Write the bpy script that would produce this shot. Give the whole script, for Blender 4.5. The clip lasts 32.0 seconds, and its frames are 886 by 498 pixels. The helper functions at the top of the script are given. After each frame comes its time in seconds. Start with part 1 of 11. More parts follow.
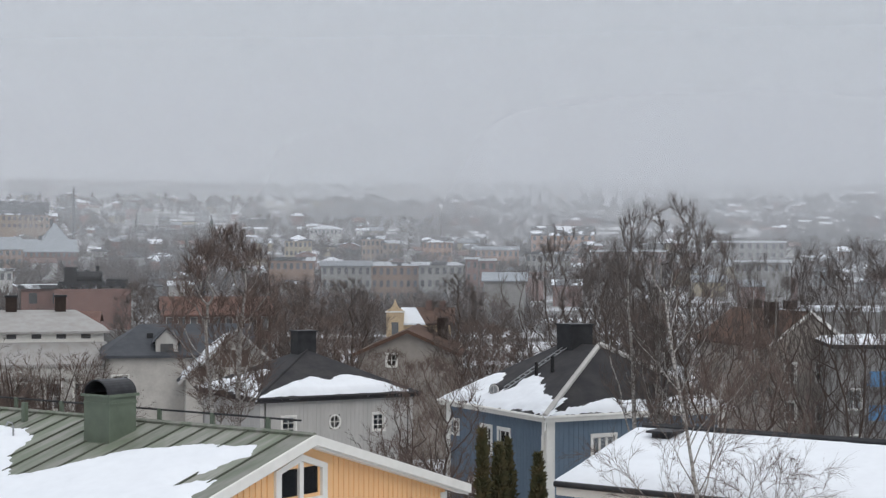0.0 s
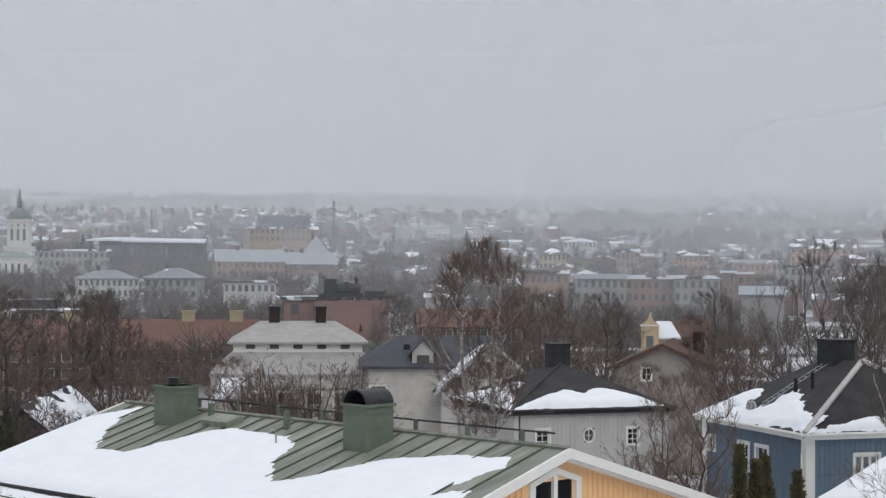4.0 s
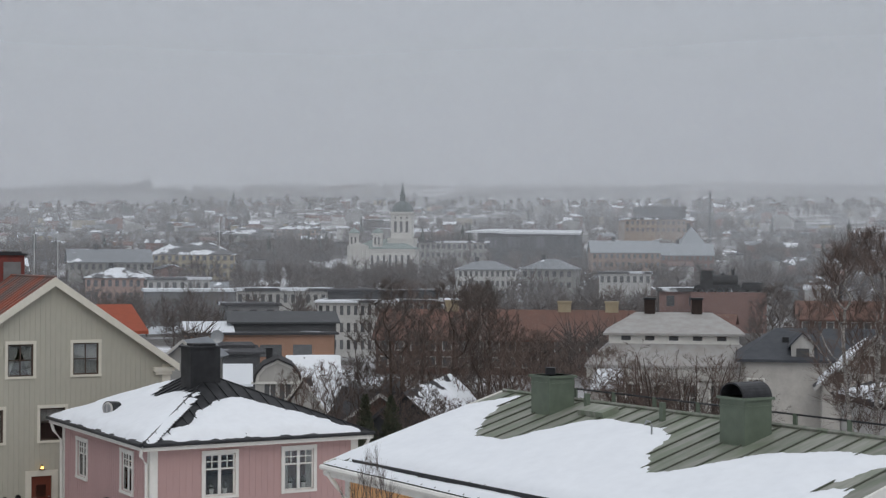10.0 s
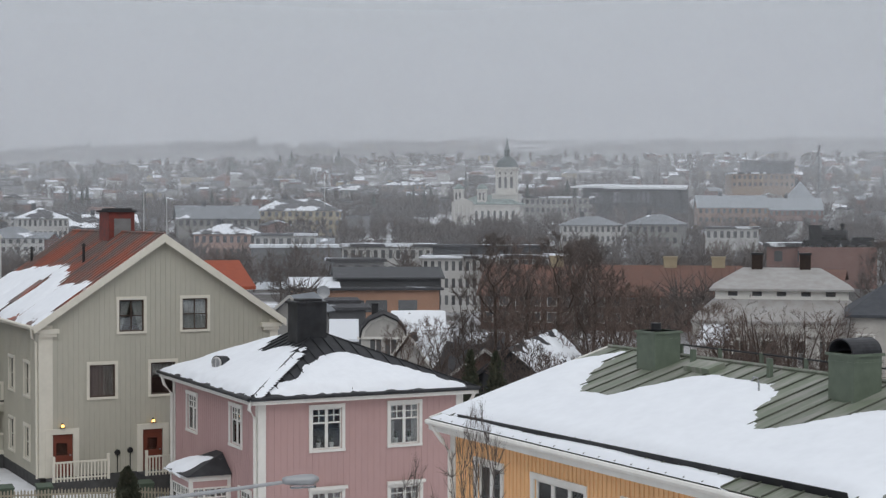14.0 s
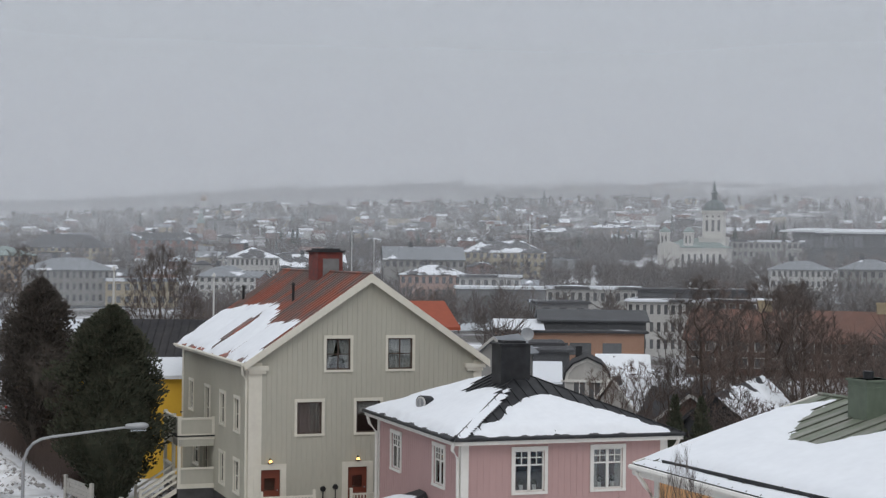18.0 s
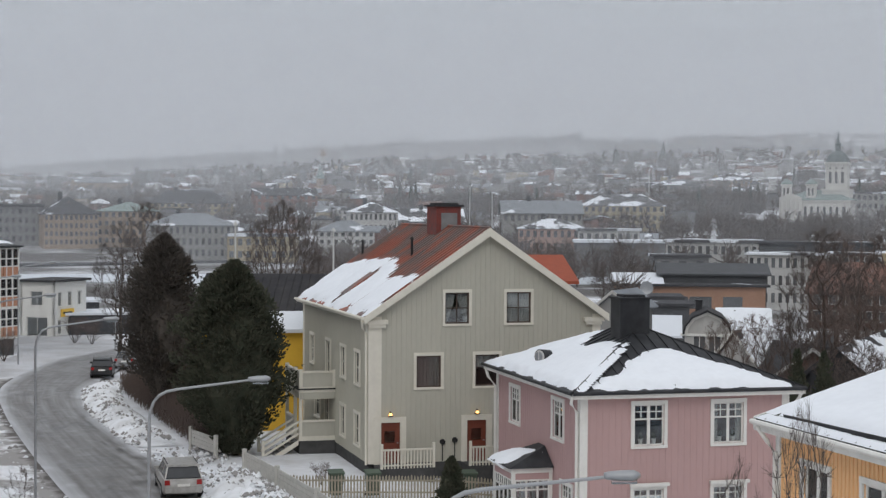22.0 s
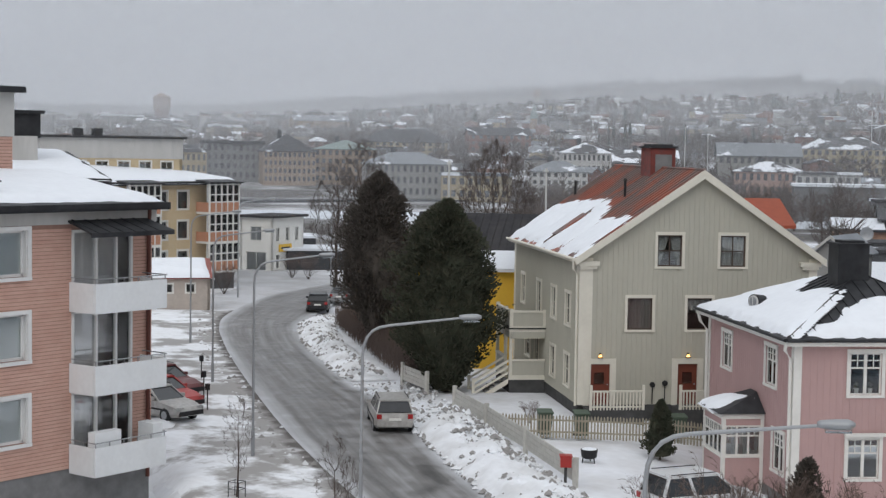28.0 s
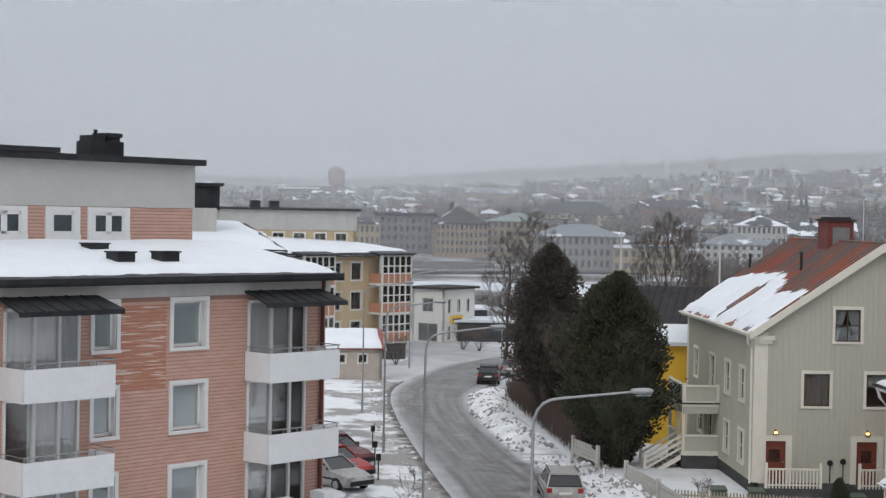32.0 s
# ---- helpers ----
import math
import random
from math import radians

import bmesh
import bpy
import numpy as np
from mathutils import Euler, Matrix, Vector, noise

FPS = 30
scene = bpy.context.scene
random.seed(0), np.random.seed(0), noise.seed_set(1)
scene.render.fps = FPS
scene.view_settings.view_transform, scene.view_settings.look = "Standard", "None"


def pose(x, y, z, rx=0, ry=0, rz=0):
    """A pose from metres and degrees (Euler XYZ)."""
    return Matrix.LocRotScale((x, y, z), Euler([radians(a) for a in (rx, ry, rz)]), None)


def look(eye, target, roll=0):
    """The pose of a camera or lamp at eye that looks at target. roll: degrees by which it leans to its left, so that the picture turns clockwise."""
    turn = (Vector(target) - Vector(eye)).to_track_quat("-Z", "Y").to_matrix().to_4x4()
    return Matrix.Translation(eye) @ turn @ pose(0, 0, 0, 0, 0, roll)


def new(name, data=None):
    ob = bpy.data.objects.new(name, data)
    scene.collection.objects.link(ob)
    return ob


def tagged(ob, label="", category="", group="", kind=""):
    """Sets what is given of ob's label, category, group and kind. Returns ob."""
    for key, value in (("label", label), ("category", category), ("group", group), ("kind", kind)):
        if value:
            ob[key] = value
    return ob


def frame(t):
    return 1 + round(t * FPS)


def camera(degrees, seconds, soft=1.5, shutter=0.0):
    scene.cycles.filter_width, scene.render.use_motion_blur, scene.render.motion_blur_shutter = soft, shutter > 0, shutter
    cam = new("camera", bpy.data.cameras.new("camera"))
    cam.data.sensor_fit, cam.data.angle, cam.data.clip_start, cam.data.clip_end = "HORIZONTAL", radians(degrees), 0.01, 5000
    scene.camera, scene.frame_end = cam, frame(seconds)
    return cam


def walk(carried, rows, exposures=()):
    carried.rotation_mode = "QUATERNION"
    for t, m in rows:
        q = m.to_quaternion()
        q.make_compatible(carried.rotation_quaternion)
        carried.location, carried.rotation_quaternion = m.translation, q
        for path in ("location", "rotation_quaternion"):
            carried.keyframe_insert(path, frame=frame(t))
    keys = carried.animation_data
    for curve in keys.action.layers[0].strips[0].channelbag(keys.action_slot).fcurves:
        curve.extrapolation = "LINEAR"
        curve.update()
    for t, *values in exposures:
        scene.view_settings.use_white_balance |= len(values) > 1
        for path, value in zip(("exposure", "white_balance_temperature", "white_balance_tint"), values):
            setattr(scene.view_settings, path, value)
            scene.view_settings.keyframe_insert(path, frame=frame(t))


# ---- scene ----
cam = camera(31.12, 32.0, soft=1.35)
EYE = 12.3
# seconds, heading to the left, tilt up, lean: degrees
PATH = [
    (0, 0.00, 0.33, 0.10), (0.5, 1.26, 0.21, 0.22), (1, 3.35, -0.34, 0.26), (1.5, 4.27, -0.64, 0.23),
    (2, 5.12, -0.09, 0.37), (2.5, 5.98, 1.26, 0.45), (3, 7.02, 1.36, 0.43), (3.5, 8.22, 1.23, 0.32),
    (4, 9.14, 0.77, 0.26), (4.5, 9.68, 0.78, 0.48), (6.5, 11.56, 0.79, 1.41), (7, 12.03, 0.54, 0.25),
    (7.5, 13.64, 0.85, -1.00), (8, 16.98, 1.74, -0.90), (8.5, 20.41, 2.24, -1.30), (9, 21.61, 2.32, -1.54),
    (9.5, 22.46, 2.21, -0.99), (10, 22.59, 0.39, 0.26), (10.5, 22.55, -0.81, 1.12), (11, 22.97, -0.65, 1.21),
    (11.5, 23.60, -1.13, 1.30), (12, 24.96, -0.77, 1.19), (12.5, 25.95, -0.51, 0.94), (13, 25.76, -0.43, 0.84),
    (13.5, 25.38, -1.05, 0.72), (14, 26.35, -1.22, 0.09), (14.5, 26.95, -1.61, 0.18), (16.5, 29.89, -2.28, -0.04),
    (17, 30.76, -1.87, 0.12), (17.5, 32.89, -0.38, 0.81), (18, 33.72, 0.25, 0.63), (18.5, 35.21, -0.13, 0.45),
    (19, 36.05, -0.19, 0.30), (19.5, 36.15, -0.06, 0.23), (20, 36.78, -0.13, 0.69), (20.5, 37.40, -0.47, 0.62),
    (21, 38.05, -0.92, 0.61), (21.5, 38.26, -1.09, 0.16), (22, 37.96, -1.44, 0.33), (22.5, 37.87, -2.01, 0.45),
    (23, 36.85, -2.10, 0.61), (23.5, 36.67, -2.55, 0.38), (24, 36.99, -2.10, 0.75), (24.5, 38.82, -1.09, 0.78),
    (25, 40.13, -1.53, 0.46), (25.5, 41.43, -1.98, -0.24), (27.5, 43.99, -3.36, 0.25), (28, 45.57, -3.67, 0.95),
    (28.5, 46.54, -3.95, 0.49), (29, 47.62, -3.74, 0.09), (29.5, 48.82, -3.04, -0.31), (30, 49.99, -2.78, -0.59),
    (30.5, 51.11, -2.87, -0.36), (31, 51.71, -2.65, 0.16), (31.5, 52.07, -2.32, 0.68), (32, 51.78, -1.18, 1.04),
]
EXPOSURES = [(0.0, 0.30), (4.0, 0.26), (7.0, 0.09), (9.0, 0.13), (10.0, -0.03), (11.0, 0.03), (13.0, 0.08), (19.0, 0.09), (23.0, 0.09), (28.0, 0.2), (32.0, 0.22)]
walk(cam, [(t, pose(0, 0, EYE, 90 + e, 0, a) @ pose(0, 0, 0, 0, 0, r)) for t, a, e, r in PATH], EXPOSURES)

# ---- sky: a closed cloud cover over a clear-sky model, brighter towards the zenith ----
world = bpy.data.worlds.new("overcast_sky")
scene.world = world
world.use_nodes = True
wn, wl = world.node_tree.nodes, world.node_tree.links
wn.clear()
w_out, w_bg = wn.new("ShaderNodeOutputWorld"), wn.new("ShaderNodeBackground")
w_sky = wn.new("ShaderNodeTexSky")
w_sky.sky_type, w_sky.sun_disc = "NISHITA", False
w_sky.sun_elevation, w_sky.sun_rotation = radians(24), radians(150)
w_dim = wn.new("ShaderNodeVectorMath")
w_dim.operation = "SCALE"
w_dim.inputs["Scale"].default_value = 0.07
wl.new(w_sky.outputs[0], w_dim.inputs[0])
w_tc, w_sep = wn.new("ShaderNodeTexCoord"), wn.new("ShaderNodeSeparateXYZ")
wl.new(w_tc.outputs["Generated"], w_sep.inputs[0])
w_ramp = wn.new("ShaderNodeValToRGB")
cr = w_ramp.color_ramp
cr.elements[0].position, cr.elements[0].color = 0.0, (0.430, 0.452, 0.496, 1)
cr.elements[1].position, cr.elements[1].color = 1.0, (0.92, 0.95, 1.00, 1)
e = cr.elements.new(0.20)
e.color = (0.440, 0.467, 0.516, 1)
wl.new(w_sep.outputs["Z"], w_ramp.inputs[0])
w_noise = wn.new("ShaderNodeTexNoise")
w_noise.inputs["Scale"].default_value, w_noise.inputs["Detail"].default_value = 3.0, 4.0
wl.new(w_tc.outputs["Generated"], w_noise.inputs["Vector"])
w_mr = wn.new("ShaderNodeMapRange")
w_mr.inputs["To Min"].default_value, w_mr.inputs["To Max"].default_value = 0.94, 1.06
wl.new(w_noise.outputs["Fac"], w_mr.inputs["Value"])
w_mul = wn.new("ShaderNodeVectorMath")
w_mul.operation = "SCALE"
wl.new(w_ramp.outputs[0], w_mul.inputs[0])
wl.new(w_mr.outputs[0], w_mul.inputs["Scale"])
w_mix = wn.new("ShaderNodeMix")
w_mix.data_type = "RGBA"
w_mix.inputs[0].default_value = 0.93
wl.new(w_dim.outputs[0], w_mix.inputs[6])
wl.new(w_mul.outputs[0], w_mix.inputs[7])
wl.new(w_mix.outputs[2], w_bg.inputs["Color"])
wl.new(w_bg.outputs[0], w_out.inputs["Surface"])

sun = new("sun", bpy.data.lights.new("sun", "SUN"))
sun.data.energy, sun.data.angle, sun.data.color = 0.55, radians(40), (1.0, 0.96, 0.90)
sun.matrix_world = look((40, -60, 60), (0, 0, 0))

# ---- materials ----
def material(name, base, other=None, scale=6.0, rough=0.8, bump=0.15, metal=0.0, fine=60.0, stretch=(1, 1, 1), stain=0.25,
             snow=0.0, vary=0.0, spec=0.3, sharp=(0.35, 0.7)):
    """Base colour broken by a second one at two sizes, with fine relief; snow: share of lying snow; vary: shift from piece to piece."""
    m = bpy.data.materials.new(name)
    m.use_nodes = True
    n, l = m.node_tree.nodes, m.node_tree.links
    b = n["Principled BSDF"]
    b.inputs["Roughness"].default_value, b.inputs["Metallic"].default_value = rough, metal
    b.inputs["Specular IOR Level"].default_value = spec
    other = other or tuple(c * 0.75 for c in base)
    tc, mp = n.new("ShaderNodeTexCoord"), n.new("ShaderNodeMapping")
    mp.inputs["Scale"].default_value = stretch
    l.new(tc.outputs["Object"], mp.inputs[0])
    big, small = n.new("ShaderNodeTexNoise"), n.new("ShaderNodeTexNoise")
    big.inputs["Scale"].default_value, big.inputs["Detail"].default_value = 1.0 / scale * 4, 5.0
    small.inputs["Scale"].default_value, small.inputs["Detail"].default_value = fine / 10, 3.0
    for t in (big, small):
        l.new(mp.outputs[0], t.inputs["Vector"])
    ramp = n.new("ShaderNodeMapRange")
    ramp.inputs["From Min"].default_value, ramp.inputs["From Max"].default_value = sharp
    ramp.inputs["To Max"].default_value = min(1.0, stain * 2.5)
    l.new(big.outputs["Fac"], ramp.inputs["Value"])
    mix = n.new("ShaderNodeMix")
    mix.data_type = "RGBA"
    mix.inputs[6].default_value, mix.inputs[7].default_value = (*base, 1), (*other, 1)
    l.new(ramp.outputs[0], mix.inputs[0])
    mr = n.new("ShaderNodeMapRange")
    mr.inputs["To Min"].default_value, mr.inputs["To Max"].default_value = 1 - stain * 0.45, 1 + stain * 0.35
    l.new(small.outputs["Fac"], mr.inputs["Value"])
    sc = n.new("ShaderNodeVectorMath")
    sc.operation = "SCALE"
    l.new(mix.outputs[2], sc.inputs[0])
    l.new(mr.outputs[0], sc.inputs["Scale"])
    last = sc.outputs[0]
    if vary:
        oi, vr, vs = n.new("ShaderNodeObjectInfo"), n.new("ShaderNodeMapRange"), n.new("ShaderNodeVectorMath")
        vr.inputs["To Min"].default_value, vr.inputs["To Max"].default_value = 1 - vary, 1 + vary
        vs.operation = "SCALE"
        l.new(oi.outputs["Random"], vr.inputs["Value"])
        l.new(last, vs.inputs[0])
        l.new(vr.outputs[0], vs.inputs["Scale"])
        last = vs.outputs[0]
    if snow:
        sn, st, sm = n.new("ShaderNodeTexNoise"), n.new("ShaderNodeMapRange"), n.new("ShaderNodeMix")
        sn.inputs["Scale"].default_value, sn.inputs["Detail"].default_value = 0.16, 4.0
        oi2, va = n.new("ShaderNodeObjectInfo"), n.new("ShaderNodeVectorMath")
        va.operation = "ADD"
        l.new(tc.outputs["Object"], va.inputs[0])
        l.new(oi2.outputs["Location"], va.inputs[1])
        l.new(va.outputs[0], sn.inputs["Vector"])
        st.inputs["From Min"].default_value, st.inputs["From Max"].default_value = 0.80 - snow * 0.6, 0.84 - snow * 0.6
        l.new(sn.outputs["Fac"], st.inputs["Value"])
        sm.data_type = "RGBA"
        sm.inputs[7].default_value = (0.80, 0.83, 0.88, 1)
        l.new(st.outputs[0], sm.inputs[0])
        l.new(last, sm.inputs[6])
        last = sm.outputs[2]
    l.new(last, b.inputs["Base Color"])
    if bump:
        bp = n.new("ShaderNodeBump")
        bp.inputs["Strength"].default_value, bp.inputs["Distance"].default_value = bump, 0.02
        l.new(small.outputs["Fac"], bp.inputs["Height"])
        l.new(bp.outputs[0], b.inputs["Normal"])
    return m


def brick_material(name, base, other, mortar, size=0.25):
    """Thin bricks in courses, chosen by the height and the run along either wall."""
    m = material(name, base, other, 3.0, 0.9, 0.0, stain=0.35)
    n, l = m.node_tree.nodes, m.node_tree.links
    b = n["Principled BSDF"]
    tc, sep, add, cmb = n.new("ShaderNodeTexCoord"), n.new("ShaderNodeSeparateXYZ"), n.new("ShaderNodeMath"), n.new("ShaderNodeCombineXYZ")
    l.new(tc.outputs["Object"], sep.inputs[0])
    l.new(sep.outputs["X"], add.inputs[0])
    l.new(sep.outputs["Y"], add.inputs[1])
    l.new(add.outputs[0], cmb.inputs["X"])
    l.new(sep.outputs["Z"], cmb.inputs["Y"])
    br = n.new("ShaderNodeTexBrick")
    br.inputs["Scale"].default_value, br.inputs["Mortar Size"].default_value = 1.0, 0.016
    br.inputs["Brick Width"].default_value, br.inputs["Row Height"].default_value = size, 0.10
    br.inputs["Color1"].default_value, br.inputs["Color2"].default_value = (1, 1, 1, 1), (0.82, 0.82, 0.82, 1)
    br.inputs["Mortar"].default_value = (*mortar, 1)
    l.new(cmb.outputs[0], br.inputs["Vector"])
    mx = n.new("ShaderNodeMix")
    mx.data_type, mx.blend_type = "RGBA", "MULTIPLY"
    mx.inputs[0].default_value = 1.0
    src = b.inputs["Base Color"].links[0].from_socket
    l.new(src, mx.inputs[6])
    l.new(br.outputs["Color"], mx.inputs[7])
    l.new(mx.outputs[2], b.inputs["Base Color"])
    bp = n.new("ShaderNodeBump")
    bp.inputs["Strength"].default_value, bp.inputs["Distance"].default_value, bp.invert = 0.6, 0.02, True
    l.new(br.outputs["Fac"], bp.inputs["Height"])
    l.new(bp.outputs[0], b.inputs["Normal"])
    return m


def glass_material(name, tint=(0.88, 0.91, 0.92), clear=0.94):
    m = bpy.data.materials.new(name)
    m.use_nodes = True
    n, l = m.node_tree.nodes, m.node_tree.links
    n.clear()
    out, tr, gl, mx, fr, mr = (n.new(k) for k in ("ShaderNodeOutputMaterial", "ShaderNodeBsdfTransparent", "ShaderNodeBsdfGlossy",
                                                 "ShaderNodeMixShader", "ShaderNodeFresnel", "ShaderNodeMapRange"))
    tr.inputs[0].default_value = (*tint, 1)
    gl.inputs["Roughness"].default_value = 0.04
    fr.inputs["IOR"].default_value = 1.5
    mr.inputs["To Min"].default_value, mr.inputs["To Max"].default_value = 1 - clear, 1.0
    l.new(fr.outputs[0], mr.inputs["Value"])
    l.new(mr.outputs[0], mx.inputs[0])
    l.new(tr.outputs[0], mx.inputs[1])
    l.new(gl.outputs[0], mx.inputs[2])
    l.new(mx.outputs[0], out.inputs[0])
    return m


def lamp_material(name, colour, power):
    m = bpy.data.materials.new(name)
    m.use_nodes = True
    b = m.node_tree.nodes["Principled BSDF"]
    b.inputs["Base Color"].default_value = (*colour, 1)
    b.inputs["Emission Color"].default_value, b.inputs["Emission Strength"].default_value = (*colour, 1), power
    return m


def mist_material(name, share, low, high):
    """Drifting mist: lets most light through, the rest scattered like cloud; thins out above its top."""
    m = bpy.data.materials.new(name)
    m.use_nodes = True
    n, l = m.node_tree.nodes, m.node_tree.links
    n.clear()
    vn, sx, side = n.new("ShaderNodeVectorMath"), n.new("ShaderNodeSeparateXYZ"), n.new("ShaderNodeMapRange")
    out, tr, df, tl, a, mx = (n.new(k) for k in ("ShaderNodeOutputMaterial", "ShaderNodeBsdfTransparent", "ShaderNodeBsdfDiffuse",
                                                "ShaderNodeBsdfTranslucent", "ShaderNodeMixShader", "ShaderNodeMixShader"))
    for s in (df, tl):
        s.inputs["Color"].default_value = (0.93, 0.96, 1.0, 1)
    a.inputs[0].default_value = 0.5
    l.new(df.outputs[0], a.inputs[1])
    l.new(tl.outputs[0], a.inputs[2])
    tc, sep, mr, no, nr, mu = (n.new(k) for k in ("ShaderNodeTexCoord", "ShaderNodeSeparateXYZ", "ShaderNodeMapRange", "ShaderNodeTexNoise",
                                                 "ShaderNodeMapRange", "ShaderNodeMath"))
    l.new(tc.outputs["Object"], sep.inputs[0])
    l.new(sep.outputs["Z"], mr.inputs["Value"])
    mr.interpolation_type = "SMOOTHSTEP"
    mr.inputs["From Min"].default_value, mr.inputs["From Max"].default_value = low, high
    mr.inputs["To Min"].default_value, mr.inputs["To Max"].default_value = share, 0.0
    no.inputs["Scale"].default_value, no.inputs["Detail"].default_value = 0.004, 3.0
    l.new(tc.outputs["Object"], no.inputs["Vector"])
    nr.inputs["To Min"].default_value, nr.inputs["To Max"].default_value = 0.85, 1.15
    l.new(no.outputs["Fac"], nr.inputs["Value"])
    mu.operation = "MULTIPLY"
    l.new(mr.outputs[0], mu.inputs[0])
    l.new(nr.outputs[0], mu.inputs[1])
    # thicker towards both sides of the valley
    vn.operation = "NORMALIZE"
    l.new(tc.outputs["Object"], vn.inputs[0])
    l.new(vn.outputs[0], sx.inputs[0])
    l.new(sx.outputs["X"], side.inputs["Value"])
    side.inputs["From Min"].default_value, side.inputs["From Max"].default_value = -1.0, 0.4
    band = n.new("ShaderNodeValToRGB")
    band.color_ramp.elements[0].position, band.color_ramp.elements[0].color = 0.13, (0.62, 0.62, 0.62, 1)
    band.color_ramp.elements[1].position, band.color_ramp.elements[1].color = 0.80, (0.76, 0.76, 0.76, 1)
    for at_, v in ((0.21, 0.54), (0.40, 0.49), (0.58, 0.62)):
        band.color_ramp.elements.new(at_).color = (v, v, v, 1)
    twice = n.new("ShaderNodeMath")
    twice.operation = "MULTIPLY"
    twice.inputs[1].default_value = 2.0
    l.new(side.outputs[0], band.inputs[0])
    l.new(band.outputs[0], twice.inputs[0])
    mv = n.new("ShaderNodeMath")
    mv.operation = "MULTIPLY"
    l.new(mu.outputs[0], mv.inputs[0])
    l.new(twice.outputs[0], mv.inputs[1])
    l.new(mv.outputs[0], mx.inputs[0])
    l.new(tr.outputs[0], mx.inputs[1])
    l.new(a.outputs[0], mx.inputs[2])
    l.new(mx.outputs[0], out.inputs[0])
    return m


SNOW = material("snow", (0.84, 0.87, 0.91), (0.74, 0.77, 0.82), 3.0, 0.7, 0.35, fine=40, stain=0.12)
DIRTY_SNOW = material("trodden_snow", (0.84, 0.86, 0.89), (0.60, 0.60, 0.60), 6.0, 0.8, 0.8, fine=30, stain=0.30)
WHITE = material("white_paint", (0.78, 0.77, 0.73), (0.62, 0.61, 0.57), 2.0, 0.55, 0.05, stain=0.15)
CREAM = material("cream_paint", (0.72, 0.69, 0.60), (0.60, 0.57, 0.49), 2.0, 0.6, 0.05, stain=0.15)
GREYGREEN = material("grey_green_paint", (0.485, 0.47, 0.40), (0.415, 0.405, 0.345), 5.0, 0.65, 0.1, stain=0.16, stretch=(1, 1, 0.3))
PINK = material("dusty_pink_paint", (0.485, 0.325, 0.313), (0.43, 0.287, 0.277), 4.0, 0.65, 0.1, stain=0.15, stretch=(1, 1, 0.3))
ORANGE = material("warm_yellow_paint", (0.83, 0.52, 0.27), (0.76, 0.46, 0.235), 4.0, 0.6, 0.1, stain=0.12, stretch=(1, 1, 0.3))
BLUE = material("slate_blue_paint", (0.135, 0.185, 0.24), (0.105, 0.148, 0.198), 4.0, 0.65, 0.1, stain=0.2)
PALEBLUE = material("pale_blue_paint", (0.36, 0.47, 0.56), (0.30, 0.40, 0.48), 4.0, 0.65, 0.1, stain=0.2)
PALEGREY = material("pale_grey_board", (0.50, 0.49, 0.47), (0.40, 0.39, 0.37), 3.0, 0.75, 0.2, stain=0.25, stretch=(1, 1, 0.2))
YELLOW = material("strong_yellow_paint", (0.80, 0.50, 0.06), (0.70, 0.42, 0.05), 3.0, 0.6, 0.1, stain=0.12)
BRICK = material("facing_brick", (0.60, 0.385, 0.315), (0.52, 0.305, 0.24), 3.0, 0.9, 0.3, fine=50, stain=0.3, stretch=(1, 1, 3))
JOINT = material("brick_joint", (0.33, 0.20, 0.16), None, 1.0, 0.95, 0.2, stain=0.2)
WORNBRICK = material("worn_pale_brick", (0.50, 0.24, 0.165), (0.66, 0.52, 0.45), 1.6, 0.9, 0.3, fine=50, stain=0.40, stretch=(0.30, 0.30, 5), sharp=(0.545, 0.60))
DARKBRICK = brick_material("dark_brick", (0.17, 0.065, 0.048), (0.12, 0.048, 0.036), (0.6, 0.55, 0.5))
CHIMBROWN = material("sooty_brown_brick", (0.050, 0.036, 0.031), (0.030, 0.024, 0.022), 0.8, 0.9, 0.3, stain=0.3)
GREENROOF = material("green_sheet_metal", (0.175, 0.20, 0.15), (0.275, 0.275, 0.245), 2.2, 0.55, 0.12, stain=0.42, vary=0.13, spec=0.35, stretch=(2.4, 0.5, 0.8), sharp=(0.40, 0.64))
# seams darker than the sheets: the shade line beside each is put into their colour
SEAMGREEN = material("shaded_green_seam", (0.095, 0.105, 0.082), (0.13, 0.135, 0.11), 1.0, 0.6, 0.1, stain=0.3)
CHIMGREEN = material("green_chimney_sheet", (0.135, 0.168, 0.125), (0.10, 0.125, 0.095), 1.0, 0.5, 0.1, stain=0.28, spec=0.4)
REDROOF = material("rusty_red_sheet", (0.285, 0.095, 0.062), (0.155, 0.118, 0.108), 5.0, 0.6, 0.15, stain=0.40, stretch=(0.55, 1.0, 0.55), fine=30, vary=0.10, sharp=(0.40, 0.58))
BLACKROOF = material("black_sheet_metal", (0.020, 0.021, 0.024), (0.045, 0.046, 0.05), 2.0, 0.55, 0.15, stain=0.3, spec=0.3, vary=0.1)
DARKROOF = material("dark_felt_roof", (0.034, 0.034, 0.038), (0.058, 0.055, 0.056), 3.0, 0.85, 0.3, stain=0.35)
BROWNROOF = material("brown_tile_roof", (0.12, 0.07, 0.05), (0.08, 0.05, 0.04), 3.0, 0.85, 0.3, stain=0.35)
GLASS = glass_material("window_glass")
BALCONYGLASS = glass_material("balcony_glass", (0.95, 0.96, 0.97), clear=0.93)
DOORRED = material("brown_red_door", (0.19, 0.055, 0.035), (0.15, 0.04, 0.025), 1.0, 0.5, 0.05, stain=0.15)
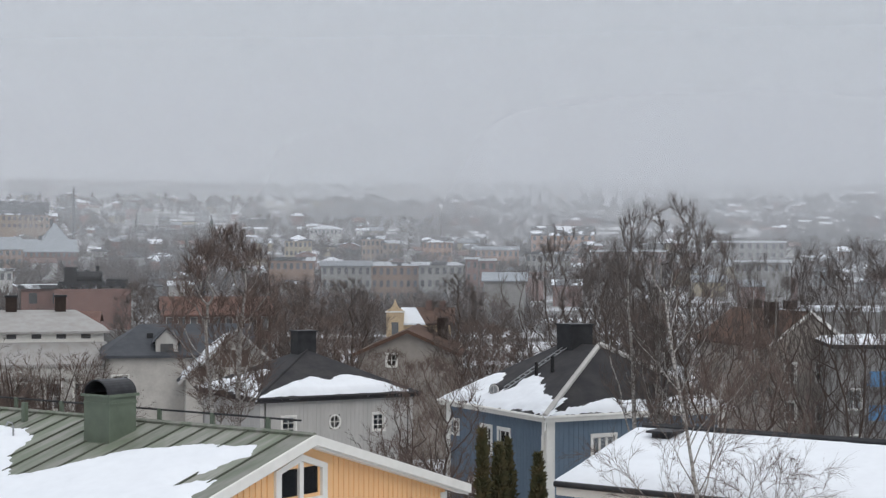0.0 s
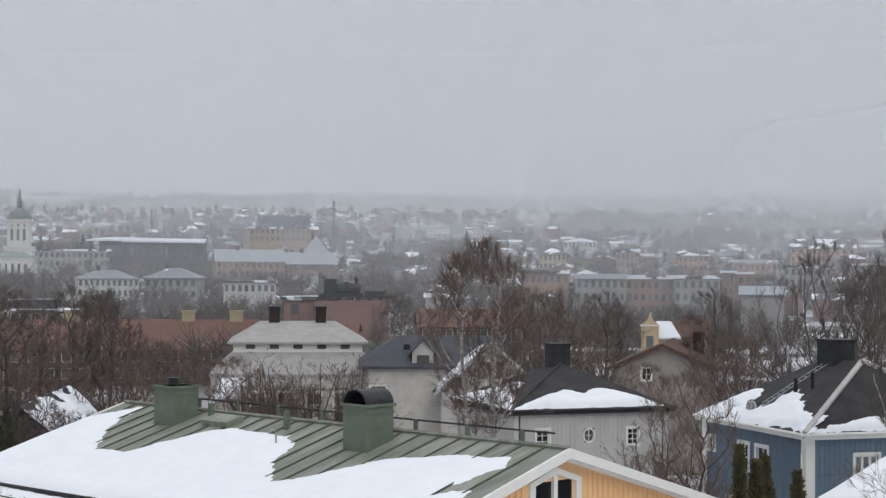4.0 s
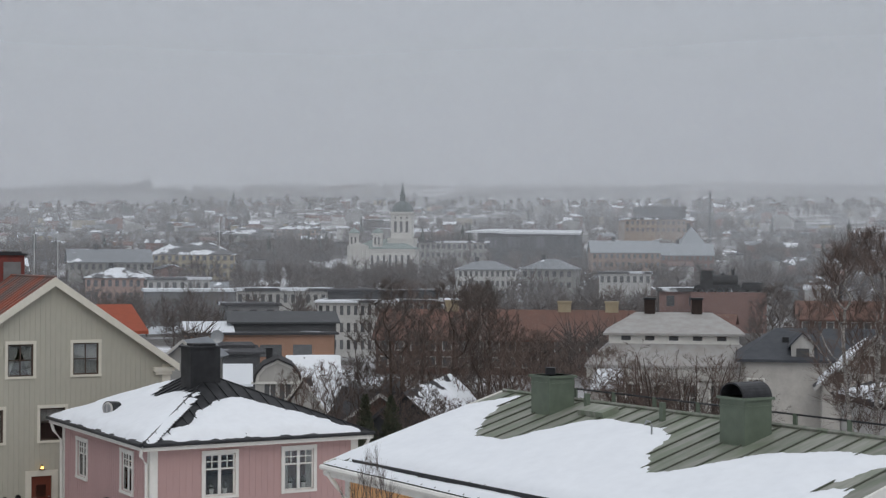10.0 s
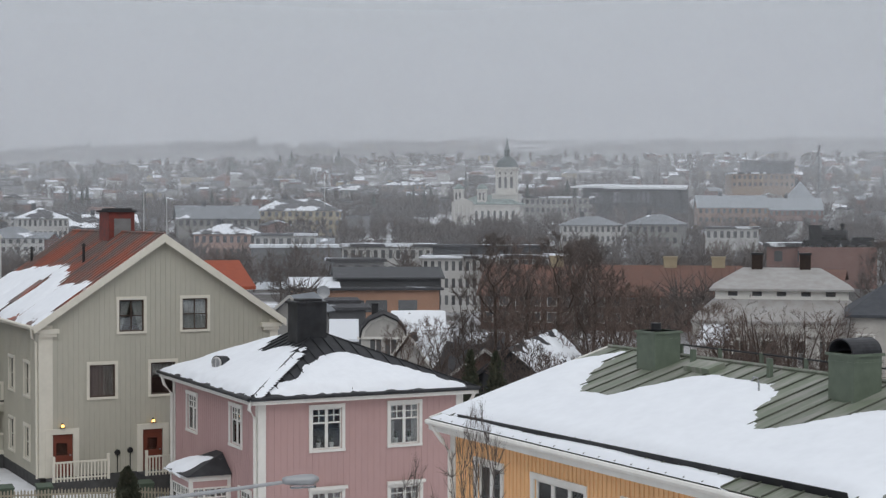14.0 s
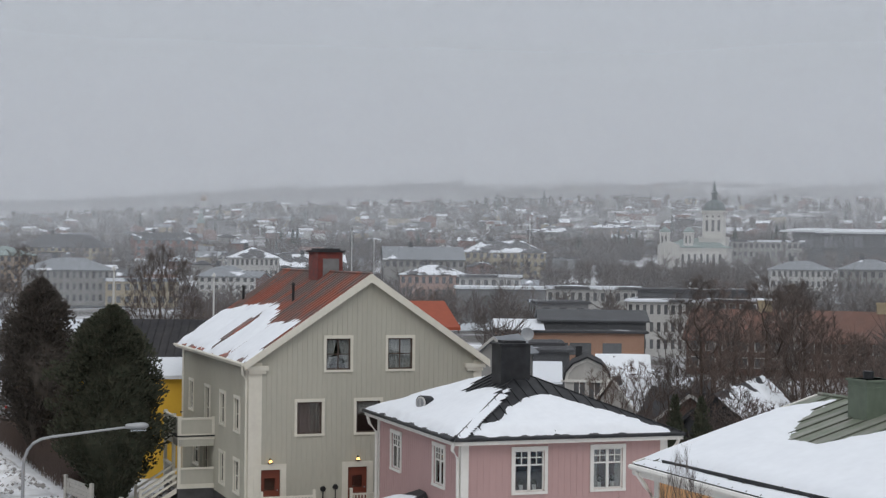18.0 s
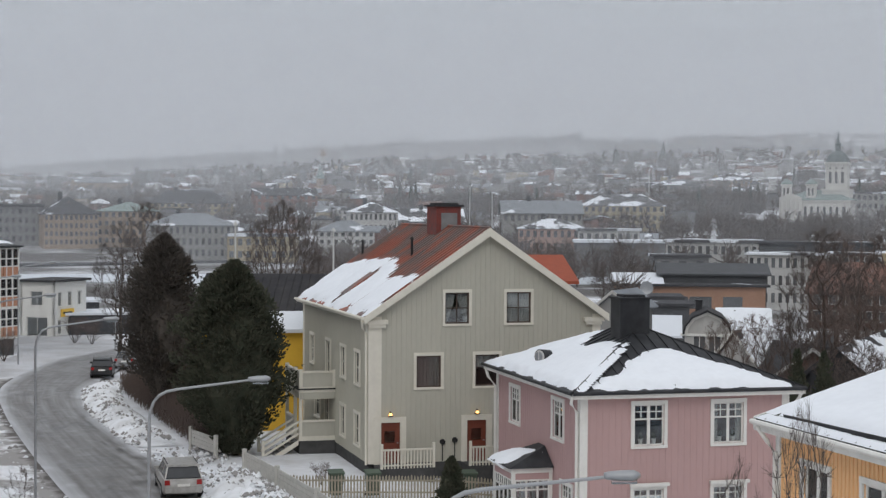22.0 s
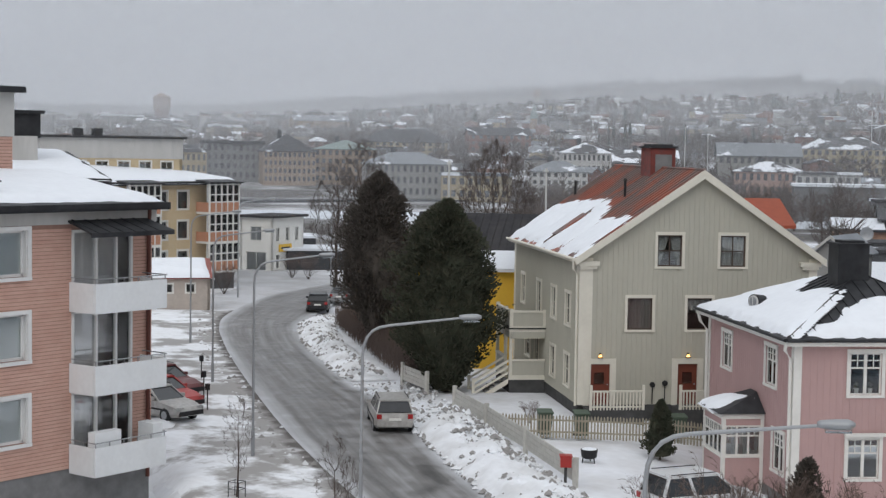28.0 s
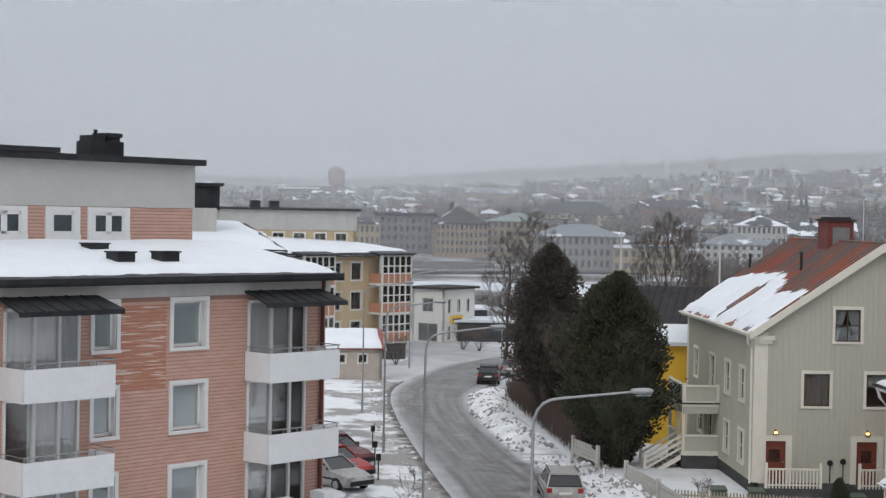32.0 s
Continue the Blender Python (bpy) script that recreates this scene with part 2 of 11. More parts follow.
CONCRETE = material("grey_concrete", (0.22, 0.22, 0.22), (0.15, 0.15, 0.15), 2.0, 0.9, 0.3, stain=0.3)
DARKSTONE = material("dark_foundation_stone", (0.085, 0.085, 0.085), (0.05, 0.05, 0.05), 2.0, 0.9, 0.3, stain=0.3)
T_GLASSGREY = material("grey_dormer_glass", (0.22, 0.23, 0.24), (0.3, 0.31, 0.32), 0.5, 0.15, 0.0, spec=0.5)
STEEL = material("galvanised_steel", (0.36, 0.37, 0.38), (0.28, 0.29, 0.30), 0.6, 0.45, 0.03, metal=0.6, stain=0.12)
BLACKIRON = material("black_iron", (0.018, 0.018, 0.02), (0.03, 0.03, 0.03), 0.5, 0.55, 0.1, stain=0.2)
CURTAIN = material("pale_curtain", (0.55, 0.54, 0.52), (0.42, 0.41, 0.40), 0.5, 0.9, 0.1, stain=0.2)
BLIND = material("drawn_blind", (0.84, 0.84, 0.83), (0.74, 0.75, 0.75), 0.6, 0.7, 0.05, stain=0.15)
# dark brown that carries the dimness of unlit rooms in its colour
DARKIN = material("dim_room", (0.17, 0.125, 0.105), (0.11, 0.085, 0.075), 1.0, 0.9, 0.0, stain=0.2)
BARK = material("grey_brown_bark", (0.085, 0.062, 0.052), (0.05, 0.038, 0.032), 0.8, 0.9, 0.3, stain=0.3)
BIRCHBARK = material("white_birch_bark", (0.50, 0.47, 0.44), (0.06, 0.055, 0.05), 0.35, 0.8, 0.2, stain=0.40, stretch=(1, 1, 3))
TWIGS = material("brown_twigs", (0.150, 0.112, 0.096), (0.108, 0.082, 0.072), 2.0, 0.9, 0.0, stain=0.25)
DARKTWIGS = material("dark_twigs", (0.115, 0.095, 0.085), (0.080, 0.066, 0.060), 2.0, 0.9, 0.0, stain=0.25)
THUJA = material("dark_green_needles", (0.040, 0.048, 0.031), (0.064, 0.062, 0.042), 1.5, 0.85, 0.2, stain=0.40)
OLIVE = material("olive_needles", (0.062, 0.062, 0.030), (0.095, 0.078, 0.040), 1.0, 0.9, 0.2, stain=0.40)
THUJABROWN = material("browned_needles", (0.060, 0.053, 0.046), (0.095, 0.082, 0.072), 1.5, 0.9, 0.2, stain=0.40)

# ---- building helpers ----
class Mesh:
    """Collects faces; part() or thing() turns them into one mesh object."""
    def __init__(self):
        self.v, self.f = [], []

    def add(self, verts, faces):
        k = len(self.v)
        self.v.extend(tuple(p) for p in verts)
        self.f.extend(tuple(i + k for i in f) for f in faces)
        return self

    def box(self, a, b, fn=None):
        (x0, y0, z0), (x1, y1, z1) = a, b
        vs = [(x0, y0, z0), (x1, y0, z0), (x1, y1, z0), (x0, y1, z0), (x0, y0, z1), (x1, y0, z1), (x1, y1, z1), (x0, y1, z1)]
        if fn:
            vs = [fn(*p) for p in vs]
        return self.add(vs, [(0, 3, 2, 1), (4, 5, 6, 7), (0, 1, 5, 4), (1, 2, 6, 5), (2, 3, 7, 6), (3, 0, 4, 7)])

    def slab(self, poly, down):
        """A flat polygon with thickness; down: the vector to its underside."""
        n, d = len(poly), Vector(down)
        vs = [Vector(p) for p in poly] + [Vector(p) + d for p in poly]
        fs = [tuple(range(n)), tuple(range(2 * n - 1, n - 1, -1))] + [(i, i + n, (i + 1) % n + n, (i + 1) % n) for i in range(n)]
        return self.add(vs, fs)

    def tube(self, pts, radii, sides=6, cap=True):
        k = len(self.v)
        pts = [Vector(p) for p in pts]
        for i, p in enumerate(pts):
            d = (pts[min(i + 1, len(pts) - 1)] - pts[max(i - 1, 0)]).normalized()
            a = d.orthogonal().normalized() if abs(d.z) < 0.99 else Vector((1, 0, 0))
            b = d.cross(a)
            r = radii[i] if isinstance(radii, (list, tuple)) else radii
            for s in range(sides):
                w = 2 * math.pi * s / sides
                self.v.append(tuple(p + a * (math.cos(w) * r) + b * (math.sin(w) * r)))
        for i in range(len(pts) - 1):
            for s in range(sides):
                t = (s + 1) % sides
                self.f.append((k + i * sides + s, k + i * sides + t, k + (i + 1) * sides + t, k + (i + 1) * sides + s))
        if cap:
            self.f.append(tuple(k + s for s in range(sides - 1, -1, -1)))
            self.f.append(tuple(k + (len(pts) - 1) * sides + s for s in range(sides)))
        return self

    def data(self, name, mat, smooth=False, weld=False):
        me = bpy.data.meshes.new(name)
        me.from_pydata(self.v, [], self.f)
        bm = bmesh.new()
        bm.from_mesh(me)
        if weld:
            bmesh.ops.remove_doubles(bm, verts=bm.verts, dist=0.0005)
        bmesh.ops.recalc_face_normals(bm, faces=bm.faces)
        bm.to_mesh(me)
        bm.free()
        me.materials.append(mat)
        if smooth:
            me.polygons.foreach_set("use_smooth", [True] * len(me.polygons))
        return me


def part(name, mesh, mat, parent, label="", smooth=False):
    ob = new(name, mesh.data(name, mat, smooth) if isinstance(mesh, Mesh) else mesh)
    ob.parent = parent
    return tagged(ob, label)


def thing(name, m, label, category, group="", kind=""):
    ob = new(name)
    ob.matrix_basis = m
    ob.empty_display_size = 0.3
    return tagged(ob, label, category, group, kind)


def solid(name, mesh, mat, m, label, category, group="", kind="", smooth=False):
    ob = new(name, mesh.data(name, mat, smooth) if isinstance(mesh, Mesh) else mesh)
    ob.matrix_basis = m
    return tagged(ob, label, category, group, kind)


def polar(az, d):
    return -d * math.sin(radians(az)), d * math.cos(radians(az))


GROUND_D = [0, 75, 340, 420, 580, 900, 1400, 1900, 2400, 4600]
GROUND_Z = [0, 0, -3.2, -2.5, 7, 23, 56, 100, 112, 116]


def ground_z(x, y):
    d, az = math.hypot(x, y), math.degrees(math.atan2(-x, y))
    z = float(np.interp(d, GROUND_D, GROUND_Z))
    if z > 7:
        z = 7 + (z - 7) * float(np.interp(az, (28, 33, 40, 48, 55), (1.0, 0.94, 0.82, 0.61, 0.43)))
    return z


def face_map(face, W, L):
    """Maps (run, outwards, height) of a facade to the house's own axes."""
    return {"front": lambda s, o, z: (s, -o, z), "left": lambda s, o, z: (-o, s, z), "back": lambda s, o, z: (s, L + o, z),
            "right": lambda s, o, z: (W + o, s, z)}[face]


def wall(house, face, W, L, top, holes, mat, th=0.25, z0=0.0, name="wall", label=""):
    """One wall with thickness, whose openings go through it; top: (run, height) points of its upper edge."""
    fn, me = face_map(face, W, L), Mesh()
    xs = sorted({p[0] for p in top} | {h[0] for h in holes} | {h[1] for h in holes})
    xs = [x for x in xs if top[0][0] <= x <= top[-1][0]]
    tx, tz = [p[0] for p in top], [p[1] for p in top]
    for a, b in zip(xs, xs[1:]):
        mid, lo = (a + b) / 2, z0
        za, zb = float(np.interp(a, tx, tz)), float(np.interp(b, tx, tz))
        for z in sorted({h[2] for h in holes} | {h[3] for h in holes}):
            if lo < z < min(za, zb) - 0.01:
                if not any(h[0] < mid < h[1] and h[2] < (lo + z) / 2 < h[3] for h in holes):
                    me.box((a, -th, lo), (b, 0, z), fn)
                lo = z
        vs = [(a, -th, lo), (b, -th, lo), (b, 0, lo), (a, 0, lo), (a, -th, za), (b, -th, zb), (b, 0, zb), (a, 0, za)]
        me.add([fn(*p) for p in vs], [(0, 3, 2, 1), (4, 5, 6, 7), (0, 1, 5, 4), (1, 2, 6, 5), (2, 3, 7, 6), (3, 0, 4, 7)])
    return part(name, me.data(name, mat, weld=True), None, house, label)


def battens(house, face, W, L, top, holes, mat, step=0.22, z0=0.0, wide=0.05, proud=0.03):
    """Cover strips of a board wall, up and down, broken by the openings."""
    fn, me = face_map(face, W, L), Mesh()
    tx, tz = [p[0] for p in top], [p[1] for p in top]
    x = tx[0] + step / 2
    while x < tx[-1]:
        lo, hi = z0, float(np.interp(x, tx, tz)) - 0.02
        for h in sorted((h for h in holes if h[0] - 0.12 < x < h[1] + 0.12), key=lambda h: h[2]):
            if h[2] - 0.12 > lo:
                me.box((x - wide / 2, 0.0, lo), (x + wide / 2, proud, h[2] - 0.1), fn)
            lo = h[3] + 0.1
        if hi > lo:
            me.box((x - wide / 2, 0.0, lo), (x + wide / 2, proud, hi), fn)
        x += step
    ob = part("board_cladding", me, mat, house)
    return tagged(ob, kind="stuff")


def window(house, face, W, L, s0, s1, z0, z1, frame_mat=None, casing=0.13, rows=2, cols=2, top_rows=0, curtain="", split=1, th=0.2, label="", sash_mat=None, blind_mat=None):
    """Casing, sash with glazing bars, panes and what hangs behind them."""
    fn = face_map(face, W, L)
    fm = frame_mat or WHITE
    c = Mesh()
    for a, b in (((s0 - casing, 0.0, z1), (s1 + casing, 0.06, z1 + casing * 1.15)), ((s0 - casing, 0.0, z0 - casing * 0.8), (s1 + casing, 0.07, z0)),
                 ((s0 - casing, 0.0, z0), (s0, 0.05, z1)), ((s1, 0.0, z0), (s1 + casing, 0.05, z1))):
        c.box(a, b, fn)
    win = part("window", c, fm, house, label)
    f = Mesh()
    t = 0.06
    for k in range(split):
        a, b = s0 + (s1 - s0) * k / split, s0 + (s1 - s0) * (k + 1) / split
        for p, q in (((a, -0.10, z0), (a + t, -0.04, z1)), ((b - t, -0.10, z0), (b, -0.04, z1)), ((a, -0.10, z0), (b, -0.04, z0 + t)), ((a, -0.10, z1 - t), (b, -0.04, z1))):
            f.box(p, q, fn)
    part("window_frame", f, sash_mat or fm, win)
    bars = []
    zs = z1 - (z1 - z0) * 0.36 if top_rows else z1
    lo_hi = (z0, zs)
    for k in range(1, cols):
        x = s0 + (s1 - s0) * k / cols
        bars.append(((x - 0.022, -0.09, z0), (x + 0.022, -0.045, z1)))
    for k in range(1, rows):
        z = lo_hi[0] + (lo_hi[1] - lo_hi[0]) * k / rows
        bars.append(((s0, -0.09, z - 0.02), (s1, -0.045, z + 0.02)))
    if top_rows:
        bars.append(((s0, -0.09, zs - 0.03), (s1, -0.045, zs + 0.03)))
        for k in range(1, top_rows):
            z = zs + (z1 - zs) * k / top_rows
            bars.append(((s0, -0.09, z - 0.018), (s1, -0.045, z + 0.018)))
        for k in range(1, cols * 2):
            if k % 2:
                x = s0 + (s1 - s0) * k / (cols * 2)
                bars.append(((x - 0.018, -0.09, zs), (x + 0.018, -0.045, z1)))
    for p, q in bars:
        part("glazing_bar", Mesh().box(p, q, fn), sash_mat or fm, win)
    part("pane", Mesh().box((s0 + 0.02, -0.076, z0 + 0.02), (s1 - 0.02, -0.070, z1 - 0.02), fn), GLASS, win).visible_shadow = False
    if curtain:
        w = s1 - s0
        n = 14
        def fold(x0, x1, za, zb, top_x0=None, top_x1=None):
            ta, tb = (x0 if top_x0 is None else top_x0), (x1 if top_x1 is None else top_x1)
            vs = []
            for i in range(n + 1):
                u = i / n
                o = -0.20 - 0.03 * (i % 2)
                vs += [fn(x0 + (x1 - x0) * u, o, za), fn(ta + (tb - ta) * u, o, zb)]
            part("blind" if curtain == "blind" else "curtain", Mesh().add(vs, [(2 * i, 2 * i + 2, 2 * i + 3, 2 * i + 1) for i in range(n)]), (blind_mat or BLIND) if curtain == "blind" else CURTAIN, win)
        if curtain == "tied":
            fold(s0, s0 + w * 0.12, z0, z1, s0, s0 + w * 0.52)
            fold(s1 - w * 0.12, s1, z0, z1, s1 - w * 0.52, s1)
        elif curtain == "sides":
            fold(s0, s0 + w * 0.2, z0, z1)
            fold(s1 - w * 0.2, s1, z0, z1)
        elif curtain == "half":
            fold(s0, s1, z0, z0 + (z1 - z0) * 0.55)
        elif curtain == "top":
            fold(s0, s1, z1 - (z1 - z0) * 0.4, z1)
        else:
            fold(s0, s1, z0, z1)
    return win


class Slope:
    """A plane roof face: corners in order, the first edge being the eave."""
    def __init__(self, pts):
        self.p = [Vector(q) for q in pts]
        self.o = self.p[0]
        self.s = (self.p[1] - self.p[0]).normalized()
        n = self.s.cross(self.p[-1] - self.p[0]).normalized()
        self.n = n if n.z > 0 else -n
        self.t = self.n.cross(self.s)
        if self.t.z < 0:
            self.t = -self.t
        self.poly = [((q - self.o).dot(self.s), (q - self.o).dot(self.t)) for q in self.p]

    def at(self, s, t, h=0.0):
        return self.o + self.s * s + self.t * t + self.n * h

    def span(self, s):
        """The run of t inside the outline at s."""
        hits = []
        k = len(self.poly)
        for i in range(k):
            (a, b), (c, d) = self.poly[i], self.poly[(i + 1) % k]
            if (a - s) * (c - s) < 0:
                hits.append(b + (d - b) * (s - a) / (c - a))
        return (min(hits), max(hits)) if len(hits) > 1 else None


def inside_distance(poly, S, T):
    """Signed distance to a polygon, positive inside, for arrays of points."""
    d = np.full(S.shape, 1e9)
    ins = np.zeros(S.shape, bool)
    k = len(poly)
    for i in range(k):
        (ax, ay), (bx, by) = poly[i], poly[(i + 1) % k]
        ex, ey = bx - ax, by - ay
        w = np.clip(((S - ax) * ex + (T - ay) * ey) / (ex * ex + ey * ey + 1e-12), 0, 1)
        d = np.minimum(d, np.hypot(S - ax - w * ex, T - ay - w * ey))
        with np.errstate(divide="ignore", invalid="ignore"):
            cross = ((ay > T) != (by > T)) & (S < (bx - ax) * (T - ay) / (by - ay + 1e-12) + ax)
        ins ^= cross
    return np.where(ins, d, -d)


def snow_on(slope, outline, m, label, step=0.16, thick=0.13, ragged=0.35, size=0.9, seed=1, cut=None, lift=0.03, over=0.06):
    """A sheet of lying snow on a roof face: the outline of what is covered, in metres along and up the face."""
    ss, ts = [p[0] for p in slope.poly], [p[1] for p in slope.poly]
    s = np.arange(min(ss) - over, max(ss) + over + step, step)
    t = np.arange(min(ts) - over, max(ts) + step, step)
    S, T = np.meshgrid(s, t, indexing="ij")
    f = inside_distance(outline, S, T)
    near = np.abs(f) < 1.5
    nz = np.zeros(S.shape)
    for i in zip(*np.nonzero(near)):
        nz[i] = noise.noise((S[i] / size + seed * 7.3, T[i] / size + 3.1 * seed, 0.5)) + 0.5 * noise.noise((S[i] / size * 3, T[i] / size * 3, seed))
    f = f + nz * ragged
    if cut is not None:
        f = np.minimum(f, cut(S, T))
    edge = inside_distance(slope.poly, S, T)
    f = np.minimum(f, edge + over)
    h = lift + thick * np.clip(f / 0.35, -1.0, 1.0)
    h = h + 0.025 * np.sin(S * 1.3 + seed) * np.sin(T * 1.7)
    keep = f > -0.25
    idx = -np.ones(S.shape, int)
    me = Mesh()
    cells = keep[:-1, :-1] | keep[1:, :-1] | keep[:-1, 1:] | keep[1:, 1:]
    use = np.zeros(S.shape, bool)
    use[:-1, :-1] |= cells
    use[1:, :-1] |= cells
    use[:-1, 1:] |= cells
    use[1:, 1:] |= cells
    for k, i in enumerate(zip(*np.nonzero(use))):
        idx[i] = k
        me.v.append(tuple(slope.at(S[i], T[i], h[i])))
    for i, j in zip(*np.nonzero(cells)):
        me.f.append((idx[i, j], idx[i + 1, j], idx[i + 1, j + 1], idx[i, j + 1]))
    data = me.data("roof_snow", SNOW, smooth=True)
    return solid("roof_snow", data, None, m, label, "snow", kind="stuff")


def roof_face(house, slope, mat, seam=0.0, th=0.12, name="roof", rib=None, wide=0.035, high=0.05):
    """A roof face as a slab, with its standing seams one by one."""
    face = part(name, Mesh().slab(slope.p, -slope.n * th), mat, house)
    if seam:
        smax = max(p[0] for p in slope.poly)
        smin = min(p[0] for p in slope.poly)
        s = smin + seam * 0.6
        while s < smax - 0.05:
            sp = slope.span(s)
            if sp and sp[1] - sp[0] > 0.15:
                a, b = sp[0] + min(0.35, (sp[1] - sp[0]) * 0.5), sp[1]
                vs = []
                for h in (-0.01, high):
                    for x, y in ((s - wide / 2, a), (s + wide / 2, a), (s + wide / 2, b), (s - wide / 2, b)):
                        vs.append(slope.at(x, y, h))
                me = Mesh().add(vs, [(0, 3, 2, 1), (4, 5, 6, 7), (0, 1, 5, 4), (1, 2, 6, 5), (2, 3, 7, 6), (3, 0, 4, 7)])
                part("seam", me, rib or mat, face)
            s += seam
    return face


def ridge_cap(house, a, b, mat, r=0.07):
    return part("ridge_cap", Mesh().tube([a, b], r, 6), mat, house)


def plain_shell(house, W, L, height, mat, faces, z0=0.0):
    for f in faces:
        wall(house, f, W, L, [(0, height), (L if f in ("left", "right") else W, height)], [], mat, z0=z0)

# ---- ground, road, water, mist ----
def build_ground():
    azs = np.radians(np.concatenate([np.arange(-180, -30, 10.0), np.arange(-30, 100, 1.0), np.arange(100, 180, 10.0)]))
    ds = np.concatenate([[0.0], np.arange(4.0, 40, 6), np.arange(40, 140, 2.5), np.arange(140, 400, 10), np.arange(400, 2000, 40), [2200, 2600, 3200, 4600]])
    me = Mesh()
    for d in ds:
        for a in azs:
            x, y = -d * math.sin(a), d * math.cos(a)
            z = ground_z(x, y) - 0.02
            if 25 < d < 150:
                z += 0.10 * noise.noise((x * 0.25, y * 0.25, 1)) - 0.06
            elif d > 420:
                z += d * 0.006 * noise.noise((x * 0.004, y * 0.004, 4))
            me.v.append((x, y, z))
    k = len(azs)
    for i in range(len(ds) - 1):
        for j in range(k):
            me.f.append((i * k + j, i * k + (j + 1) % k, (i + 1) * k + (j + 1) % k, (i + 1) * k + j))
    m = material("snowy_ground", (0.80, 0.82, 0.86), (0.52, 0.51, 0.50), 14.0, 0.85, 0.5, fine=20, stain=0.28)
    # gardens, asphalt and leafless undergrowth show through beyond the nearest houses
    n, l = m.node_tree.nodes, m.node_tree.links
    b = n["Principled BSDF"]
    tc, ln, mr, no, nr, mu, mx = (n.new(k) for k in ("ShaderNodeTexCoord", "ShaderNodeVectorMath", "ShaderNodeMapRange", "ShaderNodeTexNoise", "ShaderNodeMapRange", "ShaderNodeMath", "ShaderNodeMix"))
    ln.operation, mu.operation, mx.data_type = "LENGTH", "MULTIPLY", "RGBA"
    l.new(tc.outputs["Object"], ln.inputs[0])
    l.new(ln.outputs["Value"], mr.inputs["Value"])
    mr.inputs["From Min"].default_value, mr.inputs["From Max"].default_value = 110, 200
    no.inputs["Scale"].default_value, no.inputs["Detail"].default_value = 0.03, 8.0
    l.new(tc.outputs["Object"], no.inputs["Vector"])
    nr.inputs["From Min"].default_value, nr.inputs["From Max"].default_value = 0.64, 0.46
    l.new(no.outputs["Fac"], nr.inputs["Value"])
    l.new(mr.outputs[0], mu.inputs[0])
    l.new(nr.outputs[0], mu.inputs[1])
    l.new(mu.outputs[0], mx.inputs[0])
    l.new(b.inputs["Base Color"].links[0].from_socket, mx.inputs[6])
    mx.inputs[7].default_value = (0.085, 0.078, 0.072, 1)
    l.new(mx.outputs[2], b.inputs["Base Color"])
    return solid("ground", me, m, pose(0, 0, 0), "snow-covered ground falling to the bay and rising beyond", "ground", kind="structure", smooth=True)


def ground_dip(az, d):
    k = min(1, max(0, (40 - az) / 7)) * min(1, max(0, (d - 20) / 20)) * min(1, max(0, (180 - d) / 60))
    q = min(1, max(0, (az - 54.6) / 1.4)) * min(1, max(0, (d - 35) / 10)) * min(1, max(0, (67 - d) / 7))
    return -1.25 * k * k * (3 - 2 * k) - 1.0 * q * q * (3 - 2 * q)


flat_ground = ground_z


def ground_z(x, y):
    return flat_ground(x, y) + ground_dip(math.degrees(math.atan2(-x, y)), math.hypot(x, y))


build_ground()

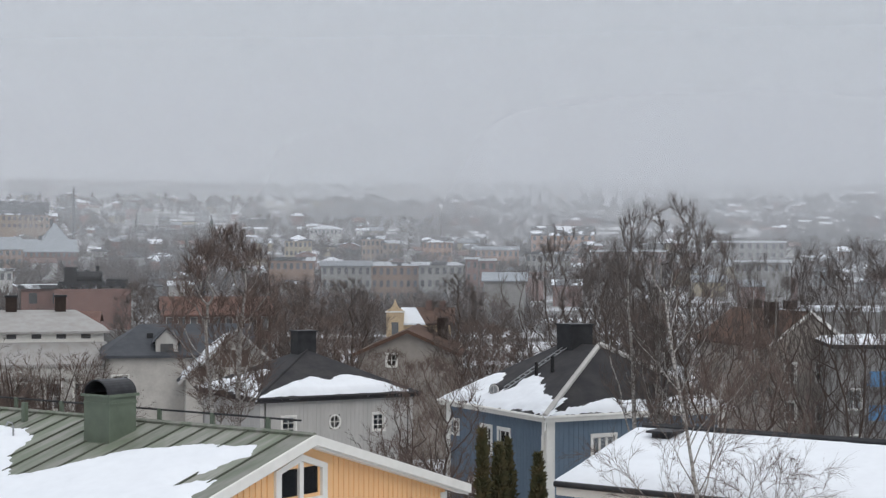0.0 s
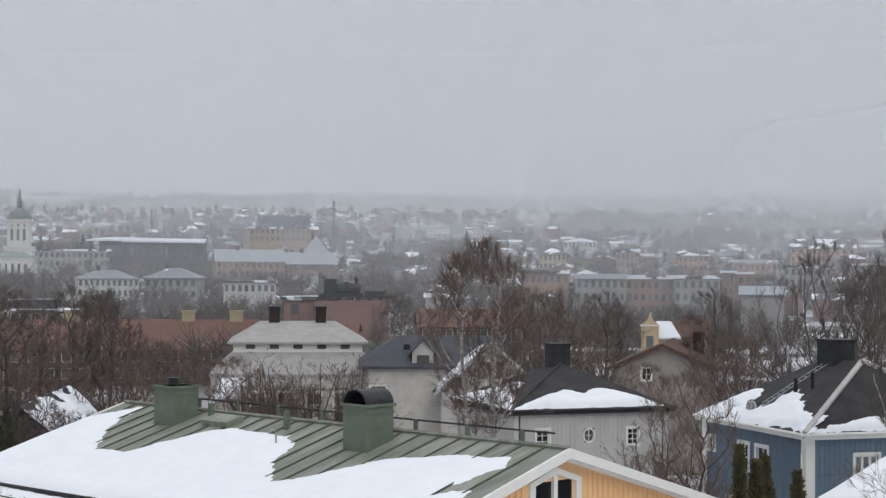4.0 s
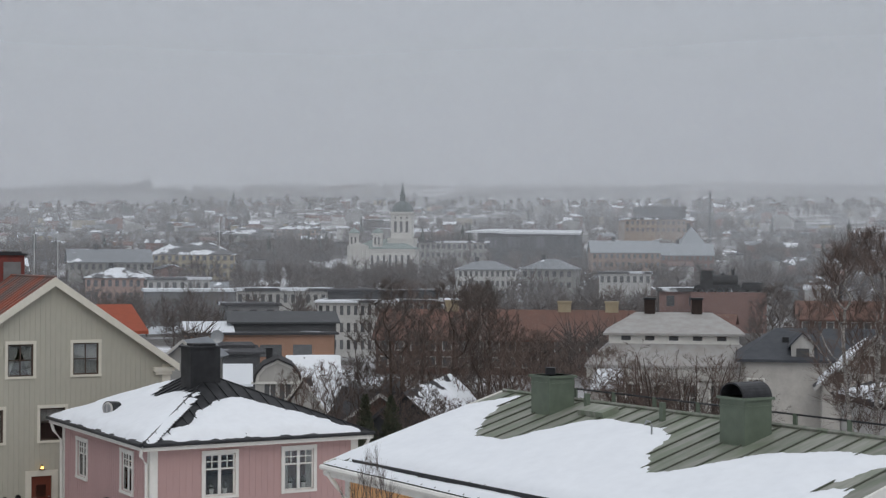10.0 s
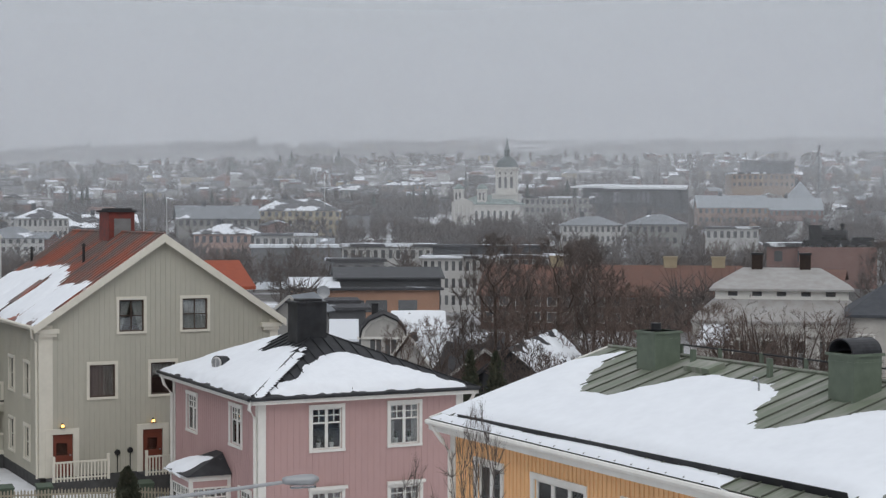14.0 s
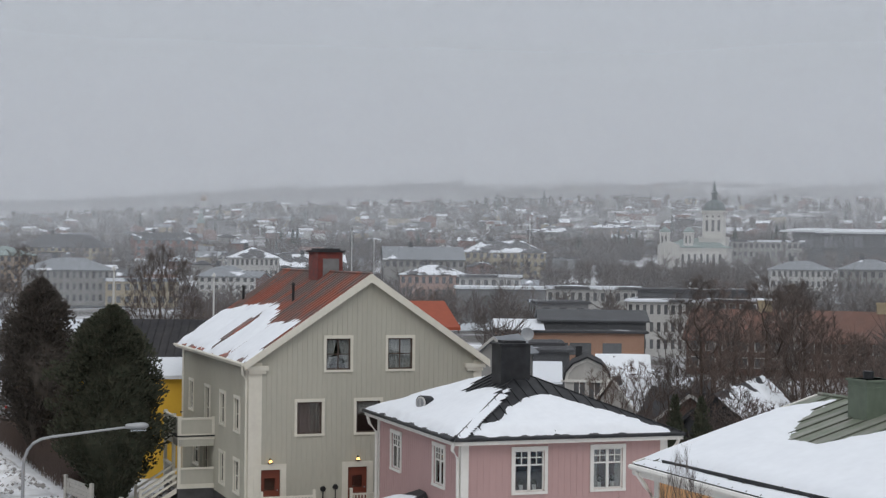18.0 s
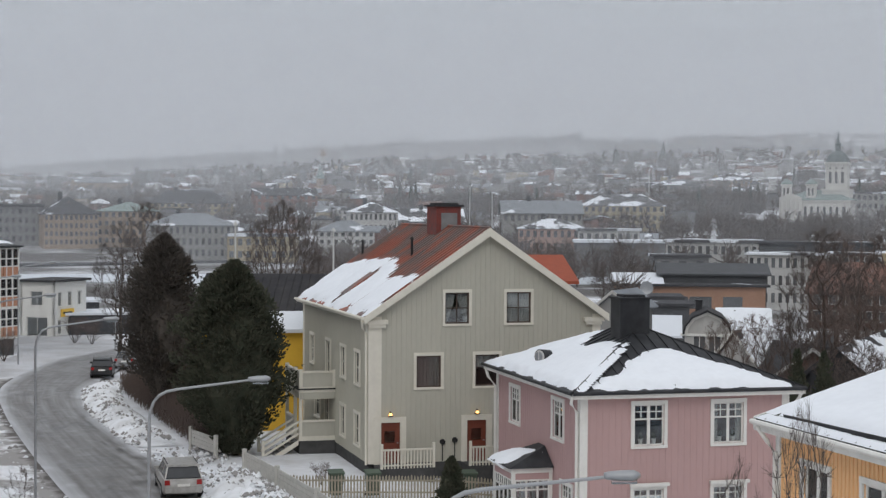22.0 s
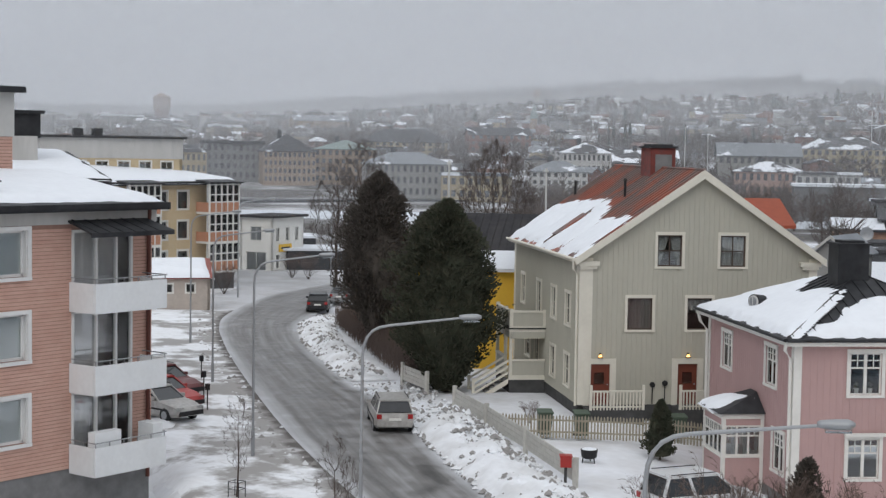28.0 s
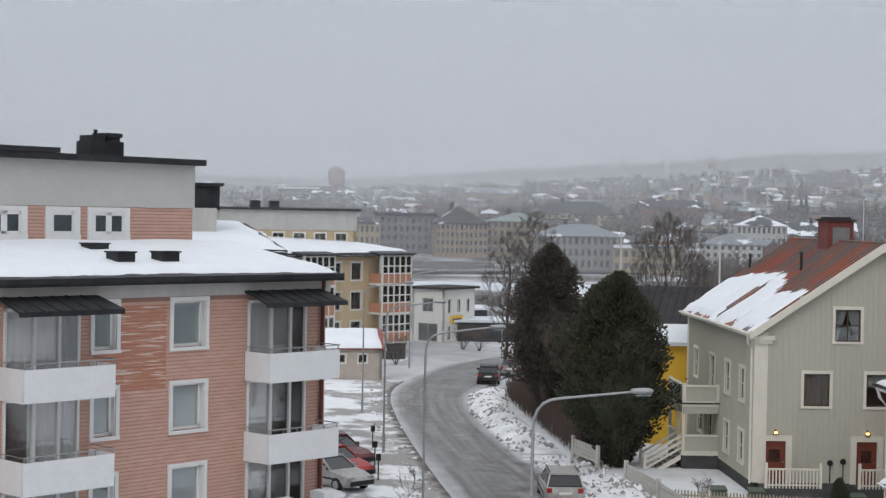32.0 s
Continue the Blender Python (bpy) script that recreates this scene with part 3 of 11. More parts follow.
# road: a strip on the ground with its own run of wheel tracks
def road_material():
    m = bpy.data.materials.new("wet_slushy_asphalt")
    m.use_nodes = True
    n, l = m.node_tree.nodes, m.node_tree.links
    b = n["Principled BSDF"]
    uv, sep = n.new("ShaderNodeTexCoord"), n.new("ShaderNodeSeparateXYZ")
    l.new(uv.outputs["UV"], sep.inputs[0])
    mp = n.new("ShaderNodeMapping")
    mp.inputs["Scale"].default_value = (15, 0.55, 1)
    l.new(uv.outputs["UV"], mp.inputs[0])
    streak, patch = n.new("ShaderNodeTexNoise"), n.new("ShaderNodeTexNoise")
    streak.inputs["Scale"].default_value, streak.inputs["Detail"].default_value = 1.0, 6.0
    l.new(mp.outputs[0], streak.inputs["Vector"])
    mp2 = n.new("ShaderNodeMapping")
    mp2.inputs["Scale"].default_value = (4.5, 3.2, 1)
    l.new(uv.outputs["UV"], mp2.inputs[0])
    patch.inputs["Scale"].default_value, patch.inputs["Detail"].default_value = 1.0, 7.0
    l.new(mp2.outputs[0], patch.inputs["Vector"])
    add, big = n.new("ShaderNodeMath"), n.new("ShaderNodeMath")
    big.operation, big.inputs[1].default_value = "MULTIPLY", 1.2
    add.operation, add.inputs[1].default_value = "MULTIPLY_ADD", 0.7
    l.new(patch.outputs["Fac"], big.inputs[0])
    l.new(streak.outputs["Fac"], add.inputs[0])
    l.new(big.outputs[0], add.inputs[2])
    edge, ab = n.new("ShaderNodeMath"), n.new("ShaderNodeMath")
    edge.operation, ab.operation = "SUBTRACT", "ABSOLUTE"
    edge.inputs[1].default_value = 0.5
    l.new(sep.outputs["X"], edge.inputs[0])
    l.new(edge.outputs[0], ab.inputs[0])
    em = n.new("ShaderNodeMapRange")
    em.inputs["From Min"].default_value, em.inputs["From Max"].default_value, em.inputs["To Max"].default_value = 0.34, 0.50, 0.6
    l.new(ab.outputs[0], em.inputs["Value"])
    tot = n.new("ShaderNodeMath")
    l.new(add.outputs[0], tot.inputs[0])
    l.new(em.outputs[0], tot.inputs[1])
    ramp = n.new("ShaderNodeValToRGB")
    ramp.color_ramp.elements[0].position, ramp.color_ramp.elements[0].color = 0.36, (0.050, 0.048, 0.046, 1)
    ramp.color_ramp.elements[1].position, ramp.color_ramp.elements[1].color = 1.0, (0.50, 0.51, 0.53, 1)
    e1 = ramp.color_ramp.elements.new(0.55)
    e1.color = (0.160, 0.154, 0.148, 1)
    half = n.new("ShaderNodeMath")
    half.operation = "MULTIPLY"
    half.inputs[1].default_value = 0.60
    l.new(tot.outputs[0], half.inputs[0])
    l.new(half.outputs[0], ramp.inputs[0])
    l.new(ramp.outputs[0], b.inputs["Base Color"])
    rr = n.new("ShaderNodeMapRange")
    rr.inputs["From Min"].default_value, rr.inputs["From Max"].default_value = 0.4, 0.65
    rr.inputs["To Min"].default_value, rr.inputs["To Max"].default_value = 0.38, 0.8
    l.new(patch.outputs["Fac"], rr.inputs["Value"])
    l.new(rr.outputs[0], b.inputs["Roughness"])
    bp = n.new("ShaderNodeBump")
    bp.inputs["Strength"].default_value, bp.inputs["Distance"].default_value = 0.3, 0.04
    l.new(streak.outputs["Fac"], bp.inputs["Height"])
    l.new(bp.outputs[0], b.inputs["Normal"])
    return m


# left kerb and right kerb of the street, walking away from the eye
ROAD = [((-20, 25.6), (-17.5, 28.4)), ((-34, 32.6), (-31, 36.0)), ((-42, 36.7), (-39.2, 40.5)), ((-50, 41.0), (-47, 45.4)), ((-57, 45.0), (-53.8, 49.8)),
        ((-64.7, 49.7), (-61.5, 54.0)), ((-74.4, 55.8), (-70.5, 59.4)), ((-82, 60.8), (-78.5, 64.6)), ((-88.5, 65.3), (-85.3, 69.9)), ((-95, 70.6), (-90.0, 74.6)),
        ((-102.6, 78.6), (-95.5, 81.0)), ((-109, 86.3), (-101.4, 88.0)), ((-114, 95), (-106, 96)), ((-124, 112), (-115, 113)), ((-140, 140), (-131, 141))]


def smooth_line(pts, n):
    t = np.arange(len(pts))
    u = np.linspace(0, len(pts) - 1, n)
    out = []
    for c in (0, 1):
        v = np.array([p[c] for p in pts], float)
        g = np.gradient(v)
        i = np.minimum(u.astype(int), len(pts) - 2)
        f = u - i
        h00, h10, h01, h11 = 2 * f ** 3 - 3 * f ** 2 + 1, f ** 3 - 2 * f ** 2 + f, -2 * f ** 3 + 3 * f ** 2, f ** 3 - f ** 2
        out.append(h00 * v[i] + h10 * g[i] + h01 * v[i + 1] + h11 * g[i + 1])
    return list(zip(*out))


def build_road():
    left, right = smooth_line([p[0] for p in ROAD], 90), smooth_line([p[1] for p in ROAD], 90)
    me, uvs, run, n = Mesh(), [], 0.0, 12
    for k, (a, b) in enumerate(zip(left, right)):
        if k:
            run += math.hypot(a[0] - left[k - 1][0], a[1] - left[k - 1][1])
        for j in range(n + 1):
            u = j / n
            x, y = a[0] + (b[0] - a[0]) * u, a[1] + (b[1] - a[1]) * u
            me.v.append((x, y, ground_z(x, y) + 0.06 + 0.05 * math.sin(math.pi * u)))
            uvs.append((u, run / 6.0))
    for k in range(89):
        for j in range(n):
            i = k * (n + 1) + j
            me.f.append((i, i + 1, i + n + 2, i + n + 1))
    data = me.data("road", road_material(), smooth=True)
    lay = data.uv_layers.new(name="UVMap")
    for lp in data.loops:
        lay.data[lp.index].uv = uvs[lp.vertex_index]
    solid("road", data, None, pose(0, 0, 0), "wet grey street with slush and wheel tracks between snow banks", "road", kind="structure")
    return left, right


ROAD_LEFT, ROAD_RIGHT = build_road()


def snow_bank(line, side, width, height, label, seed, mat, k0=0, k1=90, base=0.0):
    """Ploughed snow heaped along one side of the street."""
    me, n, L = Mesh(), 14, line[k0:k1]
    dense = smooth_line(L, len(L) * 4)
    for k, (x, y) in enumerate(dense):
        q = dense[min(k + 1, len(dense) - 1)]
        p = dense[max(k - 1, 0)]
        dx, dy = q[0] - p[0], q[1] - p[1]
        r = math.hypot(dx, dy) or 1
        nx, ny = dy / r * side, -dx / r * side
        ends = min(1, k / 8, (len(dense) - 1 - k) / 8)
        for j in range(n + 1):
            u = j / n
            w = width * (0.9 + 0.25 * noise.noise((x * 0.2, y * 0.2, seed)))
            px, py = x + nx * w * (u - 0.05), y + ny * w * (u - 0.05)
            prof = math.sin(math.pi * min(1, u * 1.02)) ** 0.8
            lump = 1 + 0.55 * noise.noise((px * 0.55, py * 0.55, seed)) + 0.35 * noise.noise((px * 1.7, py * 1.7, seed + 3)) + 0.22 * noise.noise((px * 4, py * 4, seed + 5))
            me.v.append((px, py, ground_z(px, py) - 0.05 + base * min(1, u * 4) * min(1, (1 - u) * 4) + height * prof * max(0.1, lump) * ends))
    for k in range(len(dense) - 1):
        for j in range(n):
            i = k * (n + 1) + j
            me.f.append((i, i + 1, i + n + 2, i + n + 1))
    return solid("snow_bank", me, mat, pose(0, 0, 0), label, "snow bank", "ploughed snow banks", "stuff", smooth=True)


snow_bank(ROAD_RIGHT, 1, 3.6, 0.62, "lumpy dirty-white snow bank ploughed up beside the garden fence", 3, DIRTY_SNOW, 6, 25)
snow_bank(ROAD_RIGHT, 1, 3.0, 0.5, "long snow bank with grey crumbs below the brown hedge", 5, DIRTY_SNOW, 33, 57)
snow_bank([(-55.5, 38.6), (-57.7, 40.6), (-60, 43.2)], -1, 2.5, 0.4, "small snow heap beside the parked cars", 8, DIRTY_SNOW, 0, 3)
snow_bank([(-88, 58), (-96, 63), (-103, 70), (-110, 78), (-118, 90)], -1, 6.0, 0.9, "snow bank across the bend of the street", 9, DIRTY_SNOW, 0, 5)

def verge():
    """Trodden, gritted strip between the street and the car park, ragged towards the clean snow."""
    line = smooth_line(ROAD_LEFT[2:61], 160)
    me, uvs, n = Mesh(), [], 10
    for k, (x, y) in enumerate(line):
        p, q = line[max(k - 1, 0)], line[min(k + 1, 159)]
        dx, dy = q[0] - p[0], q[1] - p[1]
        r = math.hypot(dx, dy) or 1
        for j in range(n + 1):
            u = j / n
            px, py = x - dy / r * 8.5 * u + dy / r * 0.6, y + dx / r * 8.5 * u - dx / r * 0.6
            me.v.append((px, py, ground_z(px, py) + 0.045 + 0.05 * noise.noise((px * 0.9, py * 0.9, 6)) * min(1, u * 3)))
            uvs.append((u, k / 20))
    for k in range(159):
        for j in range(n):
            i = k * (n + 1) + j
            me.f.append((i, i + n + 1, i + n + 2, i + 1))
    m = material("gritted_trodden_snow", (0.86, 0.88, 0.91), (0.74, 0.75, 0.76), 4.0, 0.85, 0.8, fine=30, stain=0.3)
    nd, l = m.node_tree.nodes, m.node_tree.links
    b = nd["Principled BSDF"]
    tc, sep, no, sm, mr, mx = (nd.new(k) for k in ("ShaderNodeTexCoord", "ShaderNodeSeparateXYZ", "ShaderNodeTexNoise", "ShaderNodeMath", "ShaderNodeMapRange", "ShaderNodeMix"))
    mx.data_type = "RGBA"
    l.new(tc.outputs["UV"], sep.inputs[0])
    no.inputs["Scale"].default_value, no.inputs["Detail"].default_value, no.inputs["Roughness"].default_value = 0.32, 10.0, 0.62
    l.new(tc.outputs["Object"], no.inputs["Vector"])
    sm.operation = "MULTIPLY_ADD"
    sm.inputs[1].default_value = -0.30
    l.new(sep.outputs["X"], sm.inputs[0])
    l.new(no.outputs["Fac"], sm.inputs[2])
    mr.inputs["From Min"].default_value, mr.inputs["From Max"].default_value = 0.34, 0.44
    l.new(sm.outputs[0], mr.inputs["Value"])
    l.new(mr.outputs[0], mx.inputs[0])
    l.new(b.inputs["Base Color"].links[0].from_socket, mx.inputs[6])
    mx.inputs[7].default_value = (0.34, 0.33, 0.32, 1)
    # a line of dark slush thrown up along the kerb
    fine, wob, sl, edge = (nd.new(k) for k in ("ShaderNodeTexNoise", "ShaderNodeMath", "ShaderNodeMapRange", "ShaderNodeMix"))
    edge.data_type = "RGBA"
    fine.inputs["Scale"].default_value, fine.inputs["Detail"].default_value = 0.9, 6.0
    l.new(tc.outputs["Object"], fine.inputs["Vector"])
    wob.operation, wob.inputs[1].default_value = "MULTIPLY_ADD", 0.22
    l.new(fine.outputs["Fac"], wob.inputs[0])
    l.new(sep.outputs["X"], wob.inputs[2])
    sl.inputs["From Min"].default_value, sl.inputs["From Max"].default_value = 0.25, 0.19
    l.new(wob.outputs[0], sl.inputs["Value"])
    l.new(sl.outputs[0], edge.inputs[0])
    l.new(mx.outputs[2], edge.inputs[6])
    edge.inputs[7].default_value = (0.115, 0.105, 0.098, 1)
    l.new(edge.outputs[2], b.inputs["Base Color"])
    data = me.data("pavement", m, smooth=True)
    lay = data.uv_layers.new(name="UVMap")
    for lp in data.loops:
        lay.data[lp.index].uv = uvs[lp.vertex_index]
    solid("pavement", data, None, pose(0, 0, 0), "gritted trodden footpath beside the street", "pavement", kind="structure")


verge()


def crumbs(line, side, w0, w1, count, seed, k0, k1, height):
    """Broken lumps of ploughed snow and ice."""
    rng = random.Random(seed)
    white, grey = Mesh(), Mesh()
    for k in range(count):
        i = rng.randrange(k0, k1 - 1)
        a, b = line[i], line[i + 1]
        f = rng.random()
        dx, dy = b[0] - a[0], b[1] - a[1]
        r = math.hypot(dx, dy) or 1
        o = w0 + (w1 - w0) * rng.random()
        x, y = a[0] + dx * f + dy / r * side * o, a[1] + dy * f - dx / r * side * o
        s = 0.05 + 0.16 * rng.random() ** 2.5
        z = ground_z(x, y) + height * math.sin(math.pi * min(1, max(0.05, o / (w1 + 0.2)))) + s * 0.2
        me = grey if rng.random() < 0.45 else white
        pts = [(x + s * rng.uniform(0.6, 1.3) * cx, y + s * rng.uniform(0.6, 1.3) * cy, z + s * rng.uniform(0.5, 0.9) * cz) for cx, cy, cz in ((1, 0, 0), (0, 1, 0), (-1, 0, 0), (0, -1, 0), (0, 0, 1), (0, 0, -1))]
        me.add(pts, [(0, 1, 4), (1, 2, 4), (2, 3, 4), (3, 0, 4), (1, 0, 5), (2, 1, 5), (3, 2, 5), (0, 3, 5)])
    solid("snow_lumps", white, DIRTY_SNOW, pose(0, 0, 0), "broken white lumps of ploughed snow", "snow", "ploughed lumps", "stuff")
    solid("snow_lumps", grey, material("gritty_ice", (0.33, 0.32, 0.31), (0.22, 0.21, 0.20), 0.6, 0.8, 0.5, stain=0.3), pose(0, 0, 0), "grey gritty lumps of ploughed ice", "snow", "ploughed lumps", "stuff")


crumbs(ROAD_RIGHT, 1, -0.2, 3.3, 1900, 3, 6, 25, 0.55)
crumbs(ROAD_RIGHT, 1, -0.2, 2.4, 1500, 4, 33, 57, 0.42)
crumbs(ROAD_RIGHT, 1, -0.3, 3.5, 300, 6, 25, 33, 0.05)
crumbs(ROAD_LEFT, -1, 0.0, 1.6, 260, 5, 2, 60, 0.02)

# frozen bay
me = Mesh().box((-60, -200, -0.3), (60, 200, 0.0))
bay = solid("water", Mesh().slab([(-340, 190, -2.95), (-205, 225, -2.95), (-150, 330, -2.95), (-330, 330, -2.95)], (0, 0, -0.4)),
            material("snowed_over_ice", (0.66, 0.70, 0.75), (0.50, 0.54, 0.58), 60.0, 0.6, 0.1, stain=0.25), pose(0, 0, 0),
            "frozen bay under grey-white snow", "water", kind="structure")

# mist hanging over the town in layers
MIST = [(125, 0.025), (235, 0.05), (370, 0.10), (540, 0.13), (760, 0.18), (1080, 0.20), (1500, 0.40), (1980, 0.70)]


def build_mist():
    for k, (d, share) in enumerate(MIST):
        me = Mesh()
        hi = 150 + d * 0.12
        az = np.arange(-60, 125, 5.0)
        zs = [-8, hi]
        for a in az:
            x, y = polar(a, d)
            for z in zs:
                me.v.append((x, y, z))
        c = len(zs)
        for i in range(len(az) - 1):
            for j in range(c - 1):
                me.f.append((i * c + j, (i + 1) * c + j, (i + 1) * c + j + 1, i * c + j + 1))
        solid("mist", me, mist_material("mist", share, 45 + d * 0.03, hi - 5), pose(0, 0, 0), "thin grey winter mist hanging over the town", "mist",
              "layers of mist", "stuff", smooth=True)


build_mist()

# ---- the houses below ----
def house_at(name, x, y, yaw, label, z=0.0):
    return thing(name, pose(x, y, z, 0, 0, yaw), label, "house", "wooden houses on the slope")


def corner_board(h, W, L, s, t, z0, z1, mat, w=0.28):
    x0, y0 = s - (0.03 if s <= 0 else w - 0.03), t - (0.03 if t <= 0 else w - 0.03)
    return part("corner_board", Mesh().box((x0 - 0.01, y0 - 0.01, z0), (x0 + w, y0 + w, z1)), mat, h)


def downpipe(h, pts, mat, r=0.055):
    return part("downpipe", Mesh().tube(pts, r, 8), mat, h)


def grey_house():
    W, L, EV, RZ = 11.4, 15.95, 7.4, 11.42
    h = house_at("gabled_house", -47.87, 55.84, 53.84, "grey-green board house with cream trim and rusty red roof")
    gable = [(0, EV), (W / 2, RZ - 0.12), (W, EV)]
    fr = [(3.65, 4.82, 6.92, 8.38), (6.67, 7.89, 6.92, 8.38), (2.27, 3.46, 3.96, 5.44), (5.14, 6.32, 3.96, 5.44), (8.2, 9.4, 3.96, 5.44)]
    doors = [(0.52, 1.50, 0.42, 2.36), (4.75, 5.70, 0.42, 2.36)]
    wall(h, "front", W, L, gable, fr + doors, GREYGREEN, z0=0.45)
    battens(h, "front", W, L, gable, fr + [(d[0] - 0.3, d[1] + 0.35, d[2], d[3] + 0.2) for d in doors], GREYGREEN, 0.24, 0.45)
    cur = ["tied", "full", "blind", "top", "sides"]
    brown = material("dark_brown_sash", (0.10, 0.07, 0.055), (0.07, 0.05, 0.04), 1.0, 0.5, 0.05, stain=0.2)
    taupe = material("taupe_roller_blind", (0.24, 0.20, 0.18), (0.19, 0.16, 0.15), 0.6, 0.8, 0.05, stain=0.15)
    for w, c in zip(fr, cur):
        window(h, "front", W, L, *w, frame_mat=CREAM, rows=2 if w[2] > 6 else 1, cols=2 if w[2] > 6 else 1, curtain=c, sash_mat=brown, blind_mat=taupe)
    le = [(1.8, 2.9, 3.95, 5.45), (5.0, 6.1, 3.95, 5.45), (8.6, 9.7, 3.3, 5.45), (12.9, 13.9, 3.95, 5.45), (1.8, 2.9, 1.05, 2.5), (5.0, 6.1, 1.05, 2.5), (9.0, 10.0, 0.7, 2.6), (11.2, 12.6, 1.2, 2.6)]
    wall(h, "left", W, L, [(0, EV), (L, EV)], le, GREYGREEN, z0=0.45)
    battens(h, "left", W, L, [(0, EV), (L, EV)], le, GREYGREEN, 0.24, 0.45)
    for i, w in enumerate(le):
        window(h, "left", W, L, *w, frame_mat=CREAM, rows=2, cols=2, curtain="sides" if i % 2 else "half")
    for f in ("right", "back"):
        wall(h, f, W, L, [(0, EV), (L, EV)] if f == "right" else gable, [], GREYGREEN, z0=0.45)
    for f in ("front", "left", "right", "back"):
        wall(h, f, W, L, [(0, 0.45), (W if f in ("front", "back") else L, 0.45)], [], DARKSTONE, z0=-0.6, th=0.3, name="foundation")
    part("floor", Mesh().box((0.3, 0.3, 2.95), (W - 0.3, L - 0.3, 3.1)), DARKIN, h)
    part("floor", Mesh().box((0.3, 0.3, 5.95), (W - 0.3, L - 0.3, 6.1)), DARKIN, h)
    for s, t in ((0, 0), (W, 0), (0, L)):
        corner_board(h, W, L, s, t, 0.45, EV - 0.1, CREAM, 0.62 if (s, t) == (0, 0) else 0.4)
    part("capital", Mesh().box((-0.15, -0.25, 6.95), (0.85, 0.3, 7.15)).box((-0.05, -0.18, 6.8), (0.75, 0.3, 6.95)), CREAM, h)
    part("capital", Mesh().box((W - 0.85, -0.25, 6.95), (W + 0.15, 0.3, 7.15)).box((W - 0.75, -0.18, 6.8), (W + 0.05, 0.3, 6.95)), CREAM, h)
    left = Slope([(-0.3, -0.4, 7.32), (-0.3, L + 0.4, 7.32), (W / 2, L + 0.4, RZ), (W / 2, -0.4, RZ)])
    right = Slope([(W + 0.3, L + 0.4, 7.32), (W + 0.3, -0.4, 7.32), (W / 2, -0.4, RZ), (W / 2, L + 0.4, RZ)])
    roof_face(h, left, REDROOF, 0.55)
    roof_face(h, right, REDROOF, 0.55)
    ridge_cap(h, (W / 2, -0.4, RZ + 0.02), (W / 2, L + 0.4, RZ + 0.02), REDROOF)
    for a, b in (((-0.32, 7.28), (W / 2, RZ - 0.03)), ((W + 0.32, 7.28), (W / 2, RZ - 0.03))):
        vs = [(a[0], -0.46, a[1] + 0.04), (b[0], -0.46, b[1] + 0.04), (b[0], -0.46, b[1] - 0.36), (a[0], -0.46, a[1] - 0.30)]
        part("bargeboard", Mesh().slab(vs, (0, 0.1, 0)), CREAM, h)
        vs = [(a[0], -0.38, a[1] - 0.2), (b[0], -0.38, b[1] - 0.2), (b[0], -0.02, b[1] - 0.2), (a[0], -0.02, a[1] - 0.2)]
        part("soffit", Mesh().slab(vs, (0, 0, -0.06)), CREAM, h)
    part("fascia", Mesh().box((-0.36, -0.4, 7.10), (-0.24, L + 0.4, 7.30)), CREAM, h)
    part("gutter", Mesh().tube([(-0.42, -0.4, 7.25), (-0.42, L + 0.4, 7.25)], 0.07, 8), CREAM, h)
    downpipe(h, [(-0.42, -0.3, 7.18), (-0.35, -0.1, 6.8), (-0.12, 0.1, 6.5), (-0.1, 0.1, 0.4)], CREAM, 0.06)
    ch = part("chimney", Mesh().box((5.05, 6.6, 9.8), (6.35, 8.4, 12.42)), material("red_chimney_sheet", (0.22, 0.05, 0.04), (0.12, 0.05, 0.045), 1.0, 0.6, 0.15, stain=0.35), h)
    part("chimney_cap", Mesh().box((4.93, 6.48, 12.42), (6.47, 8.52, 12.52)).box((5.15, 6.7, 12.3), (6.25, 8.3, 12.62)), DARKROOF, ch)
    part("chimney_panel", Mesh().box((5.3, 6.56, 11.2), (6.15, 6.61, 12.1)), CONCRETE, ch)
    part("roof_hatch", Mesh().slab([left.at(8.0, 1.0, 0.10), left.at(8.0, 2.9, 0.10), left.at(8.9, 2.9, 0.10), left.at(8.9, 1.0, 0.10)], -left.n * 0.12), REDROOF, h)
    for s, t, z in ((6.3, 4.7, 0.8), (15.9, 4.3, 0.7)):
        p = left.at(s, t)
        pipe = part("vent_pipe", Mesh().tube([p - Vector((0, 0, 0.2)), p + Vector((0, 0, z))], 0.07, 8), BLACKIRON, h)
        part("vent_hood", Mesh().tube([p + Vector((0, 0, z)), p + Vector((0, 0, z + 0.12))], [0.13, 0.04], 8), BLACKIRON, pipe)
    snow_on(left, [(0.3, 0.1), (0.6, 3.3), (2.9, 3.1), (4.9, 2.5), (5.6, 3.4), (8.9, 4.2), (12.5, 3.9), (16.6, 3.4), (16.6, 0.1)],
            h.matrix_basis, "white snow sheet sliding down the rusty red roof", ragged=0.45, size=0.8, seed=4, thick=0.1,
            cut=lambda S, T: np.minimum(np.hypot((S - 8.45) / 0.75, (T - 1.7) / 1.9) - 0.9, np.minimum(np.abs(S - 4.1 - 0.1 * T) - 0.16 + np.maximum(0, np.abs(T - 1.5) - 1.2), np.abs(S - 11.6) - 0.14 + np.maximum(0, np.abs(T - 2.6) - 0.8))))
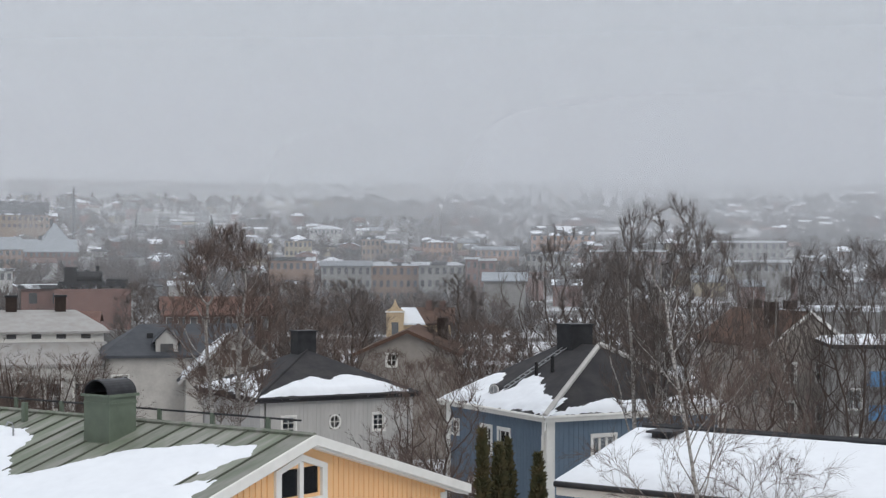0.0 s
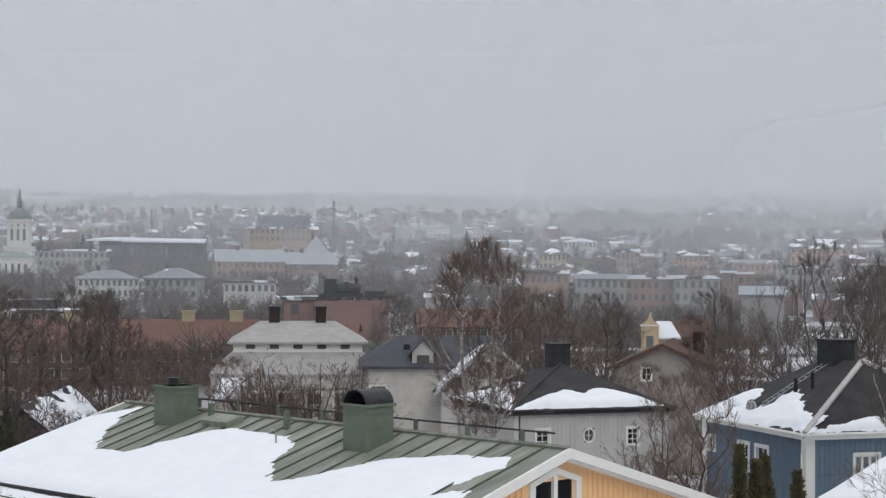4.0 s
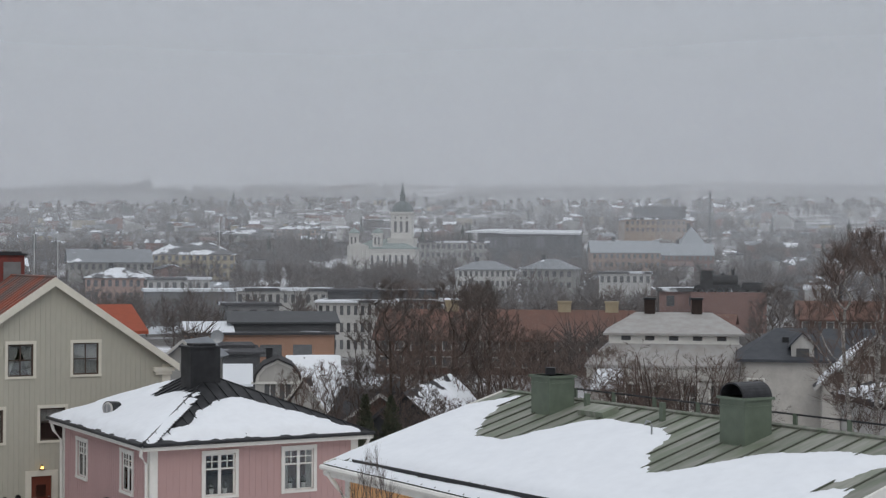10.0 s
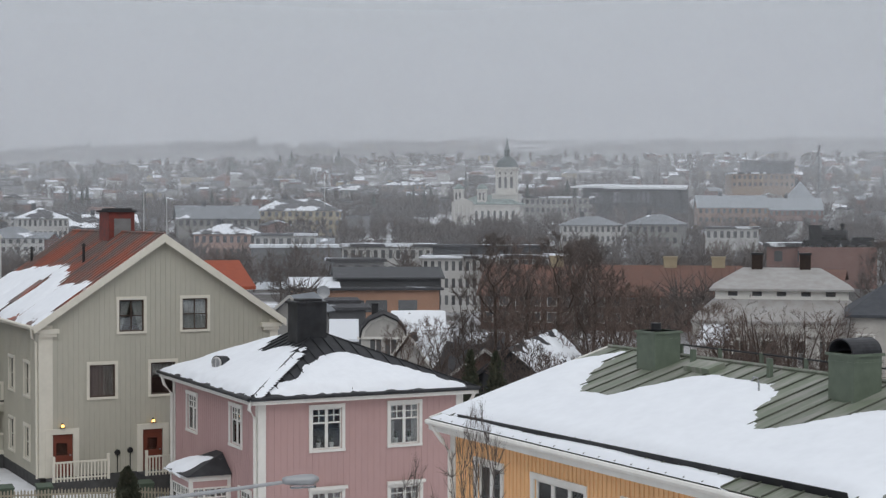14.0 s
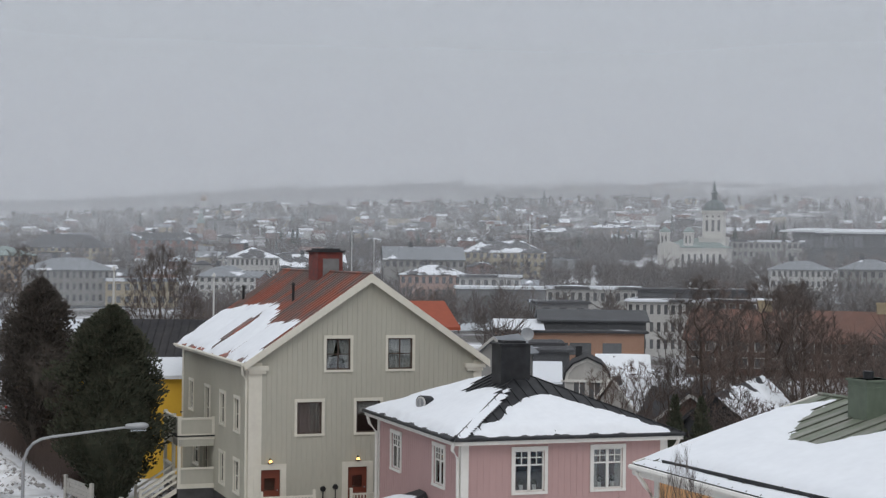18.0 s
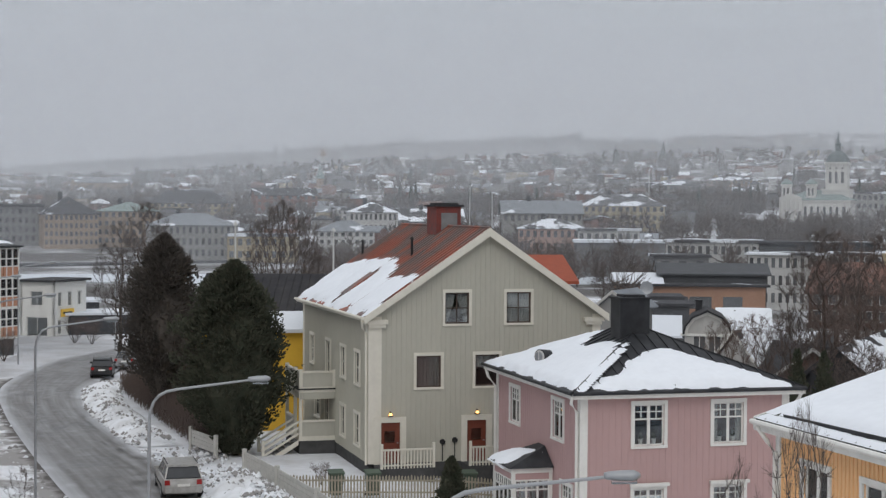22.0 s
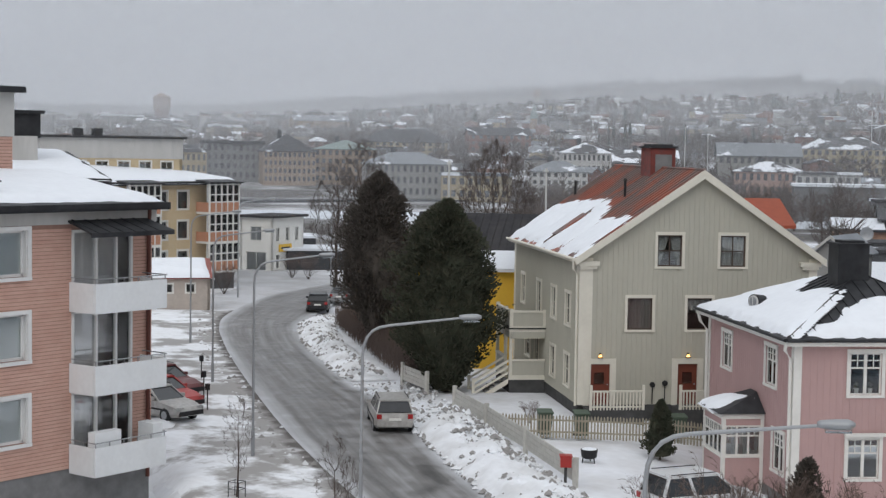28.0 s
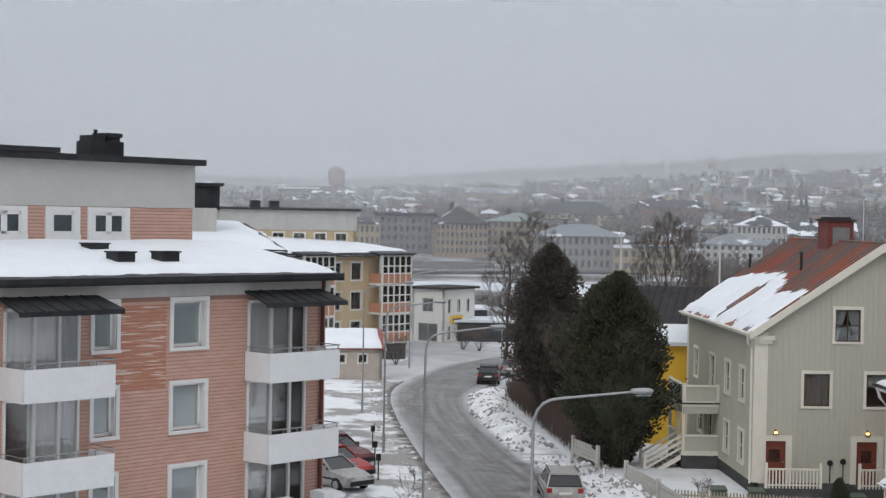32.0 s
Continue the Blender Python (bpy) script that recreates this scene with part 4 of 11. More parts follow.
    for d in doors:
        fn = face_map("front", W, L)
        me = Mesh().box((d[0] - 0.28, 0, d[2]), (d[0], 0.07, d[3] + 0.25), fn).box((d[1], 0, d[2]), (d[1] + 0.28, 0.07, d[3] + 0.25), fn).box((d[0], 0, d[3]), (d[1], 0.07, d[3] + 0.25), fn)
        part("door_surround", me, CREAM, h)
        leaf = part("door", Mesh().box((d[0], -0.12, d[2]), (d[1], -0.06, d[3]), fn), DOORRED, h, "brown-red panelled door")
        part("door_pane", Mesh().box((d[0] + 0.24, -0.06, d[3] - 0.95), (d[1] - 0.24, -0.045, d[3] - 0.4), fn), GLASS, leaf)
        part("door_panel", Mesh().box((d[0] + 0.15, -0.06, d[2] + 0.15), (d[1] - 0.15, -0.03, d[2] + 0.75), fn), DOORRED, leaf)
        part("door_handle", Mesh().box((d[1] - 0.14, -0.06, d[2] + 0.95), (d[1] - 0.08, 0.0, d[2] + 1.0), fn), STEEL, leaf)
        x = (d[0] + d[1]) / 2
        lamp = part("porch_lamp", Mesh().box((x - 0.10, 0.02, d[3] + 0.30), (x + 0.10, 0.2, d[3] + 0.34), fn).box((x - 0.03, 0.0, d[3] + 0.34), (x + 0.03, 0.1, d[3] + 0.52), fn), BLACKIRON, h)
        part("bulb", Mesh().tube([fn(x, 0.12, d[3] + 0.34), fn(x, 0.12, d[3] + 0.44)], [0.08, 0.05], 8), lamp_material("lit_bulb", (1.0, 0.55, 0.15), 3.0), lamp)
        # landing with its turned rail
        a, b = d[0] - 0.25, d[1] + 1.35
        stoop = part("landing", Mesh().box((a, 0.0, -0.4), (b, 1.3, 0.40), fn), DARKSTONE, h)
        part("handrail", Mesh().box((a, 1.18, 1.22), (b, 1.28, 1.30), fn), CREAM, stoop)
        part("bottom_rail", Mesh().box((a, 1.19, 0.52), (b, 1.27, 0.58), fn), CREAM, stoop)
        n = 16
        for i in range(n + 1):
            xx = a + 0.06 + (b - a - 0.12) * i / n
            thick = 0.06 if i in (0, n) else 0.03
            top = 1.55 if i in (0, n) else 1.24
            part("baluster", Mesh().box((xx - thick, 1.23 - thick, 0.40), (xx + thick, 1.23 + thick, top), fn), CREAM, stoop)
    # wall meters
    for x, z in ((4.15, 1.45), (3.55, 1.38)):
        part("outdoor_fitting", Mesh().tube([(x, -0.02, z), (x, -0.12, z)], [0.14, 0.12], 10).box((x - 0.02, -0.05, z - 0.9), (x + 0.02, -0.01, z)), BLACKIRON, h)
    # two-storey veranda on the long side
    fn = face_map("left", W, L)
    v0, v1, out = 7.3, 11.2, 1.9
    ver = part("veranda", Mesh().box((v0, 0.02, 0.55), (v1, out, 0.70), fn), CREAM, h, "cream open veranda with balcony above")
    part("balcony_floor", Mesh().box((v0, 0.02, 3.0), (v1, out, 3.14), fn), CREAM, ver)
    part("balcony_edge", Mesh().box((v0 - 0.05, 0.02, 3.14), (v1 + 0.05, out + 0.05, 3.2), fn), BLACKIRON, ver, "dark metal edging")
    part("veranda_base", Mesh().box((v0 + 0.05, 0.03, -0.5), (v1 - 0.05, out - 0.05, 0.55), fn), DARKSTONE, ver)
    for s in (v0 + 0.08, v0 + 1.5, v1 - 0.08):
        part("post", Mesh().box((s - 0.08, out - 0.18, 0.7), (s + 0.08, out - 0.02, 3.0), fn), CREAM, ver)
        part("post", Mesh().box((s - 0.09, out - 0.19, 3.2), (s + 0.09, out - 0.01, 4.16), fn), CREAM, ver)
    part("post", Mesh().box((v0 - 0.01, 0.03, 3.2), (v0 + 0.15, 0.17, 4.12), fn), CREAM, ver)
    for z, z9, s in ((0.78, 1.5, v0 + 1.5), (3.28, 3.98, v0)):
        part("parapet", Mesh().box((s, out - 0.12, z), (v1, out - 0.05, z9), fn), GREYGREEN, ver)
        part("parapet", Mesh().box((v0 + 0.02, 0.05, z), (v0 + 0.08, out - 0.06, z9), fn), GREYGREEN, ver)
        part("parapet_rail", Mesh().box((s, out - 0.16, z9), (v1 + 0.04, out, z9 + 0.1), fn), CREAM, ver)
        part("parapet_rail", Mesh().box((v0 - 0.04, 0.05, z9), (v0 + 0.1, out - 0.17, z9 + 0.1), fn), CREAM, ver)
        part("skirting", Mesh().box((v0 - 0.01, 0.05, z - 0.08), (v0 + 0.1, out - 0.17, z), fn), CREAM, ver)
    part("valance", Mesh().box((v0, out - 0.12, 2.66), (v1, out - 0.06, 2.99), fn).box((v0, 0.05, 2.66), (v0 + 0.06, out - 0.06, 2.99), fn), GREYGREEN, ver)
    # open stair from the veranda down to the garden, with sloping cream rails
    for i in range(5):
        part("step", Mesh().box((v0 + 0.12, out + 0.3 * i, 0.49 - 0.19 * i), (v0 + 1.42, out + 0.3 * i + 0.32, 0.55 - 0.19 * i), fn), CONCRETE, ver)
    run, fall = 1.75, 1.06
    for s in (v0 + 0.06, v0 + 1.44):
        side = Vector(fn(0.07, 0, 0)) - Vector(fn(0, 0, 0))
        for z, tall in ((1.58, 0.12), (1.28, 0.12), (0.98, 0.12), (0.6, 0.26)):
            part("stair_rail", Mesh().slab([fn(s, out, z), fn(s, out + run, z - fall), fn(s, out + run, z - fall - tall), fn(s, out, z - tall)], side), CREAM, ver)
        part("stair_post", Mesh().box((s - 0.03, out + run - 0.02, -0.75), (s + 0.10, out + run + 0.12, 0.62), fn), CREAM, ver)
    return h


def hip_slopes(x0, x1, y0, y1, z, apex1, apex2):
    """Front, left, right and back faces of a hipped roof whose ridge runs from apex1 (front) to apex2."""
    a, b = apex1, apex2
    return (Slope([(x0, y0, z), (x1, y0, z), a]), Slope([(x0, y1, z), (x0, y0, z), a, b]) if a != b else Slope([(x0, y1, z), (x0, y0, z), a]),
            Slope([(x1, y0, z), (x1, y1, z), b, a]) if a != b else Slope([(x1, y0, z), (x1, y1, z), a]), Slope([(x1, y1, z), (x0, y1, z), b]))


def eaves(h, x0, x1, y0, y1, z, mat, gut, W, L):
    for a, b in (((x0, y0), (x1, y0 + 0.08)), ((x0, y0), (x0 + 0.08, y1)), ((x1 - 0.08, y0), (x1, y1)), ((x0, y1 - 0.08), (x1, y1))):
        part("fascia", Mesh().box((a[0], a[1], z - 0.26), (b[0], b[1], z - 0.05)), mat, h)
    part("soffit", Mesh().box((x0 + 0.09, y0 + 0.09, z - 0.27), (x1 - 0.09, y1 - 0.09, z - 0.21)), mat, h)
    for pts in ([(x0, y0 - 0.07, z - 0.03), (x1, y0 - 0.07, z - 0.03)], [(x0 - 0.07, y0, z - 0.03), (x0 - 0.07, y1, z - 0.03)]):
        part("gutter", Mesh().tube(pts, 0.075, 8), gut, h)


def eye_dormer(h, p, mat):
    """A little round roof window under a sheet hood, looking out over the eave."""
    out, up = Vector((-0.85, -0.52, 0)), Vector((0, 0, 0.30))
    do = part("eye_dormer", Mesh().tube([p + up + out * 0.14, p + up - out * 0.45], [0.30, 0.24], 16), mat, h)
    part("dormer_rim", Mesh().tube([p + up + out * 0.19, p + up + out * 0.15], [0.235, 0.26], 16), PALEGREY, do)
    part("dormer_glass", Mesh().tube([p + up + out * 0.205, p + up + out * 0.195], 0.19, 16), T_GLASSGREY, do)
    part("glazing_bar", Mesh().tube([p + up + out * 0.21 + Vector((0, 0, 0.19)), p + up + out * 0.21 - Vector((0, 0, 0.19))], 0.018, 6), PALEGREY, do)


def pink_house():
    W, L, EV, GZ = 8.69, 11.05, 5.37, -1.3
    h = house_at("pink_house", -33.09, 51.03, 52.78, "dusty pink board house with white windows and black roof")
    fr = [(2.17, 3.42, 3.2, 4.80), (5.49, 6.76, 3.2, 4.80), (2.17, 3.42, 0.0, 1.52), (5.5, 6.8, 0.0, 1.52)]
    top = [(0, EV - 0.24), (W, EV - 0.24)]
    wall(h, "front", W, L, top, fr, PINK, z0=GZ + 0.5)
    battens(h, "front", W, L, top, fr, PINK, 0.26, GZ + 0.5, 0.04, 0.012)
    for i, w in enumerate(fr):
        window(h, "front", W, L, *w, cols=2, rows=1, top_rows=2, split=2, curtain=("", "sides", "", "sides")[i])
        fn = face_map("front", W, L)
        if i < 2:
            for x in (w[0] + 0.35, w[1] - 0.35):
                pot = part("flower_pot", Mesh().tube([fn(x, -0.2, w[2] + 0.02), fn(x, -0.2, w[2] + 0.24)], [0.07, 0.10], 8), WHITE, h)
                part("pot_plant", Mesh().tube([fn(x, -0.2, w[2] + 0.24), fn(x, -0.2, w[2] + 0.34), fn(x, -0.2, w[2] + 0.5)], [0.05, 0.12, 0.03], 7), THUJA, pot)
        else:
            part("awning_box", Mesh().box((w[0] - 0.18, 0.06, w[3] + 0.12), (w[1] + 0.18, 0.2, w[3] + 0.24), fn), WHITE, h)
    top2 = [(0, EV - 0.24), (L, EV - 0.24)]
    le = [(2.0, 3.3, 3.2, 4.7), (7.7, 9.0, 3.1, 4.6), (0.9, 2.2, 0.0, 1.5)]
    wall(h, "left", W, L, top2, le, PINK, z0=GZ + 0.5)
    battens(h, "left", W, L, top2, le, PINK, 0.26, GZ + 0.5, 0.04, 0.012)
    for w in le:
        window(h, "left", W, L, *w, cols=2, rows=1, top_rows=2, split=2, curtain="sides")
    plain_shell(h, W, L, EV - 0.24, PINK, ("right", "back"), GZ + 0.5)
    for f in ("front", "left"):
        wall(h, f, W, L, [(0, GZ + 0.5), (W if f == "front" else L, GZ + 0.5)], [], CONCRETE, z0=GZ - 0.5, th=0.3, name="foundation")
    part("floor", Mesh().box((0.3, 0.3, 2.3), (W - 0.3, L - 0.3, 2.45)), DARKIN, h)
    for s, t in ((0, 0), (W, 0), (0, L)):
        corner_board(h, W, L, s, t, GZ + 0.5, EV - 0.26, WHITE, 0.3)
    eaves(h, -0.5, W + 0.5, -0.5, L + 0.5, EV, WHITE, BLACKROOF, W, L)
    sl = hip_slopes(-0.5, W + 0.5, -0.5, L + 0.5, EV, (4.3, 4.85, 7.45), (4.3, 6.2, 7.45))
    for s in sl:
        roof_face(h, s, BLACKROOF, 0.5)
    for c in ((-0.5, -0.5), (W + 0.5, -0.5)):
        ridge_cap(h, (c[0], c[1], EV + 0.02), (4.3, 4.85, 7.47), BLACKROOF, 0.03)
    ch = part("chimney", Mesh().box((3.2, 4.2, 6.6), (4.5, 5.3, 8.62)), BLACKROOF, h, "black sheet-clad chimney")
    part("chimney_cap", Mesh().box((3.12, 4.12, 8.62), (4.58, 5.38, 8.70)).box((3.4, 4.35, 8.7), (4.35, 5.15, 8.80)), BLACKROOF, ch)
    downpipe(h, [(-0.5, -0.45, 5.25), (-0.5, -0.3, 4.95), (-0.12, 0.12, 4.55), (-0.1, 0.15, GZ + 0.2)], WHITE, 0.07)
    downpipe(h, [(-0.5, L + 0.2, 5.25), (-0.4, L + 0.1, 4.8), (-0.12, L - 0.1, 4.4), (-0.1, L - 0.1, GZ)], WHITE, 0.07)
    downpipe(h, [(W + 0.35, -0.5, 5.25), (W + 0.3, -0.3, 4.9), (W - 0.1, -0.1, 4.5), (W - 0.1, -0.1, GZ)], WHITE, 0.07)
    m = h.matrix_basis
    # left face: its run starts at the far corner
    ell = L + 1.0
    snow_on(sl[1], [(ell - 0.3, 0.15), (ell - 0.75, 1.3), (ell - 3.9, 3.55), (ell - 5.2, 3.75), (ell - 5.6, 3.0), (ell - 6.3, 3.0), (ell - 7.8, 4.2), (ell - 12.0, 0.1)], m,
            "clean white snow on the black hipped roof", ragged=0.3, seed=2, thick=0.14, size=0.7)
    snow_on(sl[0], [(0.85, 0.3), (4.2, 3.2), (5.0, 3.6), (5.6, 3.3), (7.4, 1.75), (9.2, 0.35), (9.0, 0.1)], m,
            "triangle of white snow on the black hipped roof", ragged=0.25, seed=6, thick=0.14, size=0.7)
    # round roof dormer on the left face
    p = sl[1].at(ell - 6.9, 1.15)
    eye_dormer(h, p, BLACKROOF)
    # glazed porch
    fn = face_map("left", W, L)
    a, b, o, z0, z1 = 3.25, 5.85, 1.7, GZ, 1.75
    zs, zt = z0 + 1.5, z1 - 0.26
    po = part("porch", Mesh().box((a, 0.02, z0), (b, o, zs), fn), PINK, h, "glazed entrance porch under a black roof with snow")
    part("upper_panel", Mesh().box((a, 0.02, zt), (b, o, z1), fn), PINK, po)
    part("sill", Mesh().box((a - 0.05, 0.02, zs), (b + 0.05, o + 0.05, zs + 0.06), fn), WHITE, po)
    for x, y in ((a, o - 0.12), (b - 0.12, o - 0.12), (a, 0.02), (b - 0.12, 0.02)):
        part("corner_post", Mesh().box((x - 0.02, y, z0), (x + 0.14, y + 0.14, z1), fn), WHITE, po)

    def casement(p, q):
        """One window leaf of the porch between two plan points, with small panes above."""
        zm = zt - 0.42
        lerp = lambda u, d, z: fn(p[0] + (q[0] - p[0]) * u + d * (0 if p[1] == q[1] else -1), p[1] + (q[1] - p[1]) * u + d * (1 if p[1] == q[1] else 0), z)
        bars = Mesh()
        for u0, u1, za, zb in ((0, 0.09, zs + 0.06, zt), (0.91, 1, zs + 0.06, zt), (0.09, 0.91, zs + 0.06, zs + 0.14), (0.09, 0.91, zt - 0.07, zt), (0.09, 0.91, zm - 0.03, zm + 0.03), (0.47, 0.53, zm + 0.03, zt - 0.07)):
            bars.slab([lerp(u0, 0.0, za), lerp(u1, 0.0, za), lerp(u1, 0.0, zb), lerp(u0, 0.0, zb)], Vector(lerp(0, -0.06, 0)) - Vector(lerp(0, 0, 0)))
        leaf = part("window", bars, WHITE, po)
        part("pane", Mesh().slab([lerp(0.05, -0.03, zs + 0.1), lerp(0.95, -0.03, zs + 0.1), lerp(0.95, -0.03, zt - 0.04), lerp(0.05, -0.03, zt - 0.04)], Vector(lerp(0, -0.035, 0)) - Vector(lerp(0, -0.03, 0))), GLASS, leaf)
        part("curtain", Mesh().slab([lerp(0.1, -0.12, zs + 0.1), lerp(0.38, -0.12, zs + 0.1), lerp(0.38, -0.12, zt - 0.04), lerp(0.1, -0.12, zt - 0.04)], Vector(lerp(0, -0.13, 0)) - Vector(lerp(0, -0.12, 0))), CURTAIN, leaf)
    for k in range(3):
        casement((a + 0.01, 0.16 + 0.475 * k), (a + 0.01, 0.16 + 0.475 * (k + 1)))
    for k in range(4):
        casement((a + 0.14 + 0.58 * k, o - 0.01), (a + 0.14 + 0.58 * (k + 1), o - 0.01))
    part("frieze", Mesh().box((a - 0.05, 0.02, z1), (b + 0.05, o + 0.05, z1 + 0.22), fn), WHITE, po)
    r = [fn(a - 0.2, o + 0.2, z1 + 0.22), fn(b + 0.2, o + 0.2, z1 + 0.22), fn(b - 0.9, 0.05, z1 + 0.95), fn(a + 0.9, 0.05, z1 + 0.95)]
    r0, r1 = fn(a - 0.2, 0.02, z1 + 0.22), fn(b + 0.2, 0.02, z1 + 0.22)
    part("porch_roof", Mesh().add([*r, r0, r1], [(0, 1, 2, 3), (0, 3, 4), (1, 5, 2), (0, 4, 5, 1), (4, 3, 2, 5)]), BLACKROOF, po)
    psl = Slope([r[1], r[0], r[3], r[2]])
    snow_on(psl, [(0.1, 0.1), (0.3, 1.2), (1.9, 1.5), (2.2, 0.7), (1.7, 0.1)], m, "cap of snow on the porch roof", step=0.1, thick=0.16, ragged=0.2, seed=9, size=0.5)
    return h


def orange_house():
    W, L, EV, RZ, GZ = 14.57, 10.03, 7.28, 8.73, -1.3
    h = house_at("yellow_house", -17.63, 36.15, -35.11, "warm yellow board house with pale green metal roof")
    ry = L / 2
    fr = [(1.3, 2.45, 4.7, 6.2), (3.95, 6.05, 4.7, 6.2), (7.6, 9.7, 4.7, 6.2), (11.3, 12.4, 4.7, 6.2)]
    top = [(0, EV - 0.2), (W, EV - 0.2)]
    wall(h, "front", W, L, top, fr, ORANGE, z0=GZ)
    battens(h, "front", W, L, top, fr, ORANGE, 0.17, GZ, 0.05, 0.028)
    for i, w in enumerate(fr):
        window(h, "front", W, L, *w, cols=1 if i in (0, 3) else 3, rows=1, split=2 if i in (0, 3) else 3, curtain="top" if i % 2 else "sides")
    gable = [(0, EV - 0.1), (ry, RZ - 0.14), (L, EV - 0.1)]
    gw = [(4.40, 5.54, 7.55, 8.1)]
    wall(h, "right", W, L, gable, gw, ORANGE, z0=GZ)
    battens(h, "right", W, L, gable, [(4.12, 5.82, 7.4, 8.32)], ORANGE, 0.17, GZ, 0.05, 0.028)
    fn = face_map("right", W, L)
    c0, c1, c2 = 4.34, 5.60, 4.97
    ring = [(c0, 7.48), (c1, 7.48), (c1, 8.05), (c2, 8.24), (c0, 8.05)]
    outer = [(c0 - 0.16, 7.34), (c1 + 0.16, 7.34), (c1 + 0.16, 8.12), (c2, 8.38), (c0 - 0.16, 8.12)]
    vs = [fn(s, 0.07, z) for s, z in ring] + [fn(s, 0.07, z) for s, z in outer] + [fn(s, -0.08, z) for s, z in ring] + [fn(s, 0.0, z) for s, z in outer]
    fs = []
    for i in range(5):
        j = (i + 1) % 5
        fs += [(i, j, j + 5, i + 5), (i, j, j + 10, i + 10), (i + 5, j + 5, j + 15, i + 15)]
    gwin = part("window", Mesh().add(vs, fs), WHITE, h, "white peaked attic window")
    part("glazing_bar", Mesh().box((c2 - 0.06, -0.06, 7.48), (c2 + 0.06, 0.05, 8.22), fn), WHITE, gwin)
    part("pane", Mesh().add([fn(s, -0.02, z) for s, z in ring] + [fn(s, -0.04, z) for s, z in ring], [(0, 1, 2, 3, 4), (5, 6, 7, 8, 9)]), material("unlit_attic_glass", (0.012, 0.013, 0.015), None, 1, 0.12, 0.0, spec=0.3), gwin)
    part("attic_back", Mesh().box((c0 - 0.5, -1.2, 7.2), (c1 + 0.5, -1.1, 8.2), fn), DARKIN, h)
    wall(h, "left", W, L, gable, [], ORANGE, z0=GZ)
    wall(h, "back", W, L, top, [], ORANGE, z0=GZ)
    for s, t in ((0, 0), (W, 0), (W, L)):
        corner_board(h, W, L, s, t, GZ, EV - 0.25, WHITE, 0.22)
    x0, x1, y0, y1, ze = -0.35, W + 0.35, -0.45, L + 0.45, 7.145
    front = Slope([(x0, y0, ze), (x1, y0, ze), (x1, ry, RZ), (x0, ry, RZ)])
    back = Slope([(x1, y1, ze), (x0, y1, ze), (x0, ry, RZ), (x1, ry, RZ)])
    length = max(p[0] for p in front.poly)
    up = max(p[1] for p in front.poly)
    for sl in (front, back):
        part("roof", Mesh().slab(sl.p, -sl.n * 0.14), DARKROOF, h)
        n = 26
        for i in range(n):
            a, b = length * i / n, length * (i + 1) / n
            pan = Mesh().slab([sl.at(a + 0.005, -0.03, 0.02), sl.at(b - 0.005, -0.03, 0.02), sl.at(b - 0.005, up, 0.02), sl.at(a + 0.005, up, 0.02)], -sl.n * 0.018)
            panel = part("roof_sheet", pan, GREENROOF, h)
            if i:
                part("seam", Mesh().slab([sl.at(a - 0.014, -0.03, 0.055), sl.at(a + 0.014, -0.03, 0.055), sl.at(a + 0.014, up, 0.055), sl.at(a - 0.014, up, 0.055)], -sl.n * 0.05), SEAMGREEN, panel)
    ridge_cap(h, (x0, ry, RZ + 0.04), (x1, ry, RZ + 0.04), GREENROOF, 0.06)
    for a, b in ((y0 - 0.02, ry), (y1 + 0.02, ry)):
        za, zb = ze - 0.02, RZ
        part("bargeboard", Mesh().slab([(x1 + 0.05, a, za + 0.05), (x1 + 0.05, b, zb + 0.05), (x1 + 0.05, b, zb - 0.15), (x1 + 0.05, a, za - 0.15)], (-0.07, 0, 0)), WHITE, h)
        part("bargeboard", Mesh().slab([(x1 - 0.03, a, za - 0.06), (x1 - 0.03, b, zb - 0.06), (x1 - 0.03, b, zb - 0.20), (x1 - 0.03, a, za - 0.20)], (-0.05, 0, 0)), WHITE, h)
        part("soffit", Mesh().slab([(x1 - 0.05, a, za - 0.15), (x1 - 0.05, b, zb - 0.15), (W + 0.01, b, zb - 0.15), (W + 0.01, a, za - 0.15)], (0, 0, -0.04)), WHITE, h)
        part("bargeboard", Mesh().slab([(x0 - 0.05, a, za + 0.05), (x0 - 0.05, b, zb + 0.05), (x0 - 0.05, b, zb - 0.26), (x0 - 0.05, a, za - 0.26)], (0.07, 0, 0)), WHITE, h)
    part("fascia", Mesh().box((x0, y0 - 0.02, ze - 0.30), (x1, y0 + 0.06, ze - 0.06)), WHITE, h)
    part("soffit", Mesh().box((x0, y0 + 0.07, ze - 0.28), (x1, 0.0, ze - 0.22)), WHITE, h)
    part("gutter", Mesh().tube([(x0, y0 - 0.1, ze - 0.08), (x1, y0 - 0.1, ze - 0.08)], 0.07, 8), WHITE, h)
    downpipe(h, [(x0 + 0.25, y0 - 0.1, ze - 0.15), (0.0, -0.3, 6.6), (0.05, -0.1, 6.3), (0.05, -0.1, GZ)], WHITE, 0.06)
    # chimneys clad in sheet metal
    cap = material("black_cowl", (0.022, 0.023, 0.026), (0.05, 0.05, 0.055), 0.5, 0.45, 0.05, stain=0.2)
